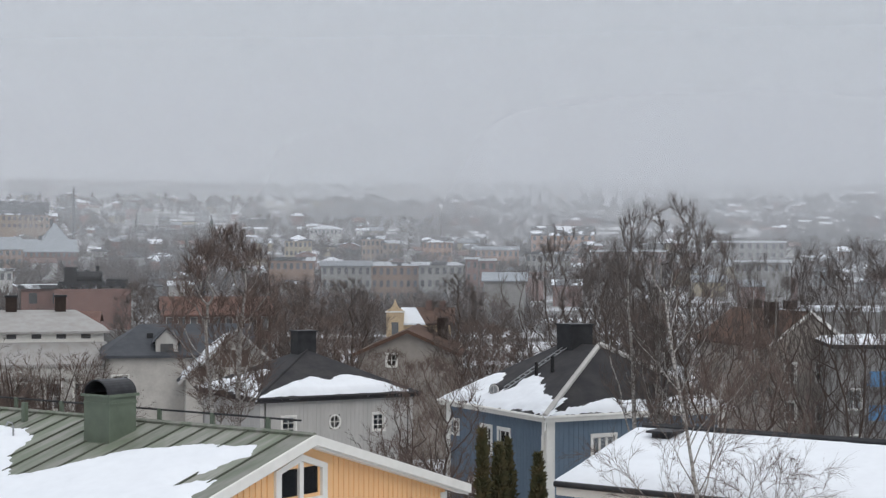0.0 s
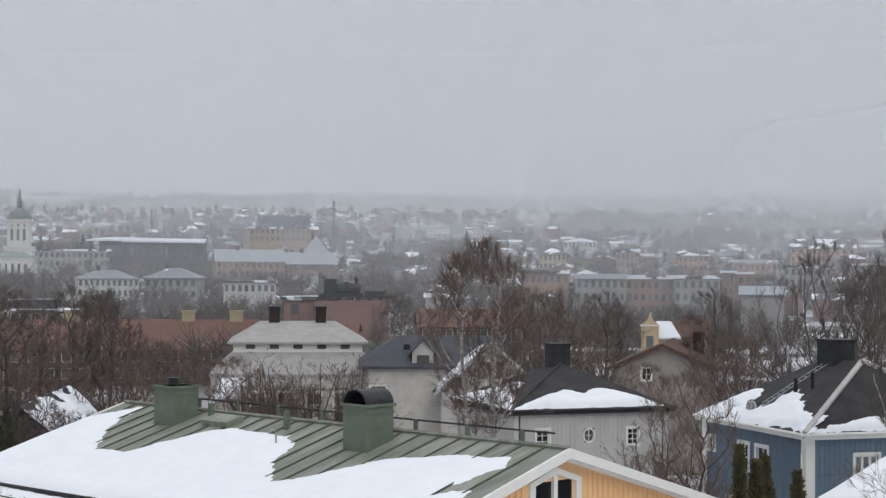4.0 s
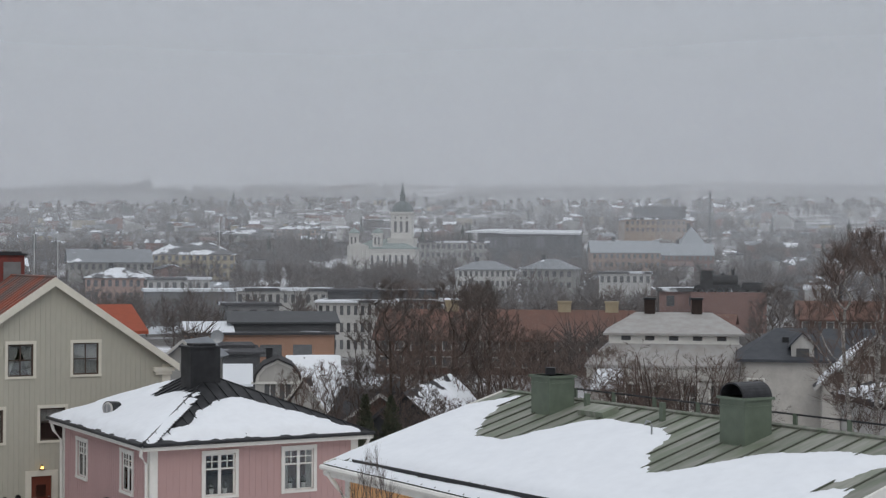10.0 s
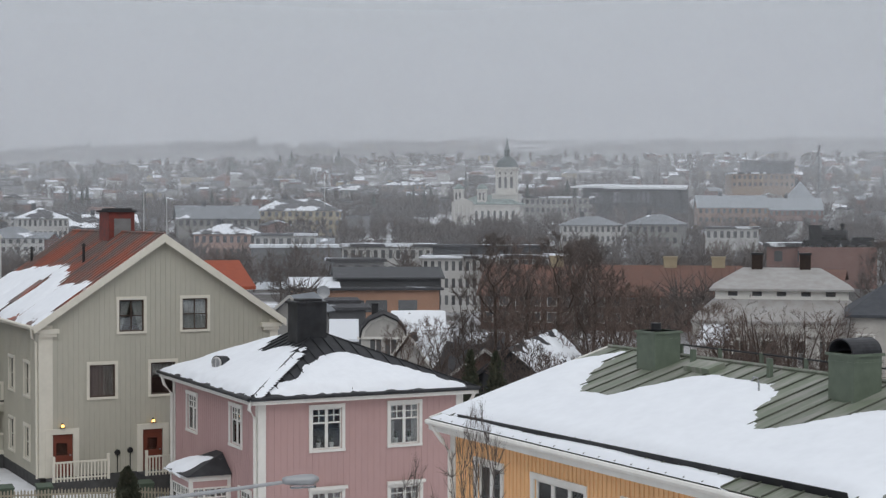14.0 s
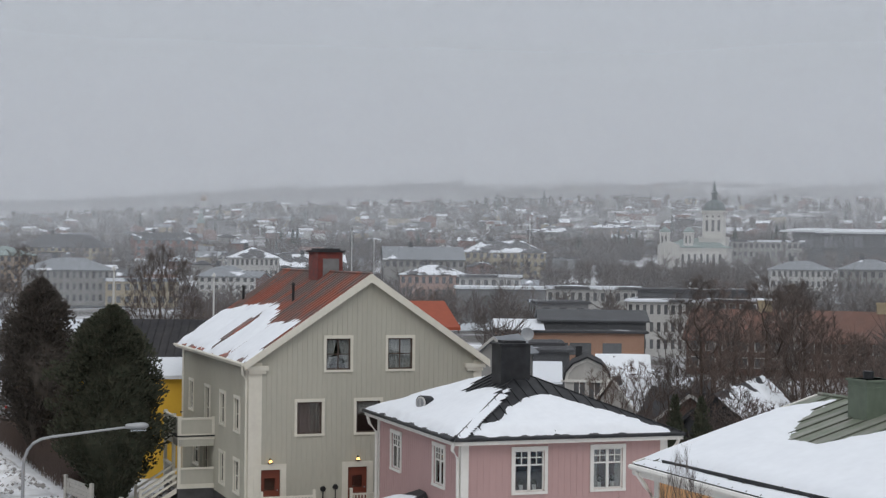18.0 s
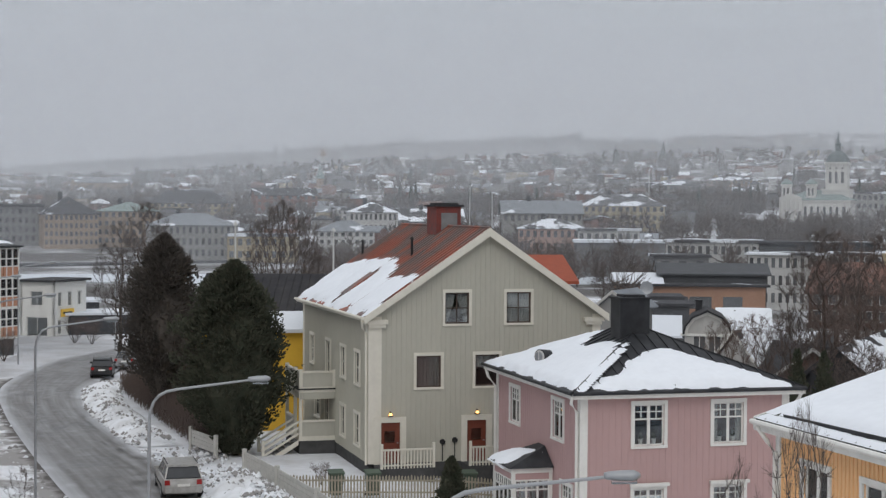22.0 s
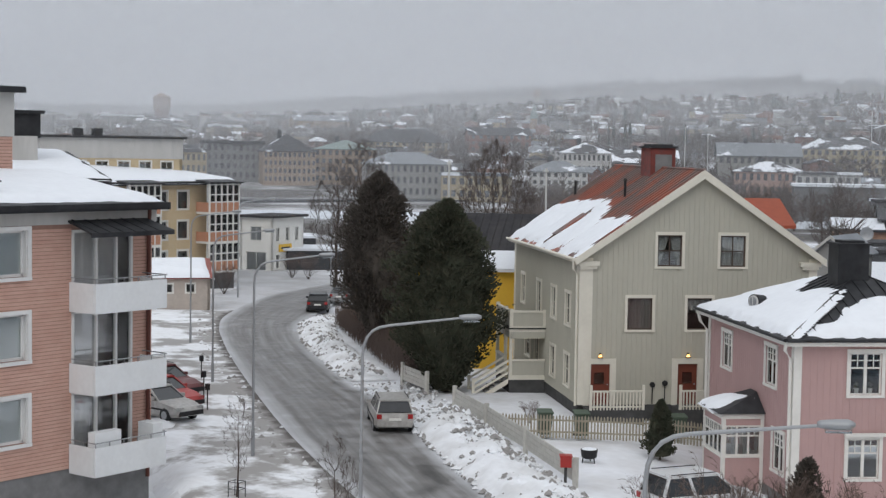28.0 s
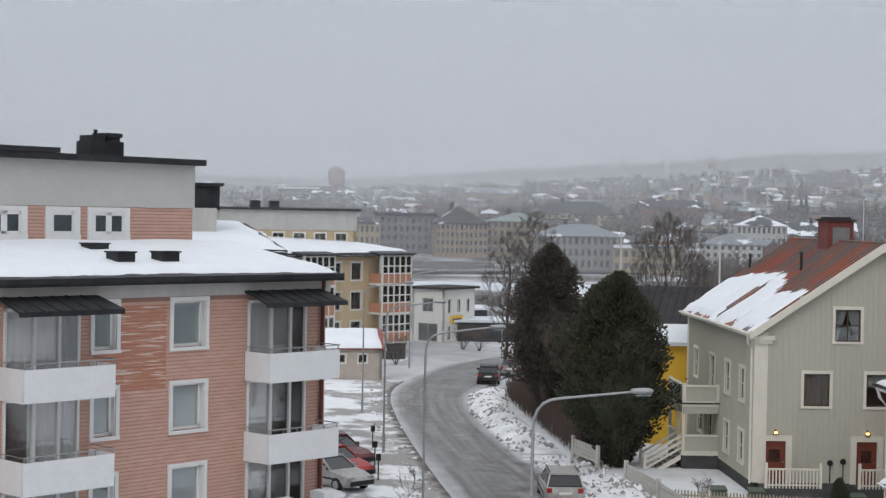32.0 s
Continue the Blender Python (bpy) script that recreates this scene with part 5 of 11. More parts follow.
    for x, cy, cowl in ((2.81, 4.34, False), (9.95, 4.20, True)):
        r = 0.385
        ch = part("chimney", Mesh().box((x - r, cy - r, 7.6), (x + r, cy + r, 9.42)), CHIMGREEN, h, "green sheet-metal chimney")
        part("chimney_collar", Mesh().box((x - r - 0.05, cy - r - 0.05, 9.36), (x + r + 0.05, cy + r + 0.05, 9.42)).box((x - r - 0.015, cy - r - 0.015, 9.2), (x + r + 0.015, cy + r + 0.015, 9.24)), CHIMGREEN, ch)
        part("flashing", Mesh().box((x - r - 0.03, cy - r - 0.03, 7.7), (x + r + 0.03, cy + r + 0.03, 8.40)), CHIMGREEN, ch)
        if cowl:
            me = Mesh()
            n = 14
            for k, xx in enumerate((cy - 0.41, cy + 0.41)):
                for i in range(n + 1):
                    w = math.pi * i / n
                    me.v.append((x + 0.37 * math.cos(w), xx, 9.42 + 0.31 * math.sin(w)))
                for i in range(n + 1):
                    w = math.pi * i / n
                    me.v.append((x + 0.34 * math.cos(w), xx, 9.42 + 0.28 * math.sin(w)))
            q = 2 * (n + 1)
            for i in range(n):
                me.f += [(i, i + 1, i + 1 + q, i + q), (i + n + 1, i + n + 2, i + n + 2 + q, i + n + 1 + q), (i, i + 1, i + n + 2, i + n + 1), (i + q, i + 1 + q, i + n + 2 + q, i + n + 1 + q)]
            part("cowl", me, cap, ch, "black half-round chimney cowl", smooth=False)
        else:
            part("flue", Mesh().tube([(x - 0.1, cy, 9.4), (x - 0.1, cy, 9.60)], 0.13, 12), cap, ch)
    part("roof_hatch", Mesh().slab([front.at(4.4, 4.85, 0.16), front.at(5.4, 4.85, 0.16), front.at(5.4, 5.35, 0.16), front.at(4.4, 5.35, 0.16)], -front.n * 0.14), GREENROOF, h)
    rail = part("ridge_rail", Mesh().tube([(1.0, ry + 0.1, RZ + 0.30), (W - 0.1, ry + 0.1, RZ + 0.30)], 0.022, 6), BLACKROOF, h)
    for x in np.arange(1.2, W, 1.55):
        part("rail_post", Mesh().box((x - 0.05, ry + 0.07, RZ - 0.1), (x + 0.05, ry + 0.12, RZ + 0.32)), CHIMGREEN, rail)
    for x in (4.0, 6.85):
        part("vent_post", Mesh().box((x - 0.06, ry - 0.55, RZ - 0.25), (x + 0.06, ry - 0.45, RZ + 0.30)), CHIMGREEN, h)
    p = front.at(8.05, 4.1)
    part("roof_hook", Mesh().tube([p, p + Vector((0, 0, 0.34)), p + Vector((-0.05, 0, 0.42)), p + Vector((-0.18, 0, 0.43)), p + Vector((-0.24, 0, 0.33))], 0.02, 6), STEEL, h)
    snow_on(front, [(-0.3, 0.1), (-0.3, 3.6), (0.25, 4.9), (1.0, 5.5), (1.23, 4.9), (1.6, 4.0), (2.75, 2.85), (4.0, 2.95), (4.85, 4.2), (5.8, 5.0), (6.2, 4.75), (7.65, 4.9), (8.2, 4.3), (8.9, 3.2), (9.7, 2.5), (10.3, 2.55), (10.9, 3.3), (11.3, 4.05), (12.93, 4.75), (14.2, 4.9), (14.5, 4.5), (14.2, 3.6), (14.1, 2.9), (14.65, 3.3), (14.9, 2.4), (15.0, 0.3), (14.9, 0.1)],
            h.matrix_basis, "wide smooth white snow field on the green metal roof", step=0.13, thick=0.13, ragged=0.2, size=0.55, seed=3,
            cut=lambda S, T: T - 0.34 - 0.02 * S)
    snow_on(front, [(0.1, -0.5), (0.1, 0.32), (10.8, 0.46), (11.6, 0.34), (11.8, -0.5)], h.matrix_basis, "narrow ledge of snow on the eave below the snow guard", step=0.07, thick=0.12, ragged=0.06, size=0.8, seed=5)
    part("snow_guard", Mesh().slab([front.at(1.0, 0.30, -0.02), front.at(14.6, 0.54, -0.02), front.at(14.6, 0.54, 0.17), front.at(1.0, 0.30, 0.12)], Vector((0, -0.03, 0))), BLACKROOF, h, "dark snow guard along the eave")
    return h


def bw_house():
    W, L, EV, GZ = 8.96, 8.2, 5.05, -1.5
    h = house_at("pale_grey_house", -9.45, 82.31, 29.38, "pale grey board house with dark hipped roof")
    o = 0.35
    fr = [(1.25, 1.98, 3.05, 3.98), (6.55, 7.2, 3.05, 3.92)]
    top = [(o, EV - 0.2), (W - o, EV - 0.2)]
    wall(h, "front", W, L, top, [(3.98, 4.58, 3.25, 4.0)] + fr, PALEGREY, z0=GZ, th=0.3)
    for w in fr:
        window(h, "front", W, L, *w, cols=2, rows=3, casing=0.09)
    fn = face_map("front", W, L)
    ring = Mesh()
    n = 20
    for r, d in ((0.36, 0.05), (0.28, 0.05), (0.28, -0.08), (0.36, 0.0)):
        for i in range(n):
            a = 2 * math.pi * i / n
            ring.v.append(fn(4.28 + r * math.cos(a), d, 3.62 + 1.15 * r * math.sin(a)))
    for k in range(3):
        for i in range(n):
            j = (i + 1) % n
            ring.f.append((k * n + i, k * n + j, (k + 1) * n + j, (k + 1) * n + i))
    rw = part("round_window", ring, WHITE, h)
    me = Mesh()
    me.add([fn(4.28 + 0.29 * math.cos(2 * math.pi * i / n), -0.05, 3.62 + 0.335 * math.sin(2 * math.pi * i / n)) for i in range(n)], [tuple(range(n))])
    part("pane", me, GLASS, rw)
    part("glazing_bar", Mesh().box((4.26, -0.06, 3.3), (4.30, -0.02, 3.95), fn).box((3.98, -0.06, 3.60), (4.58, -0.02, 3.64), fn), WHITE, rw)
    battens(h, "front", W, L, top, [(1.1, 2.1, 2.9, 4.1), (3.78, 4.78, 3.1, 4.15), (6.4, 7.35, 2.9, 4.05)], PALEGREY, 0.25, GZ, 0.04, 0.02)
    plain_shell(h, W, L, EV - 0.2, PALEGREY, ("left", "right", "back"), GZ)
    eaves(h, 0.0 - 0.3, W + 0.3, -0.3, L + 0.3, EV, DARKROOF, DARKROOF, W, L)
    sl = hip_slopes(-0.3, W + 0.3, -0.3, L + 0.3, EV, (4.55, 4.1, 7.2), (4.55, 4.8, 7.2))
    for s in sl:
        roof_face(h, s, DARKROOF)
    ch = part("chimney", Mesh().box((4.0, 4.14, 6.6), (5.1, 5.14, 8.2)), BLACKROOF, h)
    part("chimney_cap", Mesh().box((3.93, 4.07, 8.2), (5.17, 5.21, 8.28)), BLACKROOF, ch)
    part("hip_strip", Mesh().tube([(-0.3, -0.3, EV + 0.03), (4.55, 4.1, 7.23)], 0.06, 6), DARKROOF, h)
    m = h.matrix_basis
    snow_on(sl[0], [(0.2, 0.1), (2.4, 1.4), (3.8, 2.0), (4.8, 1.5), (5.9, 2.2), (7.2, 1.5), (9.2, 0.1)], m, "soft band of snow on the dark hipped roof", ragged=0.15, seed=11, thick=0.2, size=0.9)
    ell = L + 0.6
    snow_on(sl[1], [(ell - 0.3, 0.1), (ell - 3.9, 1.9), (ell - 4.6, 3.0), (ell - 6.7, 1.2), (ell - 8.9, 0.1)], m, "patch of snow on the dark hipped roof", ragged=0.5, seed=12, thick=0.14, size=0.8)
    return h


def blue_house():
    W, L, EV, RZ, GZ = 9.90, 9.59, 5.21, 8.12, -1.4
    h = house_at("slate_blue_house", 4.69, 71.55, 27.68, "slate blue board house with white corners and dark hipped roof")
    fr = [(2.45, 3.63, 3.0, 4.15), (6.6, 7.8, 3.0, 4.15)]
    wall(h, "front", W, L, [(0, EV - 0.2), (W, EV - 0.2)], fr, BLUE, z0=GZ)
    battens(h, "front", W, L, [(0, EV - 0.2), (W, EV - 0.2)], fr, BLUE, 0.26, GZ, 0.04, 0.02)
    for w in fr:
        window(h, "front", W, L, *w, cols=3, rows=1, split=3, curtain="sides")
    le = [(5.1, 6.0, 2.95, 4.2), (3.35, 4.35, 2.95, 4.2), (8.4, 9.1, 3.6, 4.2), (3.3, 4.3, 0.2, 1.5), (6.2, 7.2, 0.2, 1.5)]
    wall(h, "left", W, L, [(0, EV - 0.2), (L, EV - 0.2)], le, BLUE, z0=GZ)
    battens(h, "left", W, L, [(0, EV - 0.2), (L, EV - 0.2)], le, BLUE, 0.26, GZ, 0.04, 0.02)
    for w in le:
        window(h, "left", W, L, *w, cols=2, rows=2, curtain="sides")
    plain_shell(h, W, L, EV - 0.2, BLUE, ("right", "back"), GZ)
    for s, t in ((0, 0), (W, 0), (0, L)):
        corner_board(h, W, L, s, t, GZ, EV - 0.22, WHITE, 0.42)
    eaves(h, -0.3, W + 0.3, -0.3, L + 0.3, EV, WHITE, WHITE, W, L)
    sl = hip_slopes(-0.3, W + 0.3, -0.3, L + 0.3, EV, (W / 2, 3.24, RZ), (W / 2, 6.5, RZ))
    for s in sl:
        roof_face(h, s, DARKROOF, 0.0)
    for c, a in (((-0.3, -0.3), (W / 2, 3.24)), ((W + 0.3, -0.3), (W / 2, 3.24))):
        part("hip_strip", Mesh().tube([(c[0], c[1], EV + 0.05), (a[0], a[1], RZ + 0.05)], 0.13, 6), PALEGREY, h)
    ch = part("chimney", Mesh().box((W / 2 - 0.6, 4.8, 7.7), (W / 2 + 0.6, 6.2, 9.0)), BLACKROOF, h)
    part("chimney_cap", Mesh().box((W / 2 - 0.68, 4.72, 9.0), (W / 2 + 0.68, 6.28, 9.08)), BLACKROOF, ch)
    ell = L + 0.6
    left = sl[1]
    lad = part("roof_ladder", Mesh().slab([left.at(ell - 5.6, 0.6, 0.12), left.at(ell - 5.55, 0.6, 0.12), left.at(ell - 5.55, 5.6, 0.12), left.at(ell - 5.6, 5.6, 0.12)], -left.n * 0.04), STEEL, h)
    part("stringer", Mesh().slab([left.at(ell - 6.0, 0.6, 0.12), left.at(ell - 5.95, 0.6, 0.12), left.at(ell - 5.95, 5.6, 0.12), left.at(ell - 6.0, 5.6, 0.12)], -left.n * 0.04), STEEL, lad)
    for t in np.arange(0.8, 5.5, 0.33):
        part("rung", Mesh().slab([left.at(ell - 6.0, t, 0.11), left.at(ell - 5.55, t, 0.11), left.at(ell - 5.55, t + 0.04, 0.11), left.at(ell - 6.0, t + 0.04, 0.11)], -left.n * 0.03), STEEL, lad)
    for s, t in ((ell - 4.2, 3.4), (ell - 4.8, 2.8)):
        p = left.at(s, t)
        part("vent_pipe", Mesh().tube([p, p + Vector((0, 0, 0.75))], 0.09, 8), BLACKIRON, h)
    p = left.at(ell - 5.9, 0.95)
    eye_dormer(h, p, DARKROOF)
    downpipe(h, [(-0.3, -0.3, 5.0), (-0.2, -0.1, 4.6), (-0.12, 0.2, 4.3), (-0.1, 0.25, GZ)], WHITE, 0.06)
    m = h.matrix_basis
    snow_on(left, [(ell - 0.0, 0.1), (ell - 1.0, 1.3), (ell - 3.4, 2.0), (ell - 5.0, 3.2), (ell - 5.5, 1.4), (ell - 6.8, 0.8), (ell - 6.9, 1.6), (ell - 7.9, 2.8), (ell - 10.9, 0.1)], m,
            "torn patches of snow on the dark roof", ragged=0.55, seed=21, thick=0.13, size=0.8)
    snow_on(sl[0], [(0.4, 0.1), (3.3, 0.85), (6.0, 0.8), (9.3, 0.85), (10.6, 0.1)], m, "thin band of snow along the eave", ragged=0.25, seed=22, thick=0.12, size=0.8)
    return h


def snow_roof_house():
    W, L, EV, RZ, GZ = 16.0, 6.9, 7.05, 7.86, -1.4
    h = house_at("pale_blue_house", 3.18, 38.35, -36.37, "pale blue board house under a thick even snow roof")
    fr = [(1.2, 2.0, 4.6, 6.1), (3.6, 4.5, 4.6, 6.1), (7.0, 8.2, 4.6, 6.1)]
    wall(h, "front", W, L, [(0.3, EV - 0.25), (W, EV - 0.25)], fr, PALEBLUE, z0=GZ)
    battens(h, "front", W, L, [(0.3, EV - 0.25), (W, EV - 0.25)], fr, PALEBLUE, 0.2, GZ, 0.045, 0.025)
    for w in fr:
        window(h, "front", W, L, *w, cols=2, rows=1, split=1, curtain="sides")
    wall(h, "left", W, L, [(0, EV - 0.25), (L / 2, RZ - 0.25), (L, EV - 0.25)], [], PALEBLUE, z0=GZ)
    wall(h, "back", W, L, [(0.3, EV - 0.25), (W, EV - 0.25)], [], PALEBLUE, z0=GZ)
    wall(h, "right", W, L, [(0, EV - 0.25), (L / 2, RZ - 0.25), (L, EV - 0.25)], [], PALEBLUE, z0=GZ)
    x0, x1 = -0.25, W + 0.3
    front = Slope([(x0, -0.4, EV - 0.09), (x1, -0.4, EV - 0.09), (x1, L / 2, RZ), (x0, L / 2, RZ)])
    back = Slope([(x1, L + 0.4, EV - 0.09), (x0, L + 0.4, EV - 0.09), (x0, L / 2, RZ), (x1, L / 2, RZ)])
    roof_face(h, front, BLACKROOF)
    roof_face(h, back, BLACKROOF)
    part("fascia", Mesh().box((x0, -0.43, EV - 0.42), (x1, -0.36, EV - 0.14)), WHITE, h)
    part("gutter", Mesh().tube([(x0, -0.5, EV - 0.14), (x1, -0.5, EV - 0.14)], 0.075, 8), BLACKROOF, h)
    downpipe(h, [(5.2, -0.5, EV - 0.2), (5.25, -0.2, EV - 0.6), (5.3, -0.1, EV - 0.8), (5.3, -0.1, 0)], BLACKIRON, 0.06)
    ridge_cap(h, (x0 + 0.2, L / 2, RZ + 0.12), (x1, L / 2, RZ + 0.12), BLACKROOF, 0.09)
    p = front.at(1.3, 3.1)
    v = part("roof_vent", Mesh().box((p[0] - 0.25, p[1] - 0.25, p[2]), (p[0] + 0.25, p[1] + 0.25, p[2] + 0.28)), BLACKROOF, h)
    part("vent_lid", Mesh().box((p[0] - 0.36, p[1] - 0.36, p[2] + 0.28), (p[0] + 0.36, p[1] + 0.36, p[2] + 0.34)), BLACKROOF, v)
    up = max(q[1] for q in front.poly)
    snow_on(front, [(-0.2, -0.2), (-0.2, up), (17, up), (17, -0.2)], h.matrix_basis, "thick unbroken snow on the low roof", step=0.2, thick=0.2, ragged=0.08, seed=31)
    return h


grey_house()
pink_house()
orange_house()
bw_house()
blue_house()
snow_roof_house()

# ---- brick apartment building and its neighbours ----
def brick_building():
    W0, W1, D = -16.0, 7.1, 11.0          # facade from W0 to W1 along the house's x
    h = thing("apartment_building", pose(-47.22, 25.62, 0, 0, 0, 98.9), "orange-pink brick apartment building with white balconies", "apartment building")
    EV = 10.0
    wins = []
    for u in (0.16, -9.4):
        for z in (7.75, 4.95, 2.15):
            wins.append((u, u + 1.36, z, z + 1.55))
    narrow = [(-2.98, -2.12, z, z + 1.5) for z in (7.8, 5.0, 2.2)]
    doors = []
    for u in (3.4, -6.25):
        for z in (7.0, 4.2, 1.4):
            doors.append((u, u + 2.75, z, z + 2.25))
    def shift(w):
        return (w[0] - W0, w[1] - W0, w[2], w[3])
    fnx = lambda s, o, z: (s + W0, -o, z)
    # the facade's run starts at W0
    me_holes = [shift(w) for w in wins + narrow + doors]
    # not the wall face: dark sheet behind the openings, painted as unlit rooms
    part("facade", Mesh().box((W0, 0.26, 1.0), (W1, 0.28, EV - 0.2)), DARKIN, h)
    facade, courses, worn = Mesh(), Mesh(), Mesh()
    xs = sorted({0.0, W1 - W0, 15.0 - 1.9, 15.0 + 0.9} | {q[0] for q in me_holes} | {q[1] for q in me_holes})
    for a, b in zip(xs, xs[1:]):
        mid, lo, open_ = (a + b) / 2, 1.0, []
        for q in sorted((q for q in me_holes if q[0] < mid < q[1]), key=lambda q: q[2]):
            facade.box((a, -0.25, lo), (b, -0.012, q[2]), fnx)
            lo = q[3]
            open_.append(q)
        facade.box((a, -0.25, lo), (b, -0.012, EV - 0.55), fnx)
        for k in range(66):
            z0, z1 = 1.01 + 0.126 * k, 1.01 + 0.126 * k + 0.104
            if z1 > EV - 0.55 or any(q[2] - 0.05 < z1 and z0 < q[3] + 0.02 for q in open_):
                continue
            (worn if 13.0 < mid < 16 and 6.4 < z0 < 9.2 else courses).box((a, -0.012, z0), (b, 0.004 * math.sin(k * 2.1 + a), z1), fnx)
    tagged(part("brickwork", courses, BRICK, h), kind="stuff")
    tagged(part("brickwork", worn, WORNBRICK, h, "worn pale brick courses"), kind="stuff")
    part("brick_wall", facade, JOINT, h)
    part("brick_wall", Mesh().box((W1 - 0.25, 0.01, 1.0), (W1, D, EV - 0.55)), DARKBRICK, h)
    part("brick_wall", Mesh().box((W0, D - 0.2, 1.0), (W1 - 0.26, D, EV - 0.55)), BRICK, h)
    part("brick_wall", Mesh().box((W0, 0.29, 1.0), (W0 + 0.2, D - 0.21, EV - 0.55)), BRICK, h)
    part("base_wall", Mesh().box((W0 + 0.05, 0.05, -2.2), (W1 - 0.05, D - 0.05, 0.99)), CONCRETE, h, "grey concrete base storey")
    part("cornice", Mesh().box((W0 - 0.1, -0.12, EV - 0.54), (W1 + 0.12, D + 0.1, EV + 0.02)), PALEGREY, h, "pale grey boarded cornice")
    sash_white = material("white_window_board", (0.74, 0.74, 0.73), (0.62, 0.62, 0.61), 1.0, 0.5, 0.03, stain=0.12)
    for w in wins + narrow:
        fn = lambda s, o, z: (s, -o, z)
        win = part("window", Mesh().box((w[0] - 0.14, 0, w[3]), (w[1] + 0.14, 0.07, w[3] + 0.14), fn), sash_white, h)
        for a, b in (((w[0] - 0.14, 0, w[2] - 0.12), (w[1] + 0.14, 0.10, w[2])), ((w[0] - 0.14, 0, w[2]), (w[0], 0.07, w[3])), ((w[1], 0, w[2]), (w[1] + 0.14, 0.07, w[3])),
                     ((w[0], -0.22, w[2]), (w[0] + 0.03, 0, w[3])), ((w[1] - 0.03, -0.22, w[2]), (w[1], 0, w[3]))):
            part("casing_board", Mesh().box(a, b, fn), sash_white, win)
        f = Mesh()
        for a, b in (((w[0], -0.24, w[2]), (w[0] + 0.09, -0.16, w[3])), ((w[1] - 0.12, -0.24, w[2]), (w[1], -0.16, w[3])), ((w[0], -0.24, w[2]), (w[1], -0.16, w[2] + 0.10)), ((w[0], -0.24, w[3] - 0.08), (w[1], -0.16, w[3]))):
            f.box(a, b, fn)
        part("window_frame", f, sash_white, win)
        part("pane", Mesh().box((w[0], -0.21, w[2]), (w[1], -0.205, w[3]), fn), GLASS, win).visible_shadow = False
        part("blind", Mesh().box((w[0] + 0.03, -0.235, w[2]), (w[1] - 0.03, -0.225, w[3]), fn), BLIND, win)
    white = material("white_balcony_panel", (0.76, 0.78, 0.79), (0.66, 0.67, 0.68), 2.0, 0.5, 0.05, stain=0.14)
    fn = lambda s, o, z: (s, -o, z)
    for k, w in enumerate(doors):
        fr = Mesh()
        for x in (w[0], w[0] + 1.05, w[0] + 1.95, w[1] - 0.09):
            fr.box((x, -0.12, w[2]), (x + 0.09, 0.05, w[3]), fn)
        fr.box((w[0], -0.12, w[3] - 0.1), (w[1], 0.05, w[3]), fn).box((w[0], -0.12, w[2]), (w[1], 0.05, w[2] + 0.1), fn)
        dr = part("balcony_glazing", fr, sash_white, h)
        part("pane", Mesh().box((w[0], -0.05, w[2]), (w[1], -0.04, w[3]), fn), BALCONYGLASS, dr).visible_shadow = False
        n = 20
        cu = Mesh()
        lo, hi = {1: (w[0] + 0.1, w[0] + 1.0), 4: (w[0] + 0.9, w[1] - 0.05)}.get(k, (w[0] + 0.1, w[1] - 0.05))
        cu.add([fn(lo + (hi - lo) * i / n, -0.065 - 0.02 * (i % 2), z) for i in range(n + 1) for z in (w[2], w[3])], [(2 * i, 2 * i + 2, 2 * i + 3, 2 * i + 1) for i in range(n)])
        part("curtain", cu, BLIND, dr)
        # balcony
        a, b, o, z = w[0] - 0.1, w[1] + 0.42, 1.35, w[2] - 0.55
        bal = part("balcony", Mesh().box((a, 0.01, z), (b, o, z + 0.16), fn), white, h, "white panelled balcony with steel rail")
        part("front_panel", Mesh().box((a, o - 0.06, z + 0.05), (b, o + 0.01, z + 1.02), fn), white, bal)
        part("side_panel", Mesh().box((a - 0.01, 0.02, z + 0.05), (a + 0.05, o - 0.07, z + 1.02), fn), white, bal)
        part("side_panel", Mesh().box((b - 0.05, 0.02, z + 0.05), (b + 0.01, o - 0.07, z + 1.02), fn), white, bal)
        part("rail", Mesh().tube([fn(a, 0.1, z + 1.18), fn(a, o, z + 1.18), fn(b, o, z + 1.18), fn(b, 0.1, z + 1.18)], 0.022, 6), STEEL, bal)
        for x in np.linspace(a + 0.05, b - 0.05, 6):
            part("rail_post", Mesh().box((x - 0.015, o - 0.05, z + 1.0), (x + 0.015, o - 0.02, z + 1.18), fn), STEEL, bal)
        if w[0] == max(q[0] for q in doors) and w[2] == min(q[2] for q in doors):
            for x0, x1, y0, y1 in ((a + 0.08, a + 1.25, o - 0.45, o - 0.09), (b - 0.55, b - 0.08, 0.5, o - 0.09)):
                part("balcony_box", Mesh().box((x0, y0, z + 0.17), (x1, y1, z + 1.52), fn), white, bal, "white storage box behind the rail")
        if w[3] > 9.0:
            aw = part("canopy", Mesh().slab([fn(a - 0.15, 0.02, 9.62), fn(b + 0.15, 0.02, 9.62), fn(b + 0.25, 1.45, 9.22), fn(a - 0.25, 1.45, 9.22)], (0, 0, -0.07)), BLACKROOF, h, "black sheet canopy over balcony")
            part("canopy_edge", Mesh().box((a - 0.25, 1.42, 9.06), (b + 0.25, 1.47, 9.2), fn), BLACKROOF, aw)
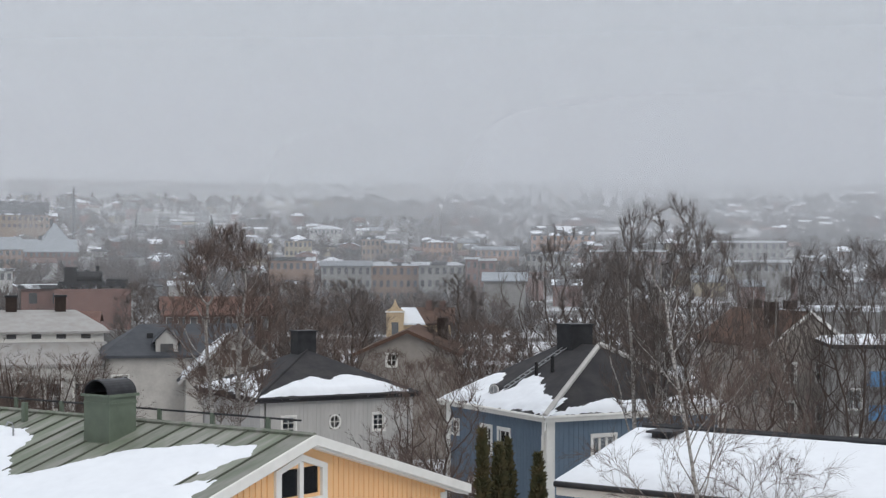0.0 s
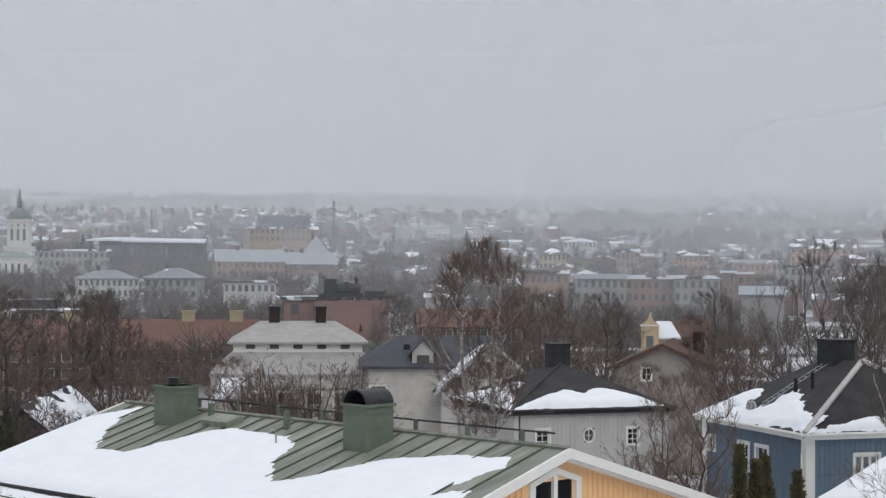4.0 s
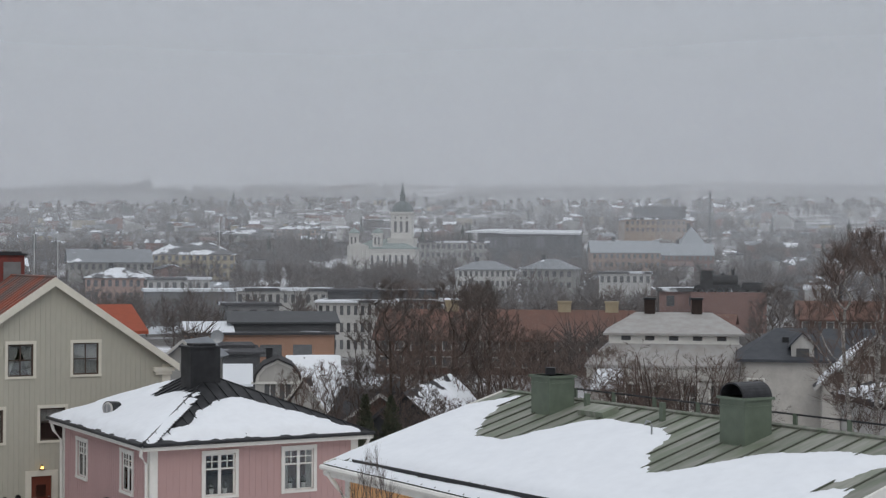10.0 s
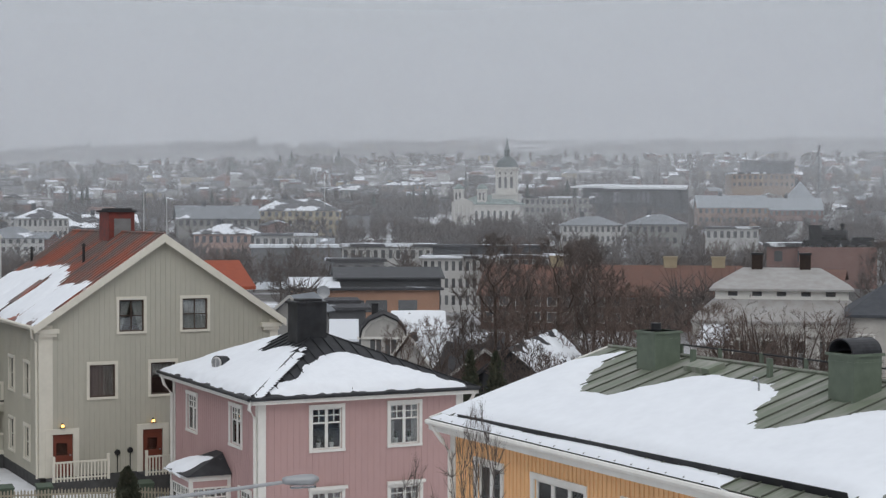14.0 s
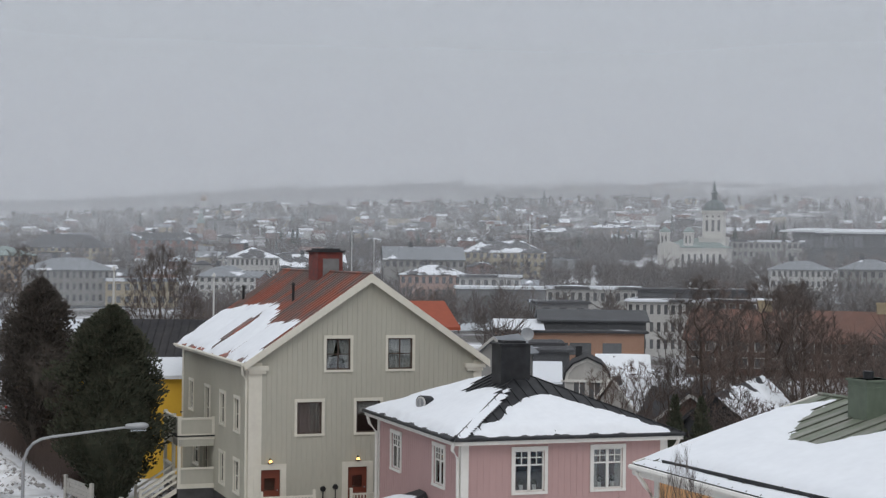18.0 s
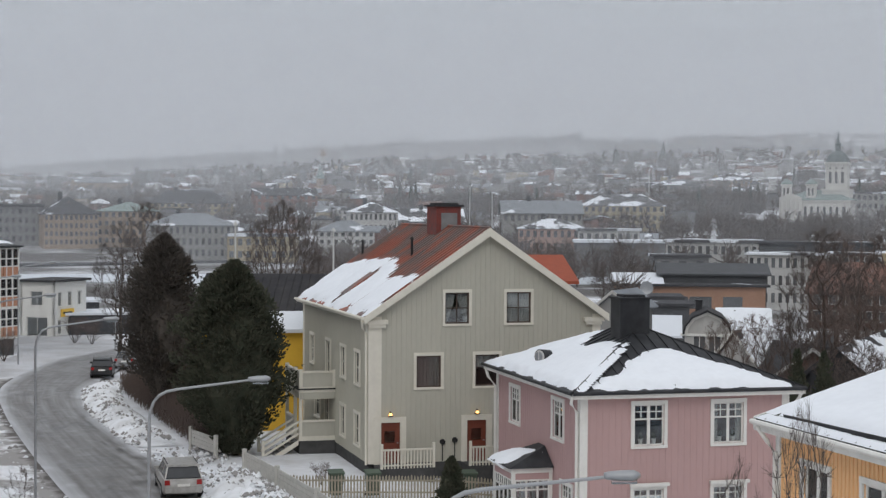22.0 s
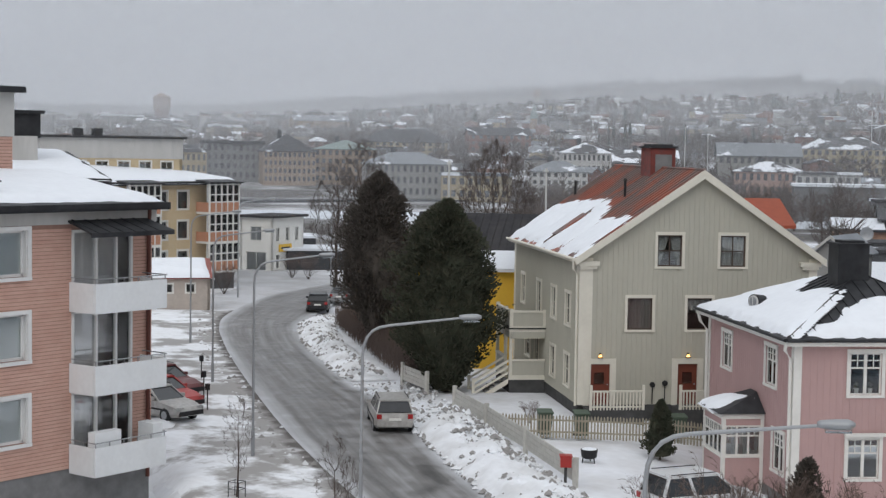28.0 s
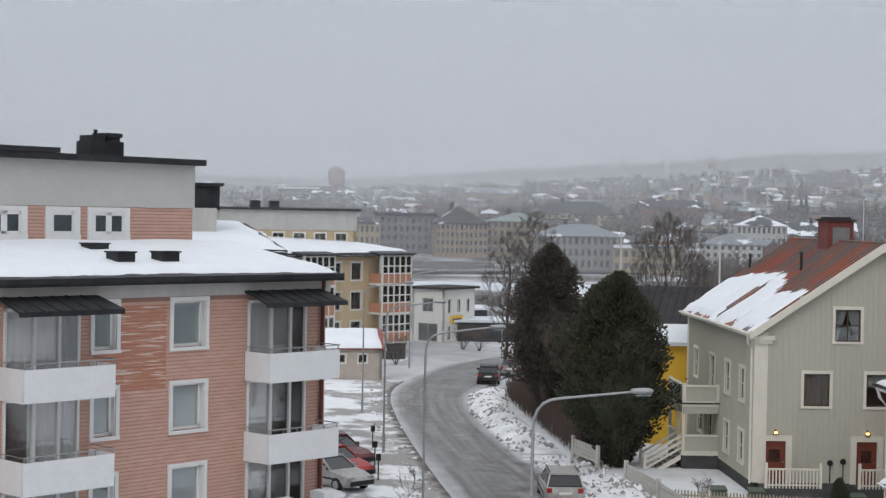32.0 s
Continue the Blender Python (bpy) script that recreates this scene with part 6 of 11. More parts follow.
            for x in np.arange(a, b, 0.55):
                part("canopy_rib", Mesh().slab([fn(x, 0.02, 9.65), fn(x + 0.04, 0.02, 9.65), fn(x + 0.04, 1.45, 9.25), fn(x, 1.45, 9.25)], (0, 0, -0.03)), BLACKROOF, aw)
    part("downpipe", Mesh().tube([(6.85, -0.15, EV), (6.85, -0.12, EV - 0.7), (6.85, -0.1, 0.2)], 0.075, 8), material("brown_downpipe", (0.12, 0.04, 0.03), None, 1, 0.5, 0.05), h)
    # low-pitched roof in black felt, under snow, with the set-back top storey
    rf = Slope([(W0 - 0.5, -0.62, EV + 0.12), (W1 + 0.2, -0.62, EV + 0.12), (W1 + 0.2, 6.0, 11.1), (W0 - 0.5, 6.0, 11.1)])
    part("roof", Mesh().slab(rf.p, (0, 0, -0.22)), BLACKROOF, h)
    part("roof_edge", Mesh().box((W0 - 0.5, -0.70, EV - 0.02), (W1 + 0.2, -0.60, EV + 0.16)), BLACKROOF, h)
    part("roof_edge", Mesh().slab([(W1 + 0.2, -0.7, EV - 0.1), (W1 + 0.2, D + 0.5, EV + 0.3), (W1 + 0.2, D + 0.5, EV + 0.55), (W1 + 0.2, -0.7, EV + 0.16)], (0.06, 0, 0)), BLACKROOF, h)
    part("roof", Mesh().slab([(W0, 6.01, 11.1), (W1 + 0.2, 6.01, 11.1), (W1 + 0.2, D + 0.5, 10.3), (W0, D + 0.5, 10.3)], (0, 0, -0.22)), BLACKROOF, h)
    snow_on(rf, [(0, 0.75), (0, 6.8), (24, 6.8), (24.1, 0.45), (16, 0.75), (8, 0.6)], h.matrix_basis, "even snow sheet on the low roof", step=0.22, thick=0.16, ragged=0.22, seed=41)
    P0, P1 = -16.0, 5.62
    t0 = 6.0
    part("top_storey", Mesh().box((P0, t0, 10.9), (P1, 11.0, 12.42)), JOINT, h, "orange brick band of the set-back storey")
    band = Mesh()
    for k in range(12):
        band.box((P0, t0 - 0.015, 10.92 + 0.126 * k), (P1 + 0.01, t0 + 0.01, 11.02 + 0.126 * k))
    tagged(part("brickwork", band, BRICK, h), kind="stuff")
    part("top_cladding", Mesh().box((P0, t0 - 0.06, 12.42), (P1 + 0.06, 11.05, 14.06)), material("light_grey_cladding", (0.52, 0.515, 0.495), (0.45, 0.445, 0.43), 3.0, 0.7, 0.05, stain=0.15), h, "light grey sheet cladding")
    part("top_roof", Mesh().box((P0 - 0.3, t0 - 0.45, 14.06), (P1 + 0.30, 11.5, 14.29)), BLACKROOF, h)
    part("top_roof", Mesh().box((P0 - 0.3, t0 - 0.50, 14.30), (-0.65, 11.5, 14.48)), BLACKROOF, h)
    dim = material("dim_glass", (0.06, 0.07, 0.08), None, 1, 0.08, 0.0, spec=0.6)
    for a, b, lights in ((-3.3, -1.9, 2), (-0.72, 0.28, 1), (1.05, 2.45, 2), (-8, -6, 2)):
        fs_ = lambda s, o, z: (s, t0 - o, z)
        win = part("window", Mesh().box((a - 0.22, 0.0, 12.22), (b + 0.22, 0.08, 12.40), fs_), sash_white, h)
        for c0, c1, o in (((a - 0.22, 11.18), (b + 0.22, 11.42), 0.12), ((a - 0.22, 11.42), (a + 0.04, 12.22), 0.08), ((b - 0.04, 11.42), (b + 0.22, 12.22), 0.08)):
            part("casing_board", Mesh().box((c0[0], 0.0, c0[1]), (c1[0], o, c1[1]), fs_), sash_white, win)
        for k in range(lights):
            p, q = a + (b - a) * k / lights, a + (b - a) * (k + 1) / lights
            f = Mesh().box((p, 0.0, 11.42), (p + 0.12, 0.06, 12.22), fs_).box((q - 0.12, 0.0, 11.42), (q, 0.06, 12.22), fs_).box((p, 0.0, 11.42), (q, 0.06, 11.52), fs_).box((p, 0.0, 12.1), (q, 0.06, 12.22), fs_)
            part("window_frame", f, sash_white, win)
            part("pane", Mesh().box((p + 0.1, t0 - 0.03, 11.5), (q - 0.1, t0 - 0.02, 12.12)), dim, win)
    ch = part("chimney", Mesh().box((2.1, 7.6, 14.2), (3.55, 8.6, 14.90)), BLACKROOF, h)
    part("chimney_cap", Mesh().box((2.2, 7.65, 14.9), (2.75, 8.55, 15.12)), BLACKROOF, ch)
    part("chimney_cap", Mesh().box((2.85, 7.7, 14.9), (3.45, 8.5, 15.06)).box((2.78, 7.62, 15.06), (3.50, 8.58, 15.22)), BLACKROOF, ch)
    part("flue", Mesh().tube([(2.6, 8.1, 15.1), (2.6, 8.1, 15.32)], 0.07, 8), BLACKIRON, ch)
    part("flue_cap", Mesh().tube([(2.6, 8.1, 15.31), (2.6, 8.1, 15.34)], 0.10, 8), BLACKIRON, ch)
    for u, v, hv in ((-0.9, 1.5, 0.45), (0.95, 1.5, 0.45), (-0.2, 4.0, 0.30)):
        z = rf.o.z + (v + 0.62) * 0.148
        vb = part("roof_vent", Mesh().box((u - 0.36, v - 0.32, z), (u + 0.36, v + 0.32, z + hv)), BLACKROOF, h)
        part("vent_lid", Mesh().box((u - 0.41, v - 0.37, z + hv), (u + 0.41, v + 0.37, z + hv + 0.05)), BLACKROOF, vb)
    return h


brick_building()


def rear_wing():
    """The next stair of the brick house, seen over its roof."""
    x, y = polar(62.5, 76)
    h = thing("brick_house_wing", pose(x, y, 0, 0, 0, 62), "brick wing with snow roof and black stair tower", "apartment building")
    W, D = 6.8, 9.0
    part("wall", Mesh().box((0, 0, -1), (W - 0.4, D, 10.2)), BRICK, h)
    sl = Slope([(-0.5, -0.4, 10.55), (W, -0.4, 10.55), (W - 1.5, D, 11.75), (-0.5, D, 11.75)])
    part("roof", Mesh().slab(sl.p, (0, 0, -0.35)), BLACKROOF, h)
    snow_on(sl, [(0, 0.25), (0, 9.4), (5.6, 9.4), (7.1, 0.25)], h.matrix_basis, "snow sheet on the rear wing", step=0.25, thick=0.16, ragged=0.15, seed=47)
    part("stair_house", Mesh().box((1.6, 4.0, 10.6), (3.6, 6.6, 12.5)), PALEGREY, h)
    tw = part("stair_tower", Mesh().box((1.55, 4.2, 12.4), (3.75, 6.4, 13.6)), BLACKROOF, h, "black clad stair tower")
    part("tower_lid", Mesh().box((1.4, 3.95, 13.6), (3.95, 6.65, 13.75)), BLACKROOF, tw)


rear_wing()


def yellow_block():
    x, y = polar(53.12, 148)
    yaw = 53 + 47
    W, D, EV = 16.0, 12.0, 9.65
    ux, uy = math.cos(radians(yaw)), math.sin(radians(yaw))
    h = thing("yellow_apartment_block", pose(x - ux * W, y - uy * W, -0.9, 0, 0, yaw), "ochre plastered apartment block with glazed white balconies", "apartment building")
    ochre = material("ochre_plaster", (0.64, 0.50, 0.31), (0.56, 0.43, 0.26), 3.0, 0.85, 0.1, stain=0.2)
    rust = material("orange_balcony_panel", (0.52, 0.25, 0.15), (0.44, 0.20, 0.12), 1.0, 0.7, 0.05, stain=0.2)
    wins = [(u, u + 1.3, z, z + 1.6) for u in (8.9, 6.3) for z in (2.0, 4.65, 7.3)]
    wall(h, "front", W, D, [(0, EV), (W, EV)], wins, ochre, z0=-0.5)
    for w in wins:
        window(h, "front", W, D, *w, casing=0.12, cols=1, rows=1, curtain="blind")
    side = [(v, v + 1.2, z, z + 1.4) for v in (3, 7) for z in (1.9, 4.5, 7.1)]
    wall(h, "right", W, D, [(0, EV), (D, EV)], side, WHITE, z0=-0.5)
    for w in side:
        window(h, "right", W, D, *w, casing=0.1, cols=1, rows=1)
    plain_shell(h, W, D, EV, ochre, ("left", "back"), -0.5)
    part("roof", Mesh().slab([(-0.6, -0.8, EV + 0.1), (W + 0.2, -0.8, EV + 0.1), (W + 0.2, D + 0.6, EV + 1.3), (-0.6, D + 0.6, EV + 1.3)], (0, 0, -0.3)), BLACKROOF, h)
    fn = face_map("front", W, D)
    for a, b in ((11.2, 15.0), (1.6, 5.2)):
        for k, z in enumerate((1.55, 4.2, 6.85)):
            bay = part("balcony", Mesh().box((a, 0.01, z), (b, 1.7, z + 0.18), fn), WHITE, h, "glazed white balcony with orange panels")
            for x0, x1 in ((a, (a + b) / 2 - 0.06), ((a + b) / 2 + 0.06, b)):
                part("balcony_panel", Mesh().box((x0, 1.62, z + 0.2), (x1, 1.72, z + 1.05), fn), rust, bay)
            part("balcony_panel", Mesh().box((a - 0.02, 0.05, z + 0.2), (a + 0.06, 1.6, z + 1.05), fn), rust, bay)
            for i in range(6):
                xx = a + (b - a) * i / 5
                part("mullion", Mesh().box((xx - 0.06, 1.60, z + 0.1), (xx + 0.06, 1.74, z + 2.75), fn), WHITE, bay)
            for zz in (1.08, 1.75, 2.65):
                part("transom", Mesh().box((a, 1.61, z + zz - 0.05), (b, 1.73, z + zz + 0.05), fn), WHITE, bay)
            part("pane", Mesh().box((a, 1.65, z + 1.1), (b, 1.66, z + 2.65), fn), BALCONYGLASS, bay)
            # pale sheet added close behind the glass so that the panes look light
            part("blind", Mesh().box((a, 1.30, z + 1.0), (b, 1.33, z + 2.7), fn), BLIND, bay)
        part("bay_roof", Mesh().slab([fn(a - 0.3, -0.2, 9.95), fn(b + 0.3, -0.2, 9.95), fn(b + 0.3, 2.0, 9.75), fn(a - 0.3, 2.0, 9.75)], (0, 0, -0.15)), BLACKROOF, h)
        part("bay_base", Mesh().box((a + 0.4, 0.05, -0.6), (b - 0.4, 1.5, 1.44), fn), DARKSTONE, h)
    sl = Slope([(-0.6, -0.8, EV + 0.1), (W + 0.2, -0.8, EV + 0.1), (W + 0.2, D + 0.6, EV + 1.3), (-0.6, D + 0.6, EV + 1.3)])
    snow_on(sl, [(0, 0.4), (0, 13), (17, 13), (17, 0.6)], h.matrix_basis, "even snow on the flat roof of the ochre block", step=0.5, thick=0.2, ragged=0.2, seed=44)
    return h


yellow_block()


def flat_house(name, az, d, w, depth, yaw, zb, ze, wall_mat, roof_mat, label, wins=(), side=(), snow=False, over=0.4, category="building"):
    """A plain flat-roofed house with real openings."""
    x, y = polar(az, d)
    h = thing(name, pose(x, y, zb, 0, 0, az + yaw), label, category)
    H = ze - zb
    wall(h, "front", w, depth, [(0, H), (w, H)], list(wins), wall_mat, z0=-1.0)
    wall(h, "left", w, depth, [(0, H), (depth, H)], [], wall_mat, z0=-1.0)
    wall(h, "right", w, depth, [(0, H), (depth, H)], list(side), wall_mat, z0=-1.0)
    wall(h, "back", w, depth, [(0, H), (w, H)], [], wall_mat, z0=-1.0)
    for q in wins:
        window(h, "front", w, depth, *q, casing=0.08, cols=2, rows=1)
    for q in side:
        window(h, "right", w, depth, *q, casing=0.08, cols=2, rows=1)
    part("roof", Mesh().box((-over, -over, H), (w + over, depth + over, H + 0.25)), roof_mat, h)
    if snow:
        sl = Slope([(-over, -over, H + 0.25), (w + over, -over, H + 0.25), (w + over, depth + over, H + 0.26), (-over, depth + over, H + 0.26)])
        snow_on(sl, [(-1, -1), (w + 2, -1), (w + 2, depth + 2), (-1, depth + 2)], h.matrix_basis, "snow on the flat roof", step=0.5, thick=0.2, ragged=0.1, seed=int(az))
    return h


flat_house("white_house", 52.85, 172, 4.1, 6.2, -34, -1.6, 4.45, WHITE, DARKROOF, "white plastered two-storey house with dark flat roof",
           wins=[(1.3, 2.7, 3.6, 5.1), (0.8, 3.3, 0.4, 2.4)], side=[(0.7, 1.4, 3.5, 5.0), (2.6, 3.3, 3.5, 5.0), (4.5, 5.2, 3.5, 5.0), (0.7, 1.4, 0.6, 2.1), (2.6, 3.3, 0.6, 2.1), (4.5, 5.2, 0.6, 2.1)], category="house")
sign = bpy.data.objects["white_house"]
part("sign_board", Mesh().box((4.12, 1.2, 2.4), (4.25, 3.6, 3.2)), YELLOW, sign, "yellow sign board with dark bars")
part("sign_bar", Mesh().box((4.25, 1.5, 2.7), (4.27, 3.2, 2.9)), BLACKIRON, sign)
flat_house("penthouse_block", 59.8, 150, 13.0, 10, 6, 4.0, 12.6, material("cream_ochre_plaster", (0.54, 0.43, 0.27), None, 3, 0.85, 0.1), DARKROOF, "ochre block with set-back pale top storey", wins=[(1 + 2.0 * i, 2.1 + 2.0 * i, 5.6, 6.5) for i in range(6)], category="apartment building")
part("pale_band", Mesh().box((-0.06, -0.06, 6.75), (13.06, 10.06, 8.6)), PALEGREY, bpy.data.objects["penthouse_block"])
for u in (3.2, 5.0):
    part("roof_box", Mesh().box((u, 2, 8.85), (u + 0.9, 3.2, 9.5)), BLACKROOF, bpy.data.objects["penthouse_block"])


def kiosk():
    x, y = polar(56.0, 124)
    W, D, EV, RZ = 4.6, 5.0, 2.7, 3.8
    h = thing("transformer_hut", pose(x, y, -0.7, 0, 0, 56 + 6), "small beige hut with snow roof and red gable trim", "hut")
    beige = material("beige_plaster", (0.50, 0.44, 0.39), None, 2, 0.85, 0.1, stain=0.2)
    wins = [(1.0, 1.7, 1.4, 2.1), (2.7, 3.4, 1.4, 2.1)]
    wall(h, "front", W, D, [(0, EV), (W, EV)], wins, beige, z0=-0.5)
    for w in wins:
        window(h, "front", W, D, *w, casing=0.08, cols=1, rows=1)
    g = [(0, EV), (D / 2, RZ), (D, EV)]
    wall(h, "right", W, D, g, [], beige, z0=-0.5)
    wall(h, "left", W, D, g, [], beige, z0=-0.5)
    wall(h, "back", W, D, [(0, EV), (W, EV)], [], beige, z0=-0.5)
    red = material("red_trim", (0.30, 0.10, 0.08), None, 1, 0.6, 0.05, stain=0.2)
    f = Slope([(-0.3, -0.4, EV - 0.1), (W + 0.12, -0.4, EV - 0.1), (W + 0.3, D / 2, RZ + 0.1), (-0.3, D / 2, RZ + 0.1)])
    b = Slope([(W + 0.3, D + 0.4, EV - 0.1), (-0.3, D + 0.4, EV - 0.1), (-0.3, D / 2, RZ + 0.1), (W + 0.3, D / 2, RZ + 0.1)])
    for s in (f, b):
        roof_face(h, s, red, 0.0, 0.12)
    snow_on(f, [(-1, -1), (-1, 4), (4.75, 4), (4.75, -1)], h.matrix_basis, "snow slab on the hut roof", step=0.25, thick=0.2, ragged=0.1, seed=51)


kiosk()


def yellow_dark_house():
    x, y = polar(46.8, 99)
    W, D, EV, RZ = 14.5, 9, 5.2, 8.3
    yaw = 47 - 14
    h = thing("deep_yellow_house", pose(x, y, -0.3, 0, 0, yaw), "deep yellow house with dark sheet roof behind the conifers", "house")
    wins = [(10.9, 11.8, 3.2, 4.6), (7.5, 8.4, 3.2, 4.6), (10.9, 11.8, 0.5, 1.8)]
    wall(h, "front", W, D, [(0, EV), (W, EV)], wins, YELLOW, z0=-0.5)
    for w in wins:
        window(h, "front", W, D, *w, casing=0.1, cols=2, rows=3)
    g = [(0, EV), (D / 2, RZ), (D, EV)]
    wall(h, "right", W, D, g, [], YELLOW, z0=-0.5)
    wall(h, "left", W, D, g, [], YELLOW, z0=-0.5)
    wall(h, "back", W, D, [(0, EV), (W, EV)], [], YELLOW, z0=-0.5)
    f = Slope([(-0.4, -0.5, EV - 0.1), (W + 0.4, -0.5, EV - 0.1), (W + 0.4, D / 2, RZ + 0.1), (-0.4, D / 2, RZ + 0.1)])
    b = Slope([(W + 0.4, D + 0.5, EV - 0.1), (-0.4, D + 0.5, EV - 0.1), (-0.4, D / 2, RZ + 0.1), (W + 0.4, D / 2, RZ + 0.1)])
    for s in (f, b):
        roof_face(h, s, DARKROOF, 0.5)
    part("chimney", Mesh().box((9.0, D / 2 - 0.4, RZ - 0.3), (9.9, D / 2 + 0.4, RZ + 0.7)), BLACKROOF, h)
    # snow-covered annex in front
    part("annex", Mesh().box((8.5, -2.6, -0.5), (13.0, -0.02, 4.4)), YELLOW, h)
    part("annex_roof", Mesh().slab([(8.2, -2.9, 4.4), (13.3, -2.9, 4.4), (13.3, 0.0, 5.0), (8.2, 0.0, 5.0)], (0, 0, -0.15)), BLACKROOF, h)
    a = Slope([(8.2, -2.9, 4.4), (13.3, -2.9, 4.4), (13.3, 0.0, 5.0), (8.2, 0.0, 5.0)])
    snow_on(a, [(-1, -1), (6, -1), (6, 4), (-1, 4)], h.matrix_basis, "thick snow on the annex roof", step=0.25, thick=0.22, ragged=0.1, seed=52)


yellow_dark_house()


# ---- street lamps ----
def street_lamp(az, d, top, arm, arm_az, label, head=0.62, base=None, r=0.054):
    x, y = polar(az, d)
    z0 = ground_z(x, y) if base is None else base
    h = thing("street_lamp", pose(x, y, z0, 0, 0, arm_az), label, "street lamp", "street lamps")
    H = top - z0
    part("pole", Mesh().tube([(0, 0, -0.3), (0, 0, 1.0), (0, 0, 1.05), (0, 0, H - 0.9), (0.03, 0, H - 0.6), (0.12, 0, H - 0.36), (0.26, 0, H - 0.19), (0.46, 0, H - 0.08), (0.75, 0, H - 0.02), (arm, 0, H + 0.22)],
                             [r * 1.4, r * 1.4, r, r * 0.85, r * 0.82, r * 0.8, r * 0.77, r * 0.74, r * 0.72, r * 0.55], 10), STEEL, h)
    me = Mesh()
    secs = [(0.0, 0.05, 0.05), (0.06, 0.075, 0.07), (0.3, 0.13, 0.09), (0.5, 0.15, 0.09), (head - 0.04, 0.11, 0.06), (head, 0.04, 0.03)]
    n = 10
    for s, wy, wz in secs:
        for i in range(n):
            a = 2 * math.pi * i / n
            me.v.append((arm - 0.08 + s, wy * math.cos(a), H + 0.24 + 0.02 * s + wz * math.sin(a)))
    for k in range(len(secs) - 1):
        for i in range(n):
            j = (i + 1) % n
            me.f.append((k * n + i, k * n + j, (k + 1) * n + j, (k + 1) * n + i))
    me.f += [tuple(range(n - 1, -1, -1)), tuple((len(secs) - 1) * n + i for i in range(n))]
    hd = part("lamp_head", me, STEEL, h, smooth=True)
    part("lamp_glass", Mesh().slab([(arm + 0.05, -0.10, H + 0.17), (arm + head - 0.14, -0.10, H + 0.18), (arm + head - 0.14, 0.10, H + 0.18), (arm + 0.05, 0.10, H + 0.17)], (0, 0, -0.06)), GLASS, hd)
    part("door_plate", Mesh().box((-r * 1.45, -0.05, 0.5), (-r * 1.2, 0.05, 0.85)), STEEL, h)
    return h


street_lamp(48.42, 44, 7.35, 2.75, 46, "steel street lamp with curved arm over the street")
street_lamp(38.1, 27, 7.55, 2.9, 36, "steel street lamp beside the parked van")
street_lamp(52.34, 62.5, 7.75, 2.6, 52, "tall steel street lamp at the footpath")
street_lamp(53.8, 82.7, 7.6, 2.6, 54, "tall steel street lamp at the footpath")
street_lamp(54.59, 100.9, 7.8, 2.6, 54, "slim street lamp in the snow")
street_lamp(52.92, 136.7, 7.4, 2.6, 60, "slim street lamp at the bend")
street_lamp(49.6, 150, 6.2, 2.2, 70, "slim street lamp at the bend")


# ---- cars ----
def wheel(parent, x, y, r=0.32, w=0.2):
    t = part("wheel", Mesh().tube([(x, y - w / 2, r), (x, y - w / 2 + 0.03, r), (x, y + w / 2 - 0.03, r), (x, y + w / 2, r)], [r * 0.92, r, r, r * 0.92], 18), BLACKIRON, parent)
    s = 1 if y > 0 else -1
    part("rim", Mesh().tube([(x, y + s * (w / 2 - 0.01), r), (x, y + s * (w / 2 + 0.012), r)], [r * 0.62, r * 0.56], 14), STEEL, t)


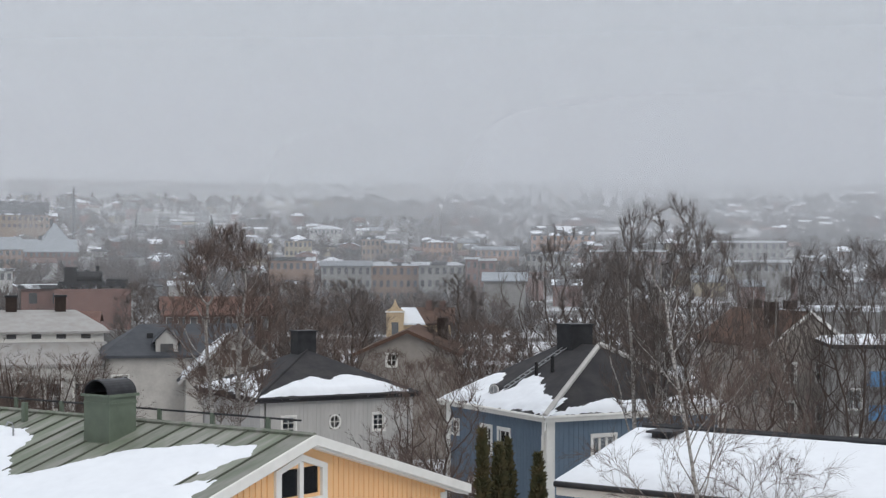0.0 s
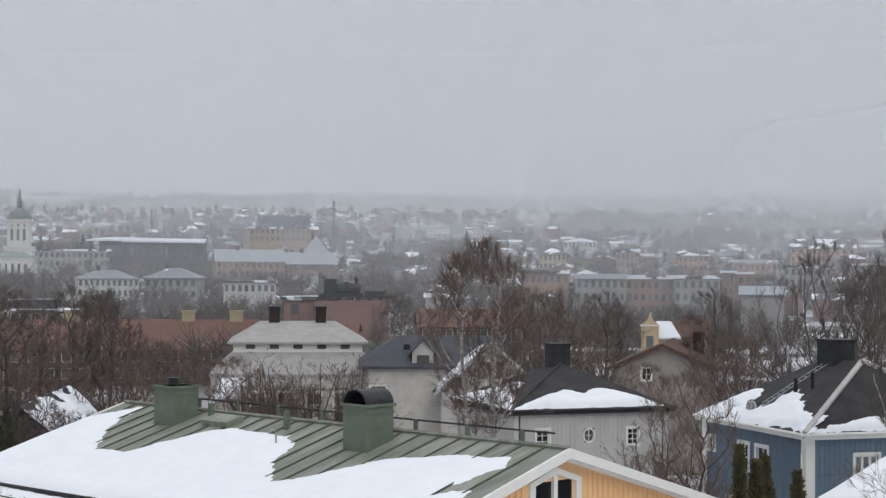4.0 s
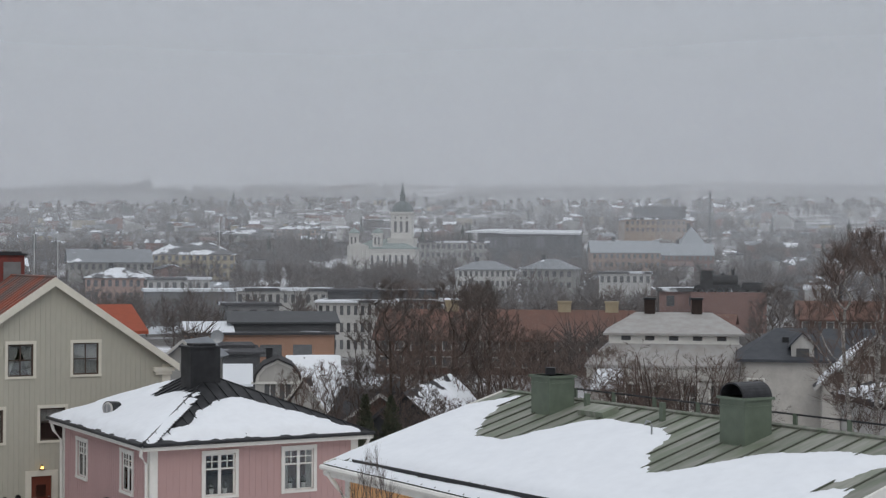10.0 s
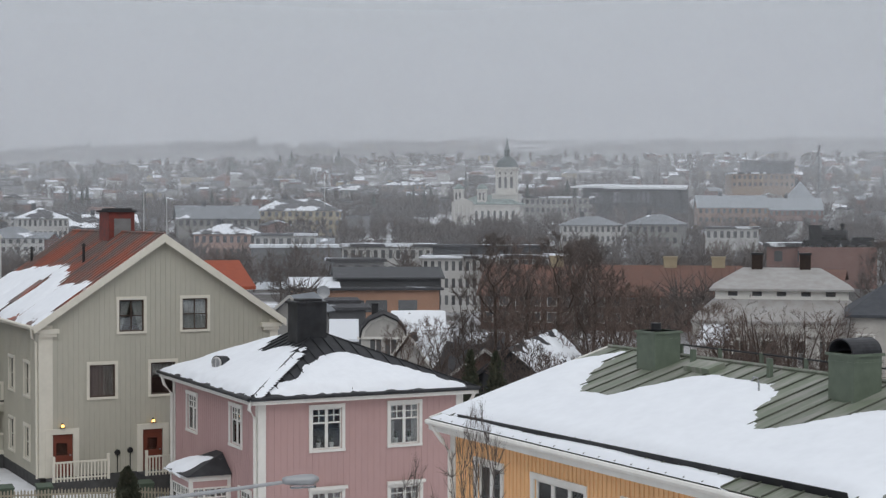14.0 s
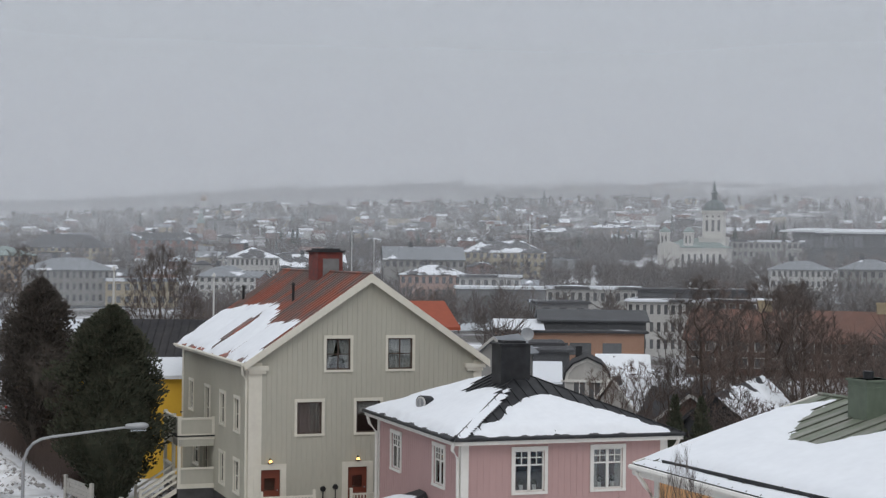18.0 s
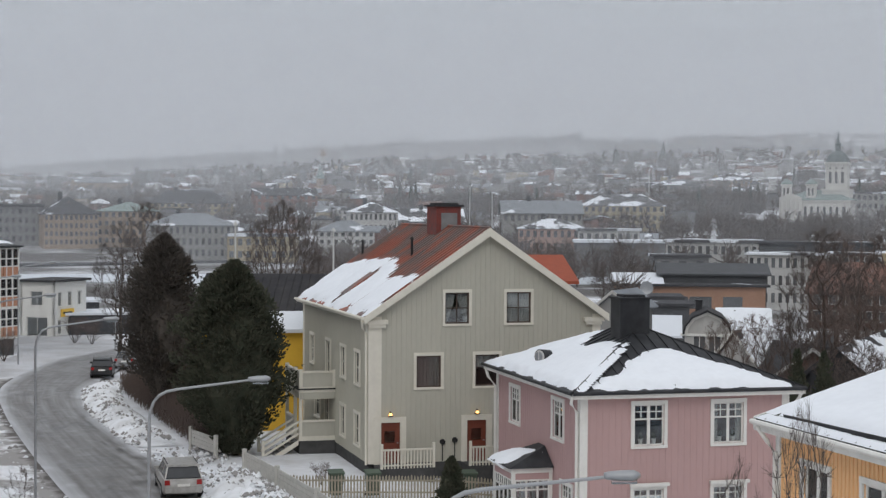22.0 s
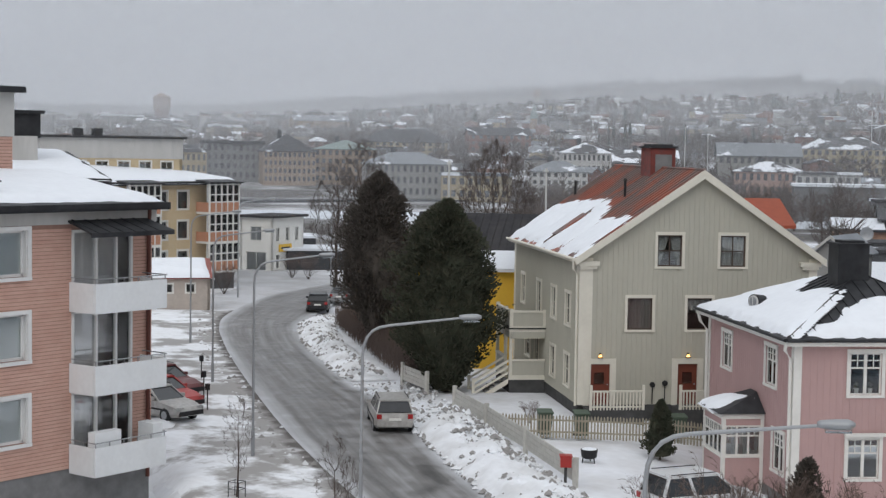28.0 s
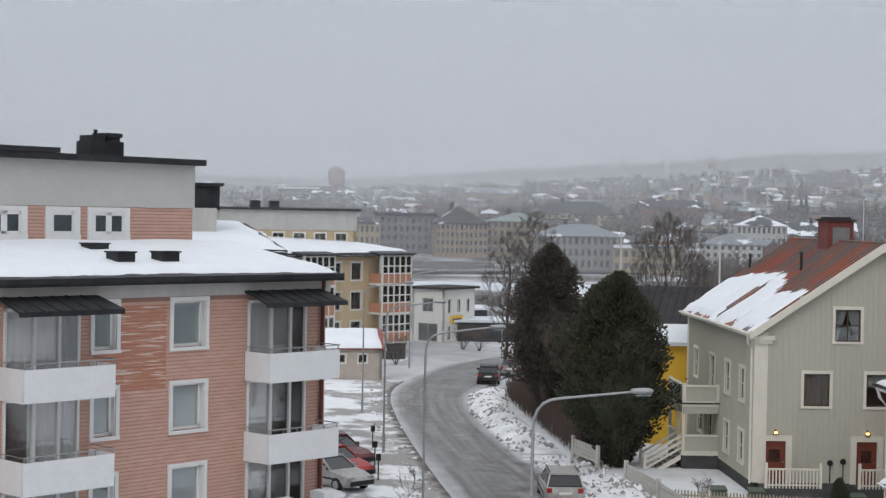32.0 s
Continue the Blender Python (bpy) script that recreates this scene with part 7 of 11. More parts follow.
def car(x, y, yaw, paint, label, length=4.4, width=1.72, height=1.45, kind="estate", z=None, snowy=False):
    """A car whose nose points along its x; lofted body, glasshouse, wheels, lights."""
    z0 = ground_z(x, y) + 0.05 if z is None else z
    h = thing("car", pose(x, y, z0, 0, 0, yaw), label, "car", "parked cars")
    L, hw, H = length / 2, width / 2, height
    # body sections along x: (x, half width, sill height, belt height)
    secs = [(-L, 0.80, 0.42, 0.62), (-L + 0.06, 0.90, 0.30, 0.92), (-L + 0.5, 0.98, 0.22, 0.95), (-0.6, 1.0, 0.20, 0.93), (0.8, 1.0, 0.20, 0.90), (L - 0.75, 0.97, 0.22, 0.84), (L - 0.15, 0.86, 0.28, 0.70), (L, 0.74, 0.40, 0.56)]
    me = Mesh()
    for sx, wf, lo, hi in secs:
        w = hw * wf
        for px, pz in ((-w * 0.9, lo), (-w, lo + 0.14), (-w, (lo + hi) / 2 + 0.05), (-w * 0.96, hi - 0.04), (-w * 0.86, hi), (w * 0.86, hi), (w * 0.96, hi - 0.04), (w, (lo + hi) / 2 + 0.05), (w, lo + 0.14), (w * 0.9, lo)):
            me.v.append((sx, px, pz))
    for k in range(len(secs) - 1):
        for i in range(10):
            j = (i + 1) % 10
            me.f.append((k * 10 + i, k * 10 + j, (k + 1) * 10 + j, (k + 1) * 10 + i))
    me.f += [tuple(range(9, -1, -1)), tuple(70 + i for i in range(10))]
    part("body", me, paint, h, smooth=False)
    rear = {"estate": (-L + 0.12, -L + 0.42), "hatch": (-L + 0.15, -L + 0.65), "van": (-L + 0.05, -L + 0.15)}[kind]
    front = (L - 1.35, L - 2.15) if kind != "van" else (L - 0.75, L - 1.35)
    b, t = hw * 0.90, hw * 0.72
    zb, zt = 0.90, H
    base = [(rear[0], -b), (rear[0], b), (front[0], b), (front[0], -b)]
    topp = [(rear[1], -t), (rear[1], t), (front[1], t), (front[1], -t)]
    cab = Mesh()
    cab.add([(x_, y_, zb) for x_, y_ in base] + [(x_, y_, zt - 0.07) for x_, y_ in topp], [(0, 1, 2, 3), (4, 7, 6, 5), (0, 4, 5, 1), (1, 5, 6, 2), (2, 6, 7, 3), (3, 7, 4, 0)])
    part("glasshouse", cab, material("tinted_car_glass", (0.02, 0.023, 0.026), None, 1, 0.06, 0.0, spec=0.7, stain=0.05), h)
    part("roof_panel", Mesh().slab([(rear[1] - 0.05, -t - 0.03, zt), (front[1] + 0.05, -t - 0.03, zt), (front[1] + 0.05, t + 0.03, zt), (rear[1] - 0.05, t + 0.03, zt)], (0, 0, -0.08)), paint, h)
    for s in (-1, 1):
        for (bx, tx) in ((rear[0], rear[1]), ((rear[0] + front[0]) / 2 - 0.25, (rear[1] + front[1]) / 2 - 0.2), (front[0], front[1])):
            part("pillar", Mesh().slab([(bx - 0.05, s * (b + 0.012), zb - 0.02), (bx + 0.08, s * (b + 0.012), zb - 0.02), (tx + 0.07, s * (t + 0.02), zt - 0.05), (tx - 0.05, s * (t + 0.02), zt - 0.05)], (0, -s * 0.05, 0)), paint, h)
        part("roof_rail", Mesh().tube([(rear[1] + 0.1, s * t, zt + 0.05), (front[1] - 0.1, s * t, zt + 0.05)], 0.02, 6), BLACKIRON, h)
        part("mirror", Mesh().box((front[0] - 0.35, s * (hw + 0.02) - 0.09, 0.92), (front[0] - 0.22, s * (hw + 0.02) + 0.09, 1.06)), paint, h)
        part("tail_light", Mesh().box((-L + 0.0, s * (hw * 0.76) - 0.10, 0.68), (-L + 0.09, s * (hw * 0.76) + 0.12, 0.88)), material("red_lens", (0.35, 0.02, 0.02), None, 1, 0.2, 0.0, spec=0.5), h)
        part("headlight", Mesh().box((L - 0.18, s * (hw * 0.66) - 0.16, 0.56), (L - 0.04, s * (hw * 0.66) + 0.14, 0.70)), GLASS, h)
        part("door_trim", Mesh().box((-L + 0.9, s * (hw + 0.002) - 0.012, 0.52), (L - 1.0, s * (hw + 0.002) + 0.012, 0.60)), BLACKIRON, h)
        for xx in (-L + 0.82, L - 0.85):
            wheel(h, xx, s * (hw - 0.1))
    part("bumper", Mesh().box((-L - 0.05, -hw * 0.86, 0.36), (-L + 0.12, hw * 0.86, 0.60)), paint, h)
    part("bumper", Mesh().box((L - 0.10, -hw * 0.76, 0.34), (L + 0.04, hw * 0.76, 0.54)), BLACKIRON, h)
    part("number_plate", Mesh().box((-L - 0.07, -0.26, 0.62), (-L - 0.055, 0.26, 0.73)), WHITE, h)
    part("rear_pane", Mesh().slab([(rear[0] - 0.015, -b * 0.86, zb + 0.06), (rear[0] - 0.015, b * 0.86, zb + 0.06), (rear[1] - 0.03, t * 0.9, zt - 0.14), (rear[1] - 0.03, -t * 0.9, zt - 0.14)], (-0.01, 0, 0)), material("rear_glass", (0.03, 0.032, 0.035), None, 1, 0.1, 0.0, spec=0.6), h)
    return h


SILVER = material("dirty_silver_paint", (0.48, 0.47, 0.45), (0.25, 0.235, 0.22), 0.8, 0.4, 0.03, metal=0.3, stain=0.25)
CARGREY = material("grey_car_paint", (0.26, 0.265, 0.27), (0.20, 0.20, 0.20), 0.8, 0.35, 0.02, metal=0.3, stain=0.2)
CARBLACK = material("black_car_paint", (0.012, 0.013, 0.015), (0.02, 0.02, 0.02), 0.8, 0.3, 0.02, stain=0.2, spec=0.5)
CARRED = material("red_car_paint", (0.40, 0.03, 0.025), (0.30, 0.03, 0.025), 0.8, 0.35, 0.02, stain=0.2, spec=0.5)
CARWHITE = material("white_car_paint", (0.62, 0.63, 0.64), (0.5, 0.5, 0.5), 0.8, 0.35, 0.02, stain=0.15, spec=0.5)
car(-51.0, 46.9, 143, SILVER, "dirty silver estate car parked by the snow bank", 4.6, 1.74, 1.46)
car(-94.5, 79.2, 138, CARBLACK, "black car parked at the bend of the street", 4.4, 1.74, 1.44)
car(-99.0, 85.5, 133, CARGREY, "grey car parked behind the black one", 4.3, 1.7, 1.42, "hatch")
car(-59.0, 40.4, 5, SILVER, "silver hatchback parked in the snow lot", 4.1, 1.7, 1.42, "hatch")
car(-61.2, 42.1, 5, CARRED, "bright red hatchback parked in the snow lot", 4.0, 1.7, 1.42, "hatch")
car(-64.7, 44.5, 5, material("maroon_car_paint", (0.16, 0.05, 0.05), None, 0.8, 0.35, 0.02, stain=0.2), "dull maroon car parked in the snow lot", 4.3, 1.7, 1.42, "hatch")
car(-33.6, 46.2, 70, CARWHITE, "white estate car with dark windows parked beside the pink house", 4.6, 1.8, 1.62, "estate")
car(-150, 150, 60, CARRED, "red van parked at the foot of the street", 5.0, 1.9, 2.2, "van")
car(-146, 152, 60, material("blue_car_paint", (0.06, 0.14, 0.25), None, 1, 0.35, 0.02), "blue car parked at the foot of the street", 4.4, 1.7, 1.45)


# ---- garden things ----
def picket_fence():
    a, b = Vector((-46.4, 49.0, 0)), Vector((-36.4, 57.0, 0))
    d = b - a
    yaw = math.degrees(math.atan2(d.y, d.x))
    wood = material("weathered_pickets", (0.38, 0.34, 0.26), (0.24, 0.22, 0.18), 0.8, 0.9, 0.2, stain=0.3)
    h = thing("picket_fence", pose(a.x, a.y, ground_z(a.x, a.y) - 0.05, 0, 0, yaw), "weathered cream picket fence in the snow", "fence")
    n = int(d.length / 0.135)
    me = Mesh().box((0, -0.012, 0.05), (0.075, 0.012, 0.98)).add([(0, -0.012, 0.98), (0.075, -0.012, 0.98), (0.0375, -0.012, 1.05), (0, 0.012, 0.98), (0.075, 0.012, 0.98), (0.0375, 0.012, 1.05)], [(0, 1, 2), (3, 5, 4), (0, 2, 5, 3), (1, 4, 5, 2)])
    data = me.data("picket", wood)
    for i in range(n):
        p = part("picket", data, None, h)
        p.location = (i * 0.135, 0, 0.02 * math.sin(i * 1.7) - 0.9 * max(0, (i / n - 0.55)))
    for k in range(2):
        z = 0.28 + 0.5 * k
        part("rail", Mesh().slab([(0, 0.015, z), (d.length * 0.55, 0.015, z), (d.length * 0.55, 0.015, z + 0.07), (0, 0.015, z + 0.07)], (0, 0.03, 0)), wood, h)
        part("rail", Mesh().slab([(d.length * 0.55, 0.015, z), (d.length, 0.015, z - 0.4), (d.length, 0.015, z - 0.33), (d.length * 0.55, 0.015, z + 0.07)], (0, 0.03, 0)), wood, h)


picket_fence()


def board_fence():
    pts = [Vector((-60.5, 56.5, 0)), Vector((-57.0, 54.9, 0)), Vector((-52.5, 52.4, 0)), Vector((-48.0, 49.9, 0)), Vector((-43.0, 47.0, 0)), Vector((-37.4, 43.6, 0))]
    grey = material("pale_fence_board", (0.55, 0.54, 0.50), (0.42, 0.41, 0.38), 1.0, 0.85, 0.15, stain=0.25)
    h = thing("board_fence", pose(pts[0].x, pts[0].y, 0), "low pale board fence half buried in snow along the street", "fence")
    for a, b in zip(pts, pts[1:]):
        p, q = a - pts[0], b - pts[0]
        d = (q - p).normalized()
        za, zb = ground_z(a.x, a.y), ground_z(b.x, b.y)
        nrm = Vector((-d.y, d.x, 0)) * 0.04
        if a is not pts[1]:
            for k in range(4):
                z = 0.2 + 0.2 * k
                part("board", Mesh().slab([(p.x, p.y, za + z), (q.x, q.y, zb + z), (q.x, q.y, zb + z + 0.185), (p.x, p.y, za + z + 0.185)], nrm), grey, h)
        part("post", Mesh().box((p.x - 0.08, p.y - 0.08, za - 0.3), (p.x + 0.08, p.y + 0.08, za + 1.12)), grey, h)
    part("post", Mesh().box((q.x - 0.08, q.y - 0.08, zb - 0.3), (q.x + 0.08, q.y + 0.08, zb + 1.12)), grey, h)


board_fence()


def bin_(x, y):
    h = thing("waste_bin", pose(x, y, ground_z(x, y), 0, 0, 50), "grey-green wheeled waste bin by the fence", "waste bin", "waste bins")
    g = material("bin_plastic", (0.08, 0.11, 0.08), None, 1, 0.6, 0.05, stain=0.2)
    part("body", Mesh().add([(-0.24, -0.26, 0.08), (0.24, -0.26, 0.08), (0.24, 0.26, 0.08), (-0.24, 0.26, 0.08), (-0.3, -0.34, 1.0), (0.3, -0.34, 1.0), (0.3, 0.34, 1.0), (-0.3, 0.34, 1.0)], [(0, 3, 2, 1), (4, 5, 6, 7), (0, 1, 5, 4), (1, 2, 6, 5), (2, 3, 7, 6), (3, 0, 4, 7)]), g, h)
    part("lid", Mesh().slab([(-0.33, -0.38, 1.06), (0.33, -0.38, 1.06), (0.33, 0.38, 1.12), (-0.33, 0.38, 1.12)], (0, 0, -0.07)), g, h)
    for s in (-0.26, 0.26):
        part("wheel", Mesh().tube([(s - 0.03, 0.3, 0.1), (s + 0.03, 0.3, 0.1)], 0.1, 10), BLACKIRON, h)


bin_(-45.2, 50.6)
bin_(-44.0, 51.6)
bin_(-42.6, 56.6)


def grill():
    x, y = -40.4, 47.9
    h = thing("kettle_grill", pose(x, y, ground_z(x, y)), "round black fire bowl with snow in it", "grill")
    part("bowl", Mesh().tube([(0, 0, 0.08), (0, 0, 0.14), (0, 0, 0.40), (0, 0, 0.45)], [0.20, 0.30, 0.34, 0.35], 16), BLACKIRON, h)
    for a in (0, 2.1, 4.2):
        part("leg", Mesh().tube([(0.29 * math.cos(a), 0.29 * math.sin(a), -0.1), (0.24 * math.cos(a), 0.24 * math.sin(a), 0.2)], 0.025, 6), BLACKIRON, h)
    part("snow_cap", Mesh().tube([(0, 0, 0.43), (0, 0, 0.48), (0, 0, 0.51)], [0.32, 0.27, 0.1], 14), SNOW, h)


grill()
h = thing("mailbox", pose(-37.75, 43.45, ground_z(-37.75, 43.45), 0, 0, 45), "bright red mailbox on the fence end", "mailbox")
part("box", Mesh().box((-0.2, -0.2, 0.75), (0.2, 0.2, 1.12)).box((-0.23, -0.23, 1.12), (0.23, 0.23, 1.18)), CARRED, h)
part("post", Mesh().box((-0.05, -0.05, -0.2), (0.05, 0.05, 0.75)), DARKSTONE, h)
for x, y in ((-59.4, 43.2), (-63.0, 45.6), (-68.2, 49.2)):
    h = thing("engine_heater_post", pose(x, y, ground_z(x, y)), "black car heater post at the parking lot", "post", "heater posts")
    part("pole", Mesh().tube([(0, 0, -0.2), (0, 0, 0.95)], 0.03, 8), BLACKIRON, h)
    part("socket_box", Mesh().box((-0.09, -0.08, 0.95), (0.09, 0.08, 1.25)), BLACKIRON, h)


def dish(az, d, z, r, yaw, label):
    x, y = polar(az, d)
    h = thing("satellite_dish", pose(x, y, z, 0, 0, yaw), label, "satellite dish")
    me = Mesh()
    n = 20
    for k, (rr, o) in enumerate(((0.02, 0.10), (r * 0.6, 0.05), (r, -0.06))):
        for i in range(n):
            a = 2 * math.pi * i / n
            me.v.append((rr * math.cos(a), o, rr * math.sin(a)))
    for k in range(2):
        for i in range(n):
            j = (i + 1) % n
            me.f.append((k * n + i, k * n + j, (k + 1) * n + j, (k + 1) * n + i))
    part("reflector", me, STEEL, h)
    part("mast", Mesh().tube([(0, 0.1, 0), (0, 0.3, -0.2), (0, 0.3, -r - 0.8)], 0.04, 6), STEEL, h)


dish(30.65, 150, 12.3 - 150 * 0.0484, 0.62, 30, "grey satellite dish on a roof mast")

# ---- the town ----
def town_paint(name, c, k=0.78):
    return material(name, c, tuple(v * k for v in c), 8.0, 0.85, 0.0, stain=0.22, fine=20)


T_YELLOW = town_paint("pale_yellow_plaster", (0.40, 0.335, 0.225))
T_PINK = town_paint("pale_pink_plaster", (0.44, 0.30, 0.26))
T_PINKDARK = town_paint("dull_pink_plaster", (0.25, 0.15, 0.13))
T_GREY = town_paint("grey_plaster", (0.21, 0.21, 0.215))
T_LIGHT = town_paint("light_grey_plaster", (0.30, 0.295, 0.285))
T_WHITE = town_paint("white_plaster", (0.54, 0.535, 0.52))
T_PEACH = town_paint("peach_plaster", (0.42, 0.25, 0.175))
T_TAN = town_paint("tan_stone", (0.33, 0.25, 0.19))
T_DARKWALL = town_paint("dark_cladding", (0.055, 0.057, 0.062))
T_BRICKRED = town_paint("red_brown_plaster", (0.135, 0.082, 0.068))
T_SCHOOL = town_paint("tan_brick", (0.30, 0.20, 0.15))
T_SCHOOLRED = town_paint("red_brick_town", (0.20, 0.10, 0.08))
T_SNOW = material("roof_under_snow", (0.72, 0.75, 0.79), (0.6, 0.63, 0.67), 20.0, 0.8, 0.0, stain=0.15)
T_SNOWY = material("half_snowed_roof", (0.10, 0.10, 0.105), (0.07, 0.07, 0.072), 8.0, 0.85, 0.0, stain=0.25, snow=0.53)
T_DARK = material("dark_town_roof", (0.06, 0.06, 0.065), (0.045, 0.045, 0.05), 8.0, 0.85, 0.0, stain=0.25, snow=0.30)
T_GREYROOF = material("grey_metal_roof", (0.24, 0.26, 0.28), (0.17, 0.18, 0.20), 8.0, 0.6, 0.0, stain=0.25, snow=0.30)
T_ICE = material("pale_metal_roof", (0.33, 0.36, 0.39), (0.26, 0.29, 0.32), 8.0, 0.6, 0.0, stain=0.25)
T_TERRA = material("terracotta_roof", (0.165, 0.086, 0.066), (0.12, 0.070, 0.056), 6.0, 0.85, 0.0, stain=0.3)
T_SLATE = material("slate_cladding", (0.085, 0.088, 0.094), (0.065, 0.067, 0.072), 6.0, 0.8, 0.0, stain=0.25)
T_COPPER = material("green_copper_roof", (0.24, 0.30, 0.285), (0.19, 0.235, 0.225), 6.0, 0.7, 0.0, stain=0.25)
# pane grey is raised: part of the haze is put into its colour
T_PANE = material("distant_window", (0.105, 0.11, 0.116), (0.15, 0.155, 0.16), 1.0, 0.15, 0.0, spec=0.5, stain=0.2, vary=0.4)
T_FRAME = material("distant_window_frame", (0.55, 0.54, 0.52), None, 1.0, 0.6, 0.0, stain=0.1)
PANE_CACHE = {}


def pane_mesh(w, h):
    key = (round(w, 1), round(h, 1))
    if key not in PANE_CACHE:
        PANE_CACHE[key] = (Mesh().box((-w / 2 - 0.12, -0.05, -0.12), (w / 2 + 0.12, 0.02, h + 0.12)).data("window", T_FRAME),
                           Mesh().box((-w / 2, -0.09, 0), (w / 2, -0.051, h)).data("pane", T_PANE))
    return PANE_CACHE[key]


def roof_shape(kind, w, d, H, rh, over=0.5):
    """Roof faces for a plain house of width w and depth d with its eaves at H."""
    x0, x1, y0, y1 = -over, w + over, -over, d + over
    c = (y0 + y1) / 2
    if kind == "flat":
        return [Mesh().box((x0, y0, H), (x1, y1, H + rh))]
    if kind == "gable_x":
        return [Mesh().slab([(x0, y0, H - 0.1), (x1, y0, H - 0.1), (x1, c, H + rh), (x0, c, H + rh)], (0, 0, -0.2)),
                Mesh().slab([(x1, y1, H - 0.1), (x0, y1, H - 0.1), (x0, c, H + rh), (x1, c, H + rh)], (0, 0, -0.2))]
    if kind == "gable_y":
        m = (x0 + x1) / 2
        return [Mesh().slab([(x0, y1, H - 0.1), (x0, y0, H - 0.1), (m, y0, H + rh), (m, y1, H + rh)], (0, 0, -0.2)),
                Mesh().slab([(x1, y0, H - 0.1), (x1, y1, H - 0.1), (m, y1, H + rh), (m, y0, H + rh)], (0, 0, -0.2))]
    i = min((y1 - y0) / 2, (x1 - x0) / 2 - 0.2)
    a, b = (x0 + i, c, H + rh), (x1 - i, c, H + rh)
    z = H
    return [Mesh().slab([(x0, y0, z), (x1, y0, z), b, a], (0, 0, -0.2)), Mesh().slab([(x1, y1, z), (x0, y1, z), a, b], (0, 0, -0.2)),
            Mesh().slab([(x0, y1, z), (x0, y0, z), a], (0, 0, -0.2)), Mesh().slab([(x1, y0, z), (x1, y1, z), b], (0, 0, -0.2))]


def body_shape(kind, w, d, H, rh):
    """Walls of a plain house as one closed body, up to its gables."""
    me = Mesh().box((0, 0, -2.5), (w, d, H))
    if kind == "gable_x":
        for x, y in ((0.0, 0.3), (w - 0.3, w)):
            me.slab([(x, 0, H), (x, d, H), (x, d / 2, H + rh - 0.25)], (0.3, 0, 0))
    if kind == "gable_y":
        for y in (0.0, d - 0.3):
            me.slab([(0, y, H), (w, y, H), (w / 2, y, H + rh - 0.25)], (0, 0.3, 0))
    return me


def block(name, az, d, w, depth, yaw, zb, ze, kind, rh, wall_mat, roof_mat, cols, rows, label, chimneys=1):
    x, y = polar(az, d)
    a = az + yaw
    cx, cy = x - math.cos(radians(a)) * w / 2, y - math.sin(radians(a)) * w / 2
    h = thing(name, pose(cx, cy, zb, 0, 0, a), label, "building", "town buildings")
    H = ze - zb
    part("wall", body_shape(kind, w, depth, H, rh), wall_mat, h)
    for r in roof_shape(kind, w, depth, H, rh):
        part("roof", r, roof_mat, h)
    if cols and rows:
        step = w / cols
        ww = min(1.3, step * 0.5)
        st = min(3.3, (H - 0.4) / rows)
        wh = min(1.7, st * 0.55)
        fr, pn = pane_mesh(ww, wh)
        for r in range(rows):
            for c in range(cols):
                p = part("window", fr if d < 260 else pn, None, h)
                p.location = ((c + 0.5) * step, 0, H - st * (r + 1) + st * 0.28)
                if d < 260:
                    part("pane", pn, None, p)
    if kind != "flat" and chimneys and w > 9:
        part("chimney", Mesh().box((w * 0.32, depth / 2 - 0.5, H + rh * 0.4), (w * 0.32 + 1.2, depth / 2 + 0.5, H + rh + 1.3)), T_DARKWALL, h)
    return h

block("town_hall", 31.48, 545, 27.8, 14, 6, 4.9, 13.8, "hip", 4, T_YELLOW, T_SNOWY, 12, 3, "long pale yellow building with snowy roof")
block("apartment_house", 34.16, 420, 16.3, 12, -8, -2.5, 7.4, "hip", 2.5, T_PINK, T_SNOWY, 9, 2, "pale pink plastered house with patchy snow roof")
block("warehouse", 31.58, 365, 20.1, 14, 4, -2.6, 4.8, "flat", 0.6, T_GREY, T_SNOW, 0, 0, "low grey flat-roofed hall under snow")
block("office_building", 32.02, 405, 15.6, 12, 0, -0.4, 7.0, "flat", 0.6, T_WHITE, T_SNOWY, 8, 1, "white low block with a row of windows")
block("office_building", 28.37, 330, 18.7, 14, -5, -3.1, 5.7, "flat", 0.6, T_WHITE, T_SNOWY, 12, 2, "white modern block with window rows")
block("workshop", 29.38, 300, 9.6, 12, 8, -2.7, 3.5, "flat", 0.5, T_GREY, T_DARK, 3, 1, "grey low workshop with dark flat roof")
shop = block("shop_building", 29.1, 185, 17.0, 16, 3, -1.3, 3.55, "flat", 0.25, T_PEACH, T_DARK, 0, 0, "peach plastered low building with dark window strips")
for x0, x1 in ((2.9, 3.3), (4.4, 5.5), (7.0, 8.2), (8.4, 10.9), (12.2, 14.4)):
    part("window", Mesh().box((x0, -0.08, 2.3), (x1, 0.04, 3.7)), T_PANE, shop)
block("shop_annex", 30.95, 186, 5.0, 9, 3, 2.0, 3.9, "gable_x", 1.0, T_PEACH, T_SNOW, 0, 0, "end of the shop building under a snow roof", 0)
block("roof_storey", 28.3, 189, 12.3, 10, 3, 3.3, 5.0, "gable_x", 1.0, T_SLATE, T_SLATE, 0, 0, "dark clad roof storey set back", 0)
block("office_building", 25.72, 232, 11.2, 16, -4, -1.9, 6.0, "flat", 0.3, T_WHITE, T_SNOWY, 11, 3, "white three-storey office block with narrow windows")
block("roof_storey", 24.75, 241, 16.7, 8, -4, 4.0, 7.4, "flat", 0.35, T_SLATE, T_DARK, 0, 0, "dark plant storey on an office block")
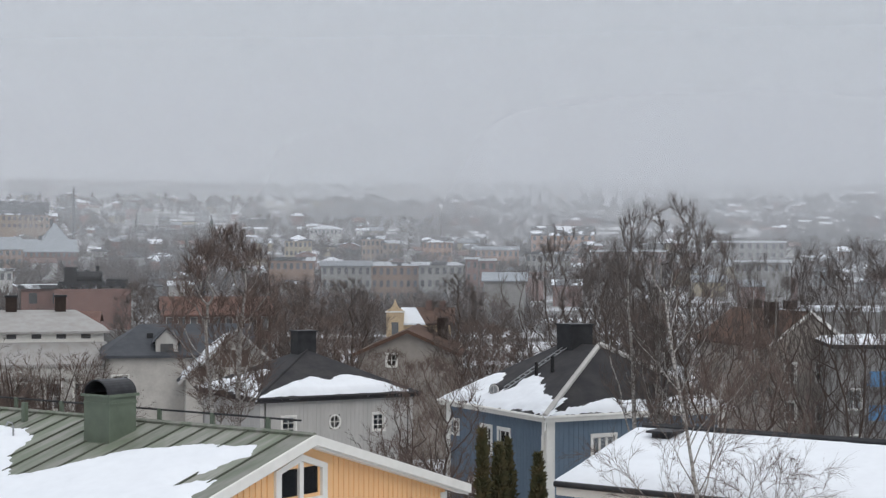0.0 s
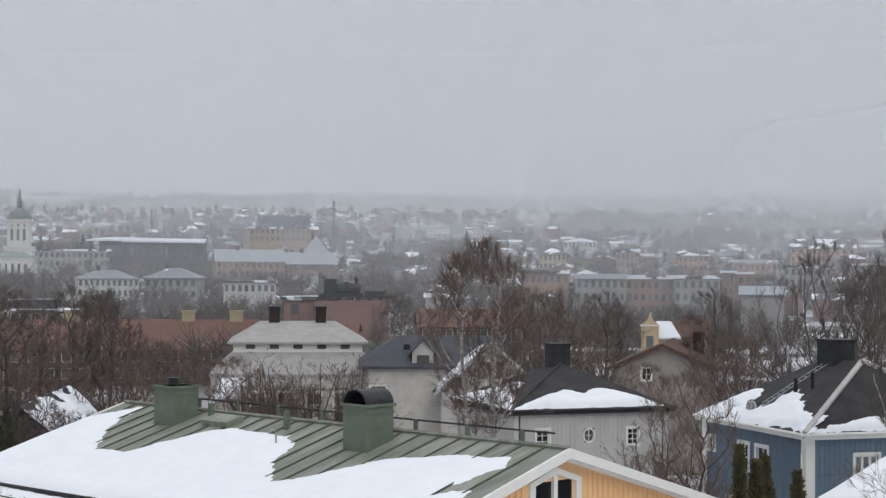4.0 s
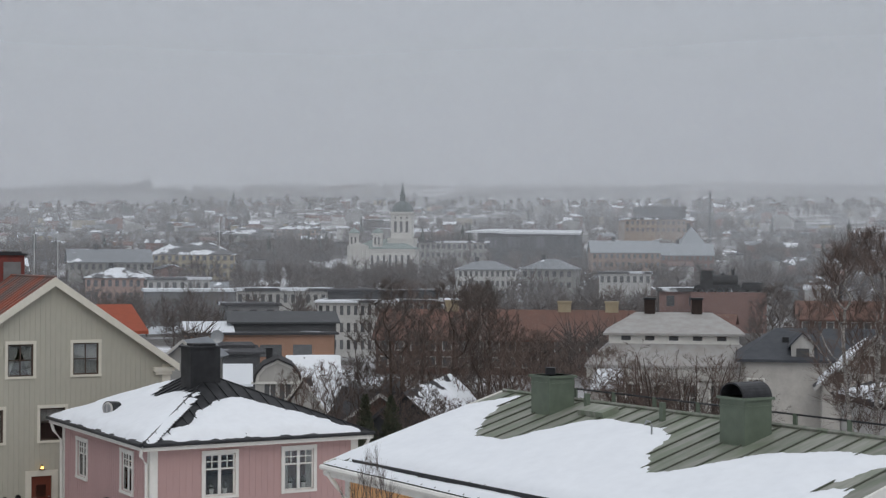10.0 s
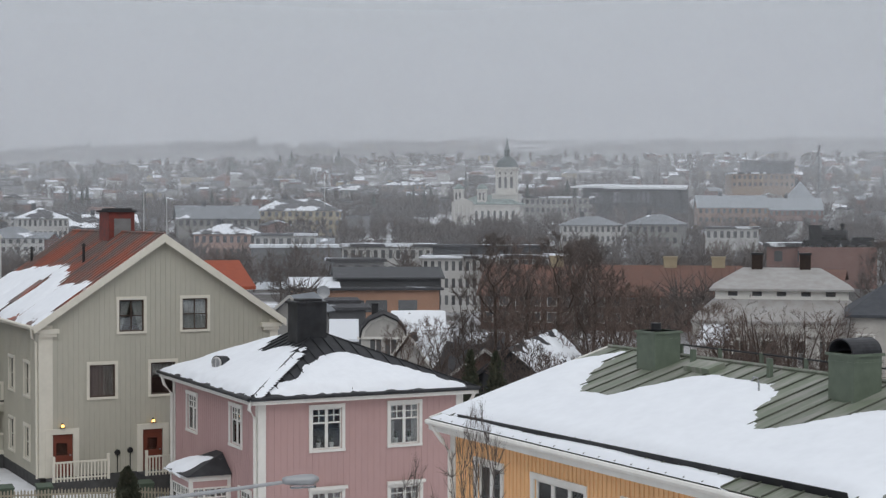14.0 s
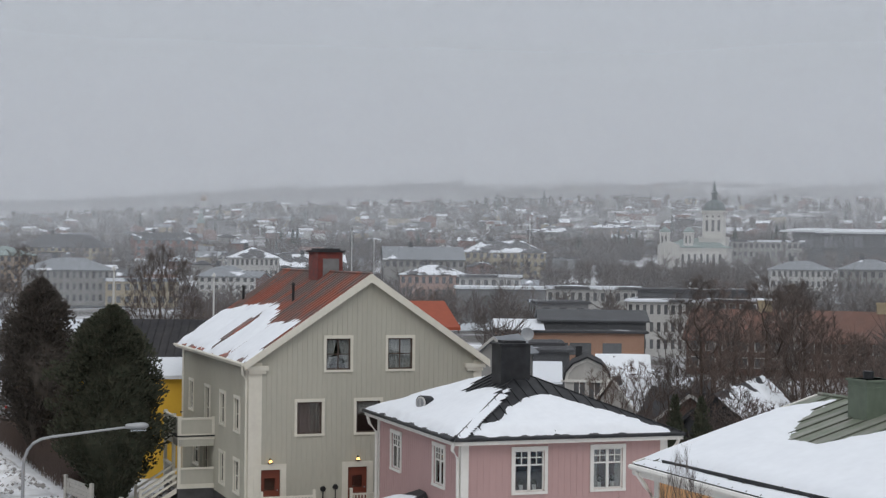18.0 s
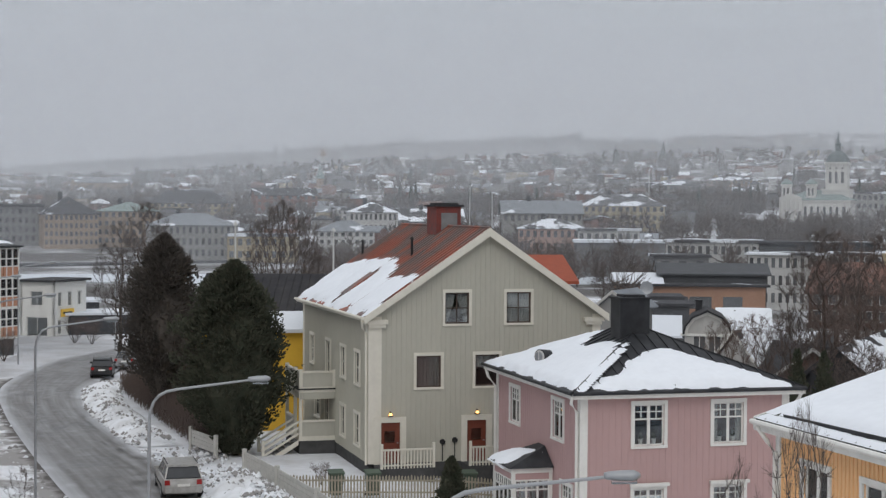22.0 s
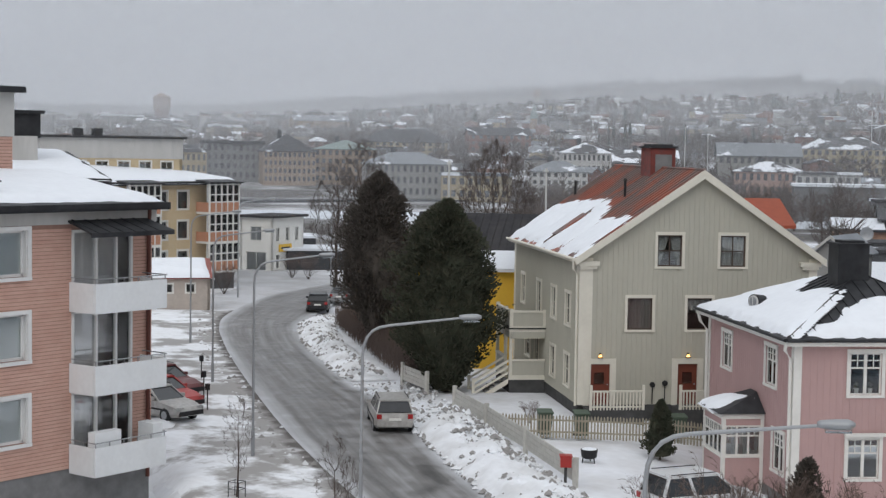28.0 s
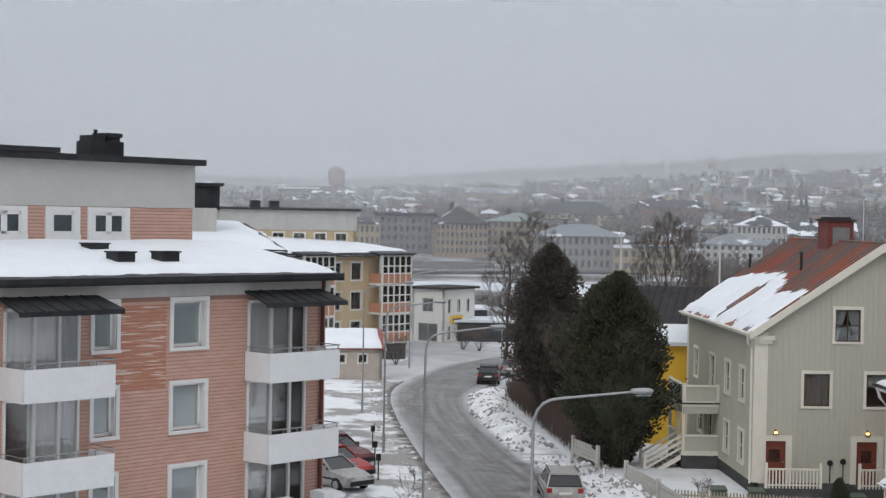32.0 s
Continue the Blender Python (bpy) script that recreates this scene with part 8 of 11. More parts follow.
block("brick_hall", 23.2, 236, 9.0, 12, -4, -2.0, 6.1, "flat", 0.3, T_BRICKRED, T_SNOWY, 6, 3, "brown brick hall beside the office block")
tenement = block("tenement", 20.42, 190, 30.6, 14, -4, -1.4, 2.9, "gable_x", 3.3, T_BRICKRED, T_TERRA, 16, 2, "long red-brown building with terracotta roof", 0)
for u in (22.4, 28.2, 8.5):
    part("chimney", Mesh().box((u - 0.8, 6.4, 6.4), (u + 0.8, 7.4, 8.6)).box((u - 0.9, 6.3, 8.45), (u + 0.9, 7.5, 8.7)), T_YELLOW, tenement, "yellow plastered chimney")
block("apartment_house", 21.00, 470, 17.4, 12, 5, 0.5, 9.5, "hip", 2.5, T_WHITE, T_GREYROOF, 11, 3, "white three-storey plastered house")
block("villa", 18.85, 480, 15.8, 12, -12, 1.1, 9.7, "hip", 3, T_LIGHT, T_GREYROOF, 7, 2, "pale grey villa with low roof")
block("school_wing", 22.28, 640, 29.9, 12, 8, 10.0, 19.2, "flat", 0.8, T_LIGHT, T_SNOWY, 14, 2, "pale two-storey wing behind the church")
block("school", 16.02, 560, 24.1, 16, 6, 5.8, 15.2, "gable_x", 4.2, T_SCHOOL, T_ICE, 12, 3, "old tan school with pale metal roofs")
block("school", 13.86, 565, 18.3, 16, 6, 6.1, 14.4, "gable_x", 4.2, T_SCHOOLRED, T_ICE, 10, 3, "red-brown school wing with pale metal roof")
block("school_pavilion", 13.65, 575, 9.2, 14, 6, 6.8, 17.6, "hip", 7, T_SCHOOL, T_ICE, 4, 2, "school corner pavilion with steep pale roof")
block("bus_hall", 16.06, 430, 13.9, 12, 0, 1.4, 8.8, "flat", 0.6, T_WHITE, T_SNOWY, 8, 1, "white flat hall with a ribbon of windows")
block("brick_store", 13.64, 262, 11.1, 14, -5, -0.1, 7.3, "flat", 0.6, T_PINKDARK, T_SNOWY, 3, 1, "dull pink low building under old snow")
block("brick_store", 11.86, 268, 7.2, 12, -5, 0.1, 7.5, "flat", 0.6, T_LIGHT, T_DARK, 0, 0, "grey low shed beside the dull pink building")
block("hospital", 14.98, 760, 29.4, 20, 10, 21.0, 31.8, "flat", 0.8, T_TAN, T_SNOWY, 12, 2, "yellowish block on the slope")
block("roof_storey", 14.75, 780, 23.2, 16, 10, 30.4, 37.8, "flat", 0.8, T_DARKWALL, T_DARK, 0, 0, "dark top storeys of a block")
block("shed", 30.07, 172, 3.6, 6, 3, -1.2, 2.7, "flat", 0.4, T_DARKWALL, T_DARK, 0, 0, "small dark flat shed")
block("apartment_house", 27.70, 860, 26, 16, -10, 22.0, 28.5, "hip", 2.5, T_TAN, T_SNOWY, 10, 2, "tan block with snowy roof")
block("apartment_house", 29.52, 760, 21.5, 14, 12, 16.0, 24.4, "hip", 3, T_LIGHT, T_SNOWY, 8, 2, "grey block with snowy roof")
block("apartment_house", 38.35, 520, 21.1, 16, 5, 3.4, 8.4, "gable_x", 4, T_GREY, T_SNOWY, 10, 2, "grey block with snow on its roof")
block("market_hall", 34.38, 500, 25.2, 14, 5, 3.8, 11.2, "gable_x", 4, T_LIGHT, T_GREYROOF, 12, 1, "grey long house with ribbed roof")
block("apartment_house", 40.47, 480, 14.4, 14, 5, 1.1, 11.3, "hip", 3, T_WHITE, T_SNOWY, 10, 3, "white block with snow on its roof")
block("apartment_house", 46.87, 430, 23.6, 16, 4, -1.9, 7.6, "hip", 3.2, T_LIGHT, T_GREYROOF, 14, 3, "grey stone house with pale roof on the quay")
block("theatre", 44.47, 425, 18.1, 14, -5, -2.2, 4.7, "flat", 0.8, T_YELLOW, T_GREYROOF, 8, 2, "yellow and white house with tall windows")
block("apartment_house", 51.11, 470, 15.5, 16, 8, 0.5, 10.3, "hip", 5, T_TAN, T_DARK, 11, 4, "tan stone house with many windows")
block("apartment_house", 49.2, 475, 17.5, 16, -4, 0.8, 11.2, "hip", 2.6, T_TAN, T_COPPER, 9, 4, "tan stone house with green copper roof")
block("office_building", 53.07, 480, 16.9, 16, 6, 1.1, 12.2, "flat", 1, T_GREY, T_DARK, 9, 4, "grey office block on the quay")
block("apartment_house", 54.61, 460, 8.9, 14, 0, -0.1, 9.6, "flat", 1, T_YELLOW, T_SNOWY, 6, 3, "pale yellow block by the water")
block("apartment_house", 47.03, 600, 31.9, 16, 0, 7.9, 13.9, "hip", 5, T_YELLOW, T_DARK, 13, 3, "pale yellow house with steep dark roof")
block("apartment_house", 43.58, 640, 24.9, 16, 8, 10.0, 17.5, "gable_x", 3, T_SCHOOLRED, T_DARK, 8, 3, "red-brown house on the slope")
block("apartment_house", 40.84, 560, 21.7, 14, -6, 5.8, 11.6, "flat", 1, T_WHITE, T_SNOWY, 12, 3, "white house with dark window rows")
block("apartment_house", 41.43, 450, 15.9, 12, 4, -0.7, 5.9, "hip", 3, T_WHITE, T_GREYROOF, 8, 3, "white plastered house with grey roof")
block("apartment_house", 39.03, 530, 18.5, 14, 4, 4.0, 11.2, "flat", 1, T_WHITE, T_SNOWY, 9, 2, "white flat-roofed apartment block")
block("apartment_house", 53.28, 900, 25.0, 18, 0, 14.2, 21.2, "flat", 1.5, T_YELLOW, T_SNOWY, 8, 3, "cream block on the far slope")
block("hospital", 57.0, 1050, 26.9, 16, 0, 12.0, 28.6, "flat", 1.2, T_LIGHT, T_SNOW, 9, 3, "pale hospital block with snow roof on the slope")
block("hospital", 55.86, 1040, 23.5, 16, 0, 11.0, 26.3, "gable_x", 2.0, T_LIGHT, T_SNOWY, 8, 3, "lower hospital block below the water tower")
block("apartment_house", 56.35, 1500, 71.8, 26, 0, 30.0, 37.5, "flat", 2, T_GREY, T_SNOWY, 10, 2, "grey blocks on the far hill")
block("apartment_house", 49.98, 1000, 35.2, 20, 10, 19.3, 27.5, "gable_x", 3.5, T_TAN, T_GREYROOF, 0, 0, "tan gabled blocks on the slope")
block("tenement", 8.06, 215, 14.2, 12, 4, -1.7, 4.8, "gable_x", 2.2, T_BRICKRED, T_TERRA, 9, 2, "red-brown house with terracotta roof behind trees")
block("tenement", 13.46, 205, 8.3, 10, -4, -1.6, 4.2, "gable_x", 1.2, T_BRICKRED, T_TERRA, 6, 2, "low red-roofed house behind the twin chimneys")
block("hall", -13.91, 330, 19.1, 14, 0, -3.1, 1.7, "flat", 0.8, T_LIGHT, T_SNOW, 0, 0, "long low hall in the snow")
block("apartment_house", -6.70, 560, 25.5, 14, 4, 5.8, 14.6, "flat", 0.8, T_SCHOOLRED, T_SNOW, 10, 2, "reddish block with snow roof")
block("apartment_house", -10.78, 640, 30.7, 14, 4, 10.0, 18.6, "flat", 0.8, T_LIGHT, T_SNOW, 10, 2, "pale apartment block with snow roof")
block("tenement", -4.28, 700, 27.2, 14, -4, 13.0, 22.6, "gable_x", 4, T_PEACH, T_SNOWY, 9, 2, "peach row of houses with snow")
block("apartment_house", 3.48, 420, 13.2, 13, 0, -2.8, 10.4, "gable_x", 1.2, T_LIGHT, T_GREYROOF, 7, 3, "pale three-storey row under grey and snowy roofs", 0)
block("apartment_house", 1.73, 430, 12.8, 13, 0, -2.2, 10.2, "flat", 1.1, T_SCHOOL, T_SNOWY, 7, 3, "brownish pink three-storey block with snow patches", 0)
block("apartment_house", 0.07, 425, 11.9, 13, 0, -2.5, 10.4, "flat", 0.9, T_LIGHT, T_SNOWY, 6, 3, "grey-brown three-storey block with snow patches", 0)
block("apartment_house", -1.04, 440, 3.4, 13, 0, -1.6, 12.0, "flat", 0.6, T_PINKDARK, T_SNOW, 2, 3, "pink-red corner block under a snow roof", 0)
block("apartment_house", -1.60, 446, 4.3, 13, 0, -1.2, 11.6, "flat", 0.6, T_PINKDARK, T_SNOW, 2, 3, "pink-red block beside the corner block", 0)
block("sports_hall", -2.22, 350, 9.2, 13, 0, -3.4, 7.5, "gable_x", 1.7, T_LIGHT, T_ICE, 0, 0, "long hall with pale grey metal roof", 0)
block("tenement", -1.95, 560, 15.1, 13, 0, 5.5, 15.4, "gable_x", 1.2, T_PEACH, T_GREYROOF, 8, 2, "long peach row with grey roof", 0)
block("apartment_house", 2.52, 620, 8.8, 13, 0, 8.6, 19.6, "flat", 1.4, T_TAN, T_SNOWY, 5, 3, "tan block stepping down the slope", 0)
block("apartment_house", 1.89, 615, 6.5, 13, 0, 8.4, 18.0, "flat", 1.1, T_TAN, T_SNOWY, 3, 2, "lower tan block stepping down the slope", 0)
block("apartment_house", 5.20, 620, 10.5, 13, 0, 8.6, 19.0, "hip", 2.3, T_YELLOW, T_SNOWY, 6, 2, "tan house with hipped snowy roof", 0)
block("apartment_house", 4.21, 780, 16.0, 13, 0, 16.7, 26.6, "hip", 1.8, T_WHITE, T_SNOW, 8, 1, "white house under a bright snow roof", 0)
block("warehouse", 5.44, 450, 12.7, 13, 0, -1.0, 11.5, "flat", 1.1, T_SCHOOL, T_SNOWY, 7, 1, "long low brown hall with patchy snow", 0)
block("apartment_house", 0.20, 600, 11.1, 13, 0, 7.6, 18.5, "gable_x", 1.8, T_PEACH, T_SNOWY, 6, 2, "peach gabled house on the slope", 0)
block("apartment_house", -3.78, 520, 14.7, 13, 0, 3.1, 13.7, "flat", 0.8, T_LIGHT, T_SNOWY, 8, 2, "grey flat-roofed block behind bare trees", 0)
block("warehouse", -11.36, 470, 16.0, 13, 0, 0.2, 11.2, "flat", 0.8, T_LIGHT, T_SNOW, 8, 1, "long low hall under snow by the field", 0)


CHURCHWHITE = town_paint("white_church_plaster", (0.66, 0.645, 0.61), 0.90)


def church():
    x, y = polar(24.75, 600)
    az = 24.75
    h = thing("white_church", pose(x, y, 7.0, 0, 0, az - 8), "white plastered cathedral with tall tower and dark spire", "church")
    W, D, H = 24, 15, 9.5
    part("nave_wall", Mesh().box((-W / 2, 0, -3), (W / 2, D, H)), CHURCHWHITE, h)
    part("cornice", Mesh().box((-W / 2 - 0.4, -0.4, H - 0.8), (W / 2 + 0.4, D + 0.4, H)), CHURCHWHITE, h)
    for r in roof_shape("hip", W + 0.5, D, H, 3.6, 0.5):
        ob = part("roof", r, T_COPPER, h)
        ob.location = (-W / 2 - 0.25, 0, 0)
    # tall arched nave windows
    for i in range(7):
        u = -4.2 + i * 2.3
        part("window", Mesh().box((u - 0.45, -0.12, 2.2), (u + 0.45, 0.05, 6.6)).tube([(u, -0.12, 6.6), (u, 0.05, 6.6)], 0.45, 12), T_PANE, h)
    # west front with columns and two small towers
    part("portico", Mesh().box((-W / 2 - 1.5, -1.2, -3), (-W / 2 + 6.5, 3.0, 10.2)), CHURCHWHITE, h)
    part("pediment", Mesh().slab([(-W / 2 - 1.8, -1.4, 10.2), (-W / 2 + 6.8, -1.4, 10.2), (-W / 2 + 2.5, -1.4, 12.0)], (0, 1.0, 0)), CHURCHWHITE, h)
    for i in range(5):
        u = -W / 2 - 0.6 + i * 1.6
        part("column", Mesh().tube([(u, -1.6, -1.0), (u, -1.6, 9.0)], 0.35, 8), CHURCHWHITE, h)
    for u in (-W / 2 + 0.6, -W / 2 + 9.6):
        t = part("small_tower", Mesh().box((u - 1.7, 1.0, 8.0), (u + 1.7, 4.4, 15.2)), CHURCHWHITE, h)
        part("tower_cap", Mesh().tube([(u, 2.7, 15.2), (u, 2.7, 15.6), (u, 2.7, 16.6), (u, 2.7, 17.3)], [2.3, 2.2, 1.2, 0.1], 8), T_COPPER, t)
        for s in (-0.7, 0.7):
            part("opening", Mesh().box((u + s - 0.3, 0.9, 11.0), (u + s + 0.3, 1.05, 13.8)), T_PANE, t)
        part("cornice", Mesh().box((u - 2.0, 0.7, 14.7), (u + 2.0, 4.7, 15.2)), CHURCHWHITE, t)
    # main tower
    cx, cy, z0 = 6.2, 9.0, 8.0
    tw = part("tower", Mesh().box((cx - 5.0, cy - 5.0, z0), (cx + 5.0, cy + 5.0, 13.4)).box((cx - 3.9, cy - 3.9, 13.4), (cx + 3.9, cy + 3.9, 23.4)), CHURCHWHITE, h)
    part("tower_cornice", Mesh().box((cx - 4.4, cy - 4.4, 22.6), (cx + 4.4, cy + 4.4, 23.4)).box((cx - 5.3, cy - 5.3, 12.9), (cx + 5.3, cy + 5.3, 13.5)), CHURCHWHITE, tw)
    for u in (-2.2, 0, 2.2):
        part("opening", Mesh().box((cx + u - 0.5, cy - 4.0, 15.6), (cx + u + 0.5, cy - 3.85, 19.8)), T_PANE, tw)
        part("opening", Mesh().tube([(cx + u, cy - 4.0, 21.2), (cx + u, cy - 3.85, 21.2)], 0.4, 10), T_PANE, tw)
    dk = material("dark_spire_copper", (0.13, 0.16, 0.16), (0.09, 0.11, 0.11), 3.0, 0.7, 0.0, stain=0.2)
    part("dome", Mesh().tube([(cx, cy, 23.4), (cx, cy, 24.6), (cx, cy, 26.2), (cx, cy, 27.2), (cx, cy, 27.6)], [4.4, 4.1, 3.2, 2.0, 1.1], 12), dk, tw)
    part("lantern", Mesh().tube([(cx, cy, 27.5), (cx, cy, 29.8), (cx, cy, 30.0), (cx, cy, 30.8)], [1.0, 1.0, 1.4, 0.8], 10), dk, tw)
    part("spire", Mesh().tube([(cx, cy, 30.6), (cx, cy, 32.5), (cx, cy, 35.6)], [0.75, 0.4, 0.08], 8), dk, tw)


church()


def twin_chimney_house():
    x, y = polar(17.27, 111)
    W, D, EV = 11.4, 10.0, 5.6
    h = thing("mansard_house", pose(x, y, -1.5, 0, 0, 14.5), "pale plastered house with grey stepped roof and two dark chimneys", "house")
    pale = material("pale_stucco", (0.52, 0.505, 0.475), (0.42, 0.41, 0.385), 3.0, 0.85, 0.1, stain=0.25)
    grey = material("weathered_grey_sheet", (0.38, 0.375, 0.37), (0.29, 0.265, 0.24), 2.2, 0.65, 0.1, stain=0.24, fine=12)
    wins = [(2.4, 3.4, 3.5, 5.3), (4.3, 5.4, 3.5, 5.3), (6.3, 7.3, 3.5, 5.3), (8.2, 9.1, 3.5, 5.3), (10.0, 10.9, 3.5, 5.3)]
    wall(h, "front", W, D, [(0, EV), (W, EV)], wins, pale, z0=-1)
    for w in wins:
        window(h, "front", W, D, *w, casing=0.1, cols=2, rows=2)
    plain_shell(h, W, D, EV, pale, ("left", "right", "back"), -1.0)
    lo = [(-0.4, -0.4, EV + 1.0), (W + 0.4, -0.4, EV + 1.0), (W + 0.4, D + 0.4, EV + 1.0), (-0.4, D + 0.4, EV + 1.0)]
    mid = [(1.3, 1.3, 8.1), (W - 1.3, 1.3, 8.1), (W - 1.3, D - 1.3, 8.1), (1.3, D - 1.3, 8.1)]
    for i in range(4):
        j = (i + 1) % 4
        part("lower_roof", Mesh().slab([lo[i], lo[j], mid[j], mid[i]], (0, 0, -0.2)), grey, h)
    part("eave_band", Mesh().box((-0.3, -0.3, EV), (W + 0.3, D + 0.3, EV + 0.98)), pale, h)
    part("clerestory", Mesh().box((1.2, 1.2, 7.9), (W - 1.2, D - 1.2, 8.75)), WHITE, h)
    for i in range(5):
        u = 2.4 + i * 1.65
        part("clerestory_window", Mesh().box((u - 0.32, 1.14, 8.25), (u + 0.32, 1.19, 8.55)), T_PANE, h)
    e0, e1 = 0.8, W - 0.8
    a, b = (3.0, D / 2, 10.1), (W - 3.0, D / 2, 10.1)
    for pts in ([(e0, 0.8, 8.75), (e1, 0.8, 8.75), b, a], [(e1, D - 0.8, 8.75), (e0, D - 0.8, 8.75), a, b], [(e0, D - 0.8, 8.75), (e0, 0.8, 8.75), a], [(e1, 0.8, 8.75), (e1, D - 0.8, 8.75), b]):
        part("upper_roof", Mesh().slab(pts, (0, 0, -0.15)), grey, h)
    for u in (4.0, 7.35):
        c = part("chimney", Mesh().box((u - 0.38, D / 2 - 0.4, 9.6), (u + 0.38, D / 2 + 0.4, 11.1)), CHIMBROWN, h)
        part("chimney_cap", Mesh().box((u - 0.46, D / 2 - 0.48, 11.0), (u + 0.46, D / 2 + 0.48, 11.15)), BLACKROOF, c)
    part("porch_roof", Mesh().slab([(0.0, -2.2, 5.2), (2.4, -2.2, 5.2), (2.2, -0.3, 6.4), (0.4, -0.3, 6.4)], (0, 0, -0.15)), T_SNOW, h)
    part("porch", Mesh().box((0.1, -2.0, -1), (2.3, -0.32, 5.15)), pale, h)


twin_chimney_house()


def cross_house():
    x, y = polar(11.95, 103)
    h = thing("crossed_gable_house", pose(x, y, -1.5, 0, 0, 12), "pale stucco house with dark slate cross roof and small dormer", "house")
    W, D, EV = 5.6, 9.0, 7.6
    pale = material("rough_pale_stucco", (0.52, 0.50, 0.465), (0.40, 0.38, 0.355), 3.0, 0.9, 0.3, stain=0.3)
    slate = material("dark_slate", (0.055, 0.06, 0.07), (0.085, 0.09, 0.10), 3.0, 0.75, 0.2, stain=0.3)
    wall(h, "front", W, D, [(0, EV), (W, EV)], [(0.4, 1.4, 4.9, 6.3)], pale, z0=-1)
    window(h, "front", W, D, 0.4, 1.4, 4.9, 6.3, casing=0.08, cols=3, rows=2)
    plain_shell(h, W, D, EV, pale, ("left", "right", "back"), -1)
    for pts in ([(-0.4, -0.4, EV), (W + 4, -0.4, EV), (W + 4, 4.5, 9.4), (2.2, 4.5, 9.4)], [(-0.4, D + 0.4, EV), (-0.4, -0.4, EV), (2.2, 4.5, 9.4)], [(W + 4, D + 0.4, EV), (-0.4, D + 0.4, EV), (2.2, 4.5, 9.4), (W + 4, 4.5, 9.4)]):
        part("roof", Mesh().slab(pts, (0, 0, -0.18)), slate, h)
    # projecting gabled wing
    g0, g1, front, EG, RG = 4.9, 11.2, -2.2, 6.2, 9.3
    m = (g0 + g1) / 2
    fn = lambda s, o, z: (s, front - o, z)
    holes = [(m - 0.9, m - 0.05, 6.9, 8.0), (m + 0.15, m + 0.75, 6.9, 8.0), (g0 + 0.9, g0 + 1.4, 6.35, 7.0)]
    tx, tz = [g0, m, g1], [EG, RG - 0.1, EG]
    xs = sorted({g0, m, g1} | {q[0] for q in holes} | {q[1] for q in holes})
    for a, b in zip(xs, xs[1:]):
        lo = -1.0
        for q in [q for q in holes if q[0] < (a + b) / 2 < q[1]]:
            part("wing_wall", Mesh().box((a, -0.25, lo), (b, 0, q[2]), fn), pale, h)
            lo = q[3]
        za, zb = float(np.interp(a, tx, tz)), float(np.interp(b, tx, tz))
        part("wing_wall", Mesh().add([fn(*p) for p in [(a, -0.25, lo), (b, -0.25, lo), (b, 0, lo), (a, 0, lo), (a, -0.25, za), (b, -0.25, zb), (b, 0, zb), (a, 0, za)]], [(0, 3, 2, 1), (4, 5, 6, 7), (0, 1, 5, 4), (1, 2, 6, 5), (2, 3, 7, 6), (3, 0, 4, 7)]), pale, h)
    for q in holes:
        # no glass here: sheets in the dim room colour fill the openings
        part("window", Mesh().box((q[0], -0.12, q[2]), (q[1], -0.10, q[3]), fn), DARKIN, h)
    part("wing_wall", Mesh().box((g0, front + 0.26, -1), (g0 + 0.25, 5, EG)), pale, h)
    part("wing_wall", Mesh().box((g1 - 0.25, front + 0.26, -1), (g1, 5, EG)), pale, h)
    L = Slope([(g0 - 0.5, 5.0, EG - 0.2), (g0 - 0.5, front - 0.4, EG - 0.2), (m, front - 0.4, RG), (m, 5.0, RG)])
    Rr = Slope([(g1 + 0.5, front - 0.4, EG - 0.2), (g1 + 0.5, 5.0, EG - 0.2), (m, 5.0, RG), (m, front - 0.4, RG)])
    for s in (L, Rr):
        roof_face(h, s, slate, 0, 0.16)
    for e in (g0 - 0.5, g1 + 0.5):
        part("bargeboard", Mesh().slab([(e, front - 0.45, EG - 0.15), (m, front - 0.45, RG + 0.05), (m, front - 0.45, RG - 0.2), (e, front - 0.45, EG - 0.4)], (0, 0.06, 0)), PALEGREY, h)
    up = max(q[1] for q in L.poly)
    snow_on(L, [(3.0, 0.2), (7.7, 0.5), (7.6, 2.6), (6.5, up - 0.9), (5.0, up - 0.4), (3.2, 2.0)], h.matrix_basis, "snow on the wing's dark roof", step=0.2, thick=0.14, ragged=0.4, seed=61, size=0.7)
    # dormer
    d0, d1 = 3.1, 4.5
    dm = part("dormer", Mesh().box((d0, 0.1, 7.3), (d1, 2.6, 8.5)).slab([(d0, 0.1, 8.5), (d1, 0.1, 8.5), ((d0 + d1) / 2, 0.1, 9.25)], (0, 2.4, 0)), PALEGREY, h)
    part("dormer_window", Mesh().box((d0 + 0.3, 0.02, 7.55), (d1 - 0.3, 0.08, 8.3)), T_PANE, dm)
    for e in (d0 - 0.2, d1 + 0.2):
        part("dormer_roof", Mesh().slab([(e, -0.1, 8.42), ((d0 + d1) / 2, -0.1, 9.35), ((d0 + d1) / 2, 3.0, 9.35), (e, 3.0, 8.42)], (0, 0, -0.1)), slate, dm)
    part("chimney", Mesh().box((2.6, 2.2, 7.6), (3.0, 2.6, 8.9)), BLACKROOF, h)


cross_house()


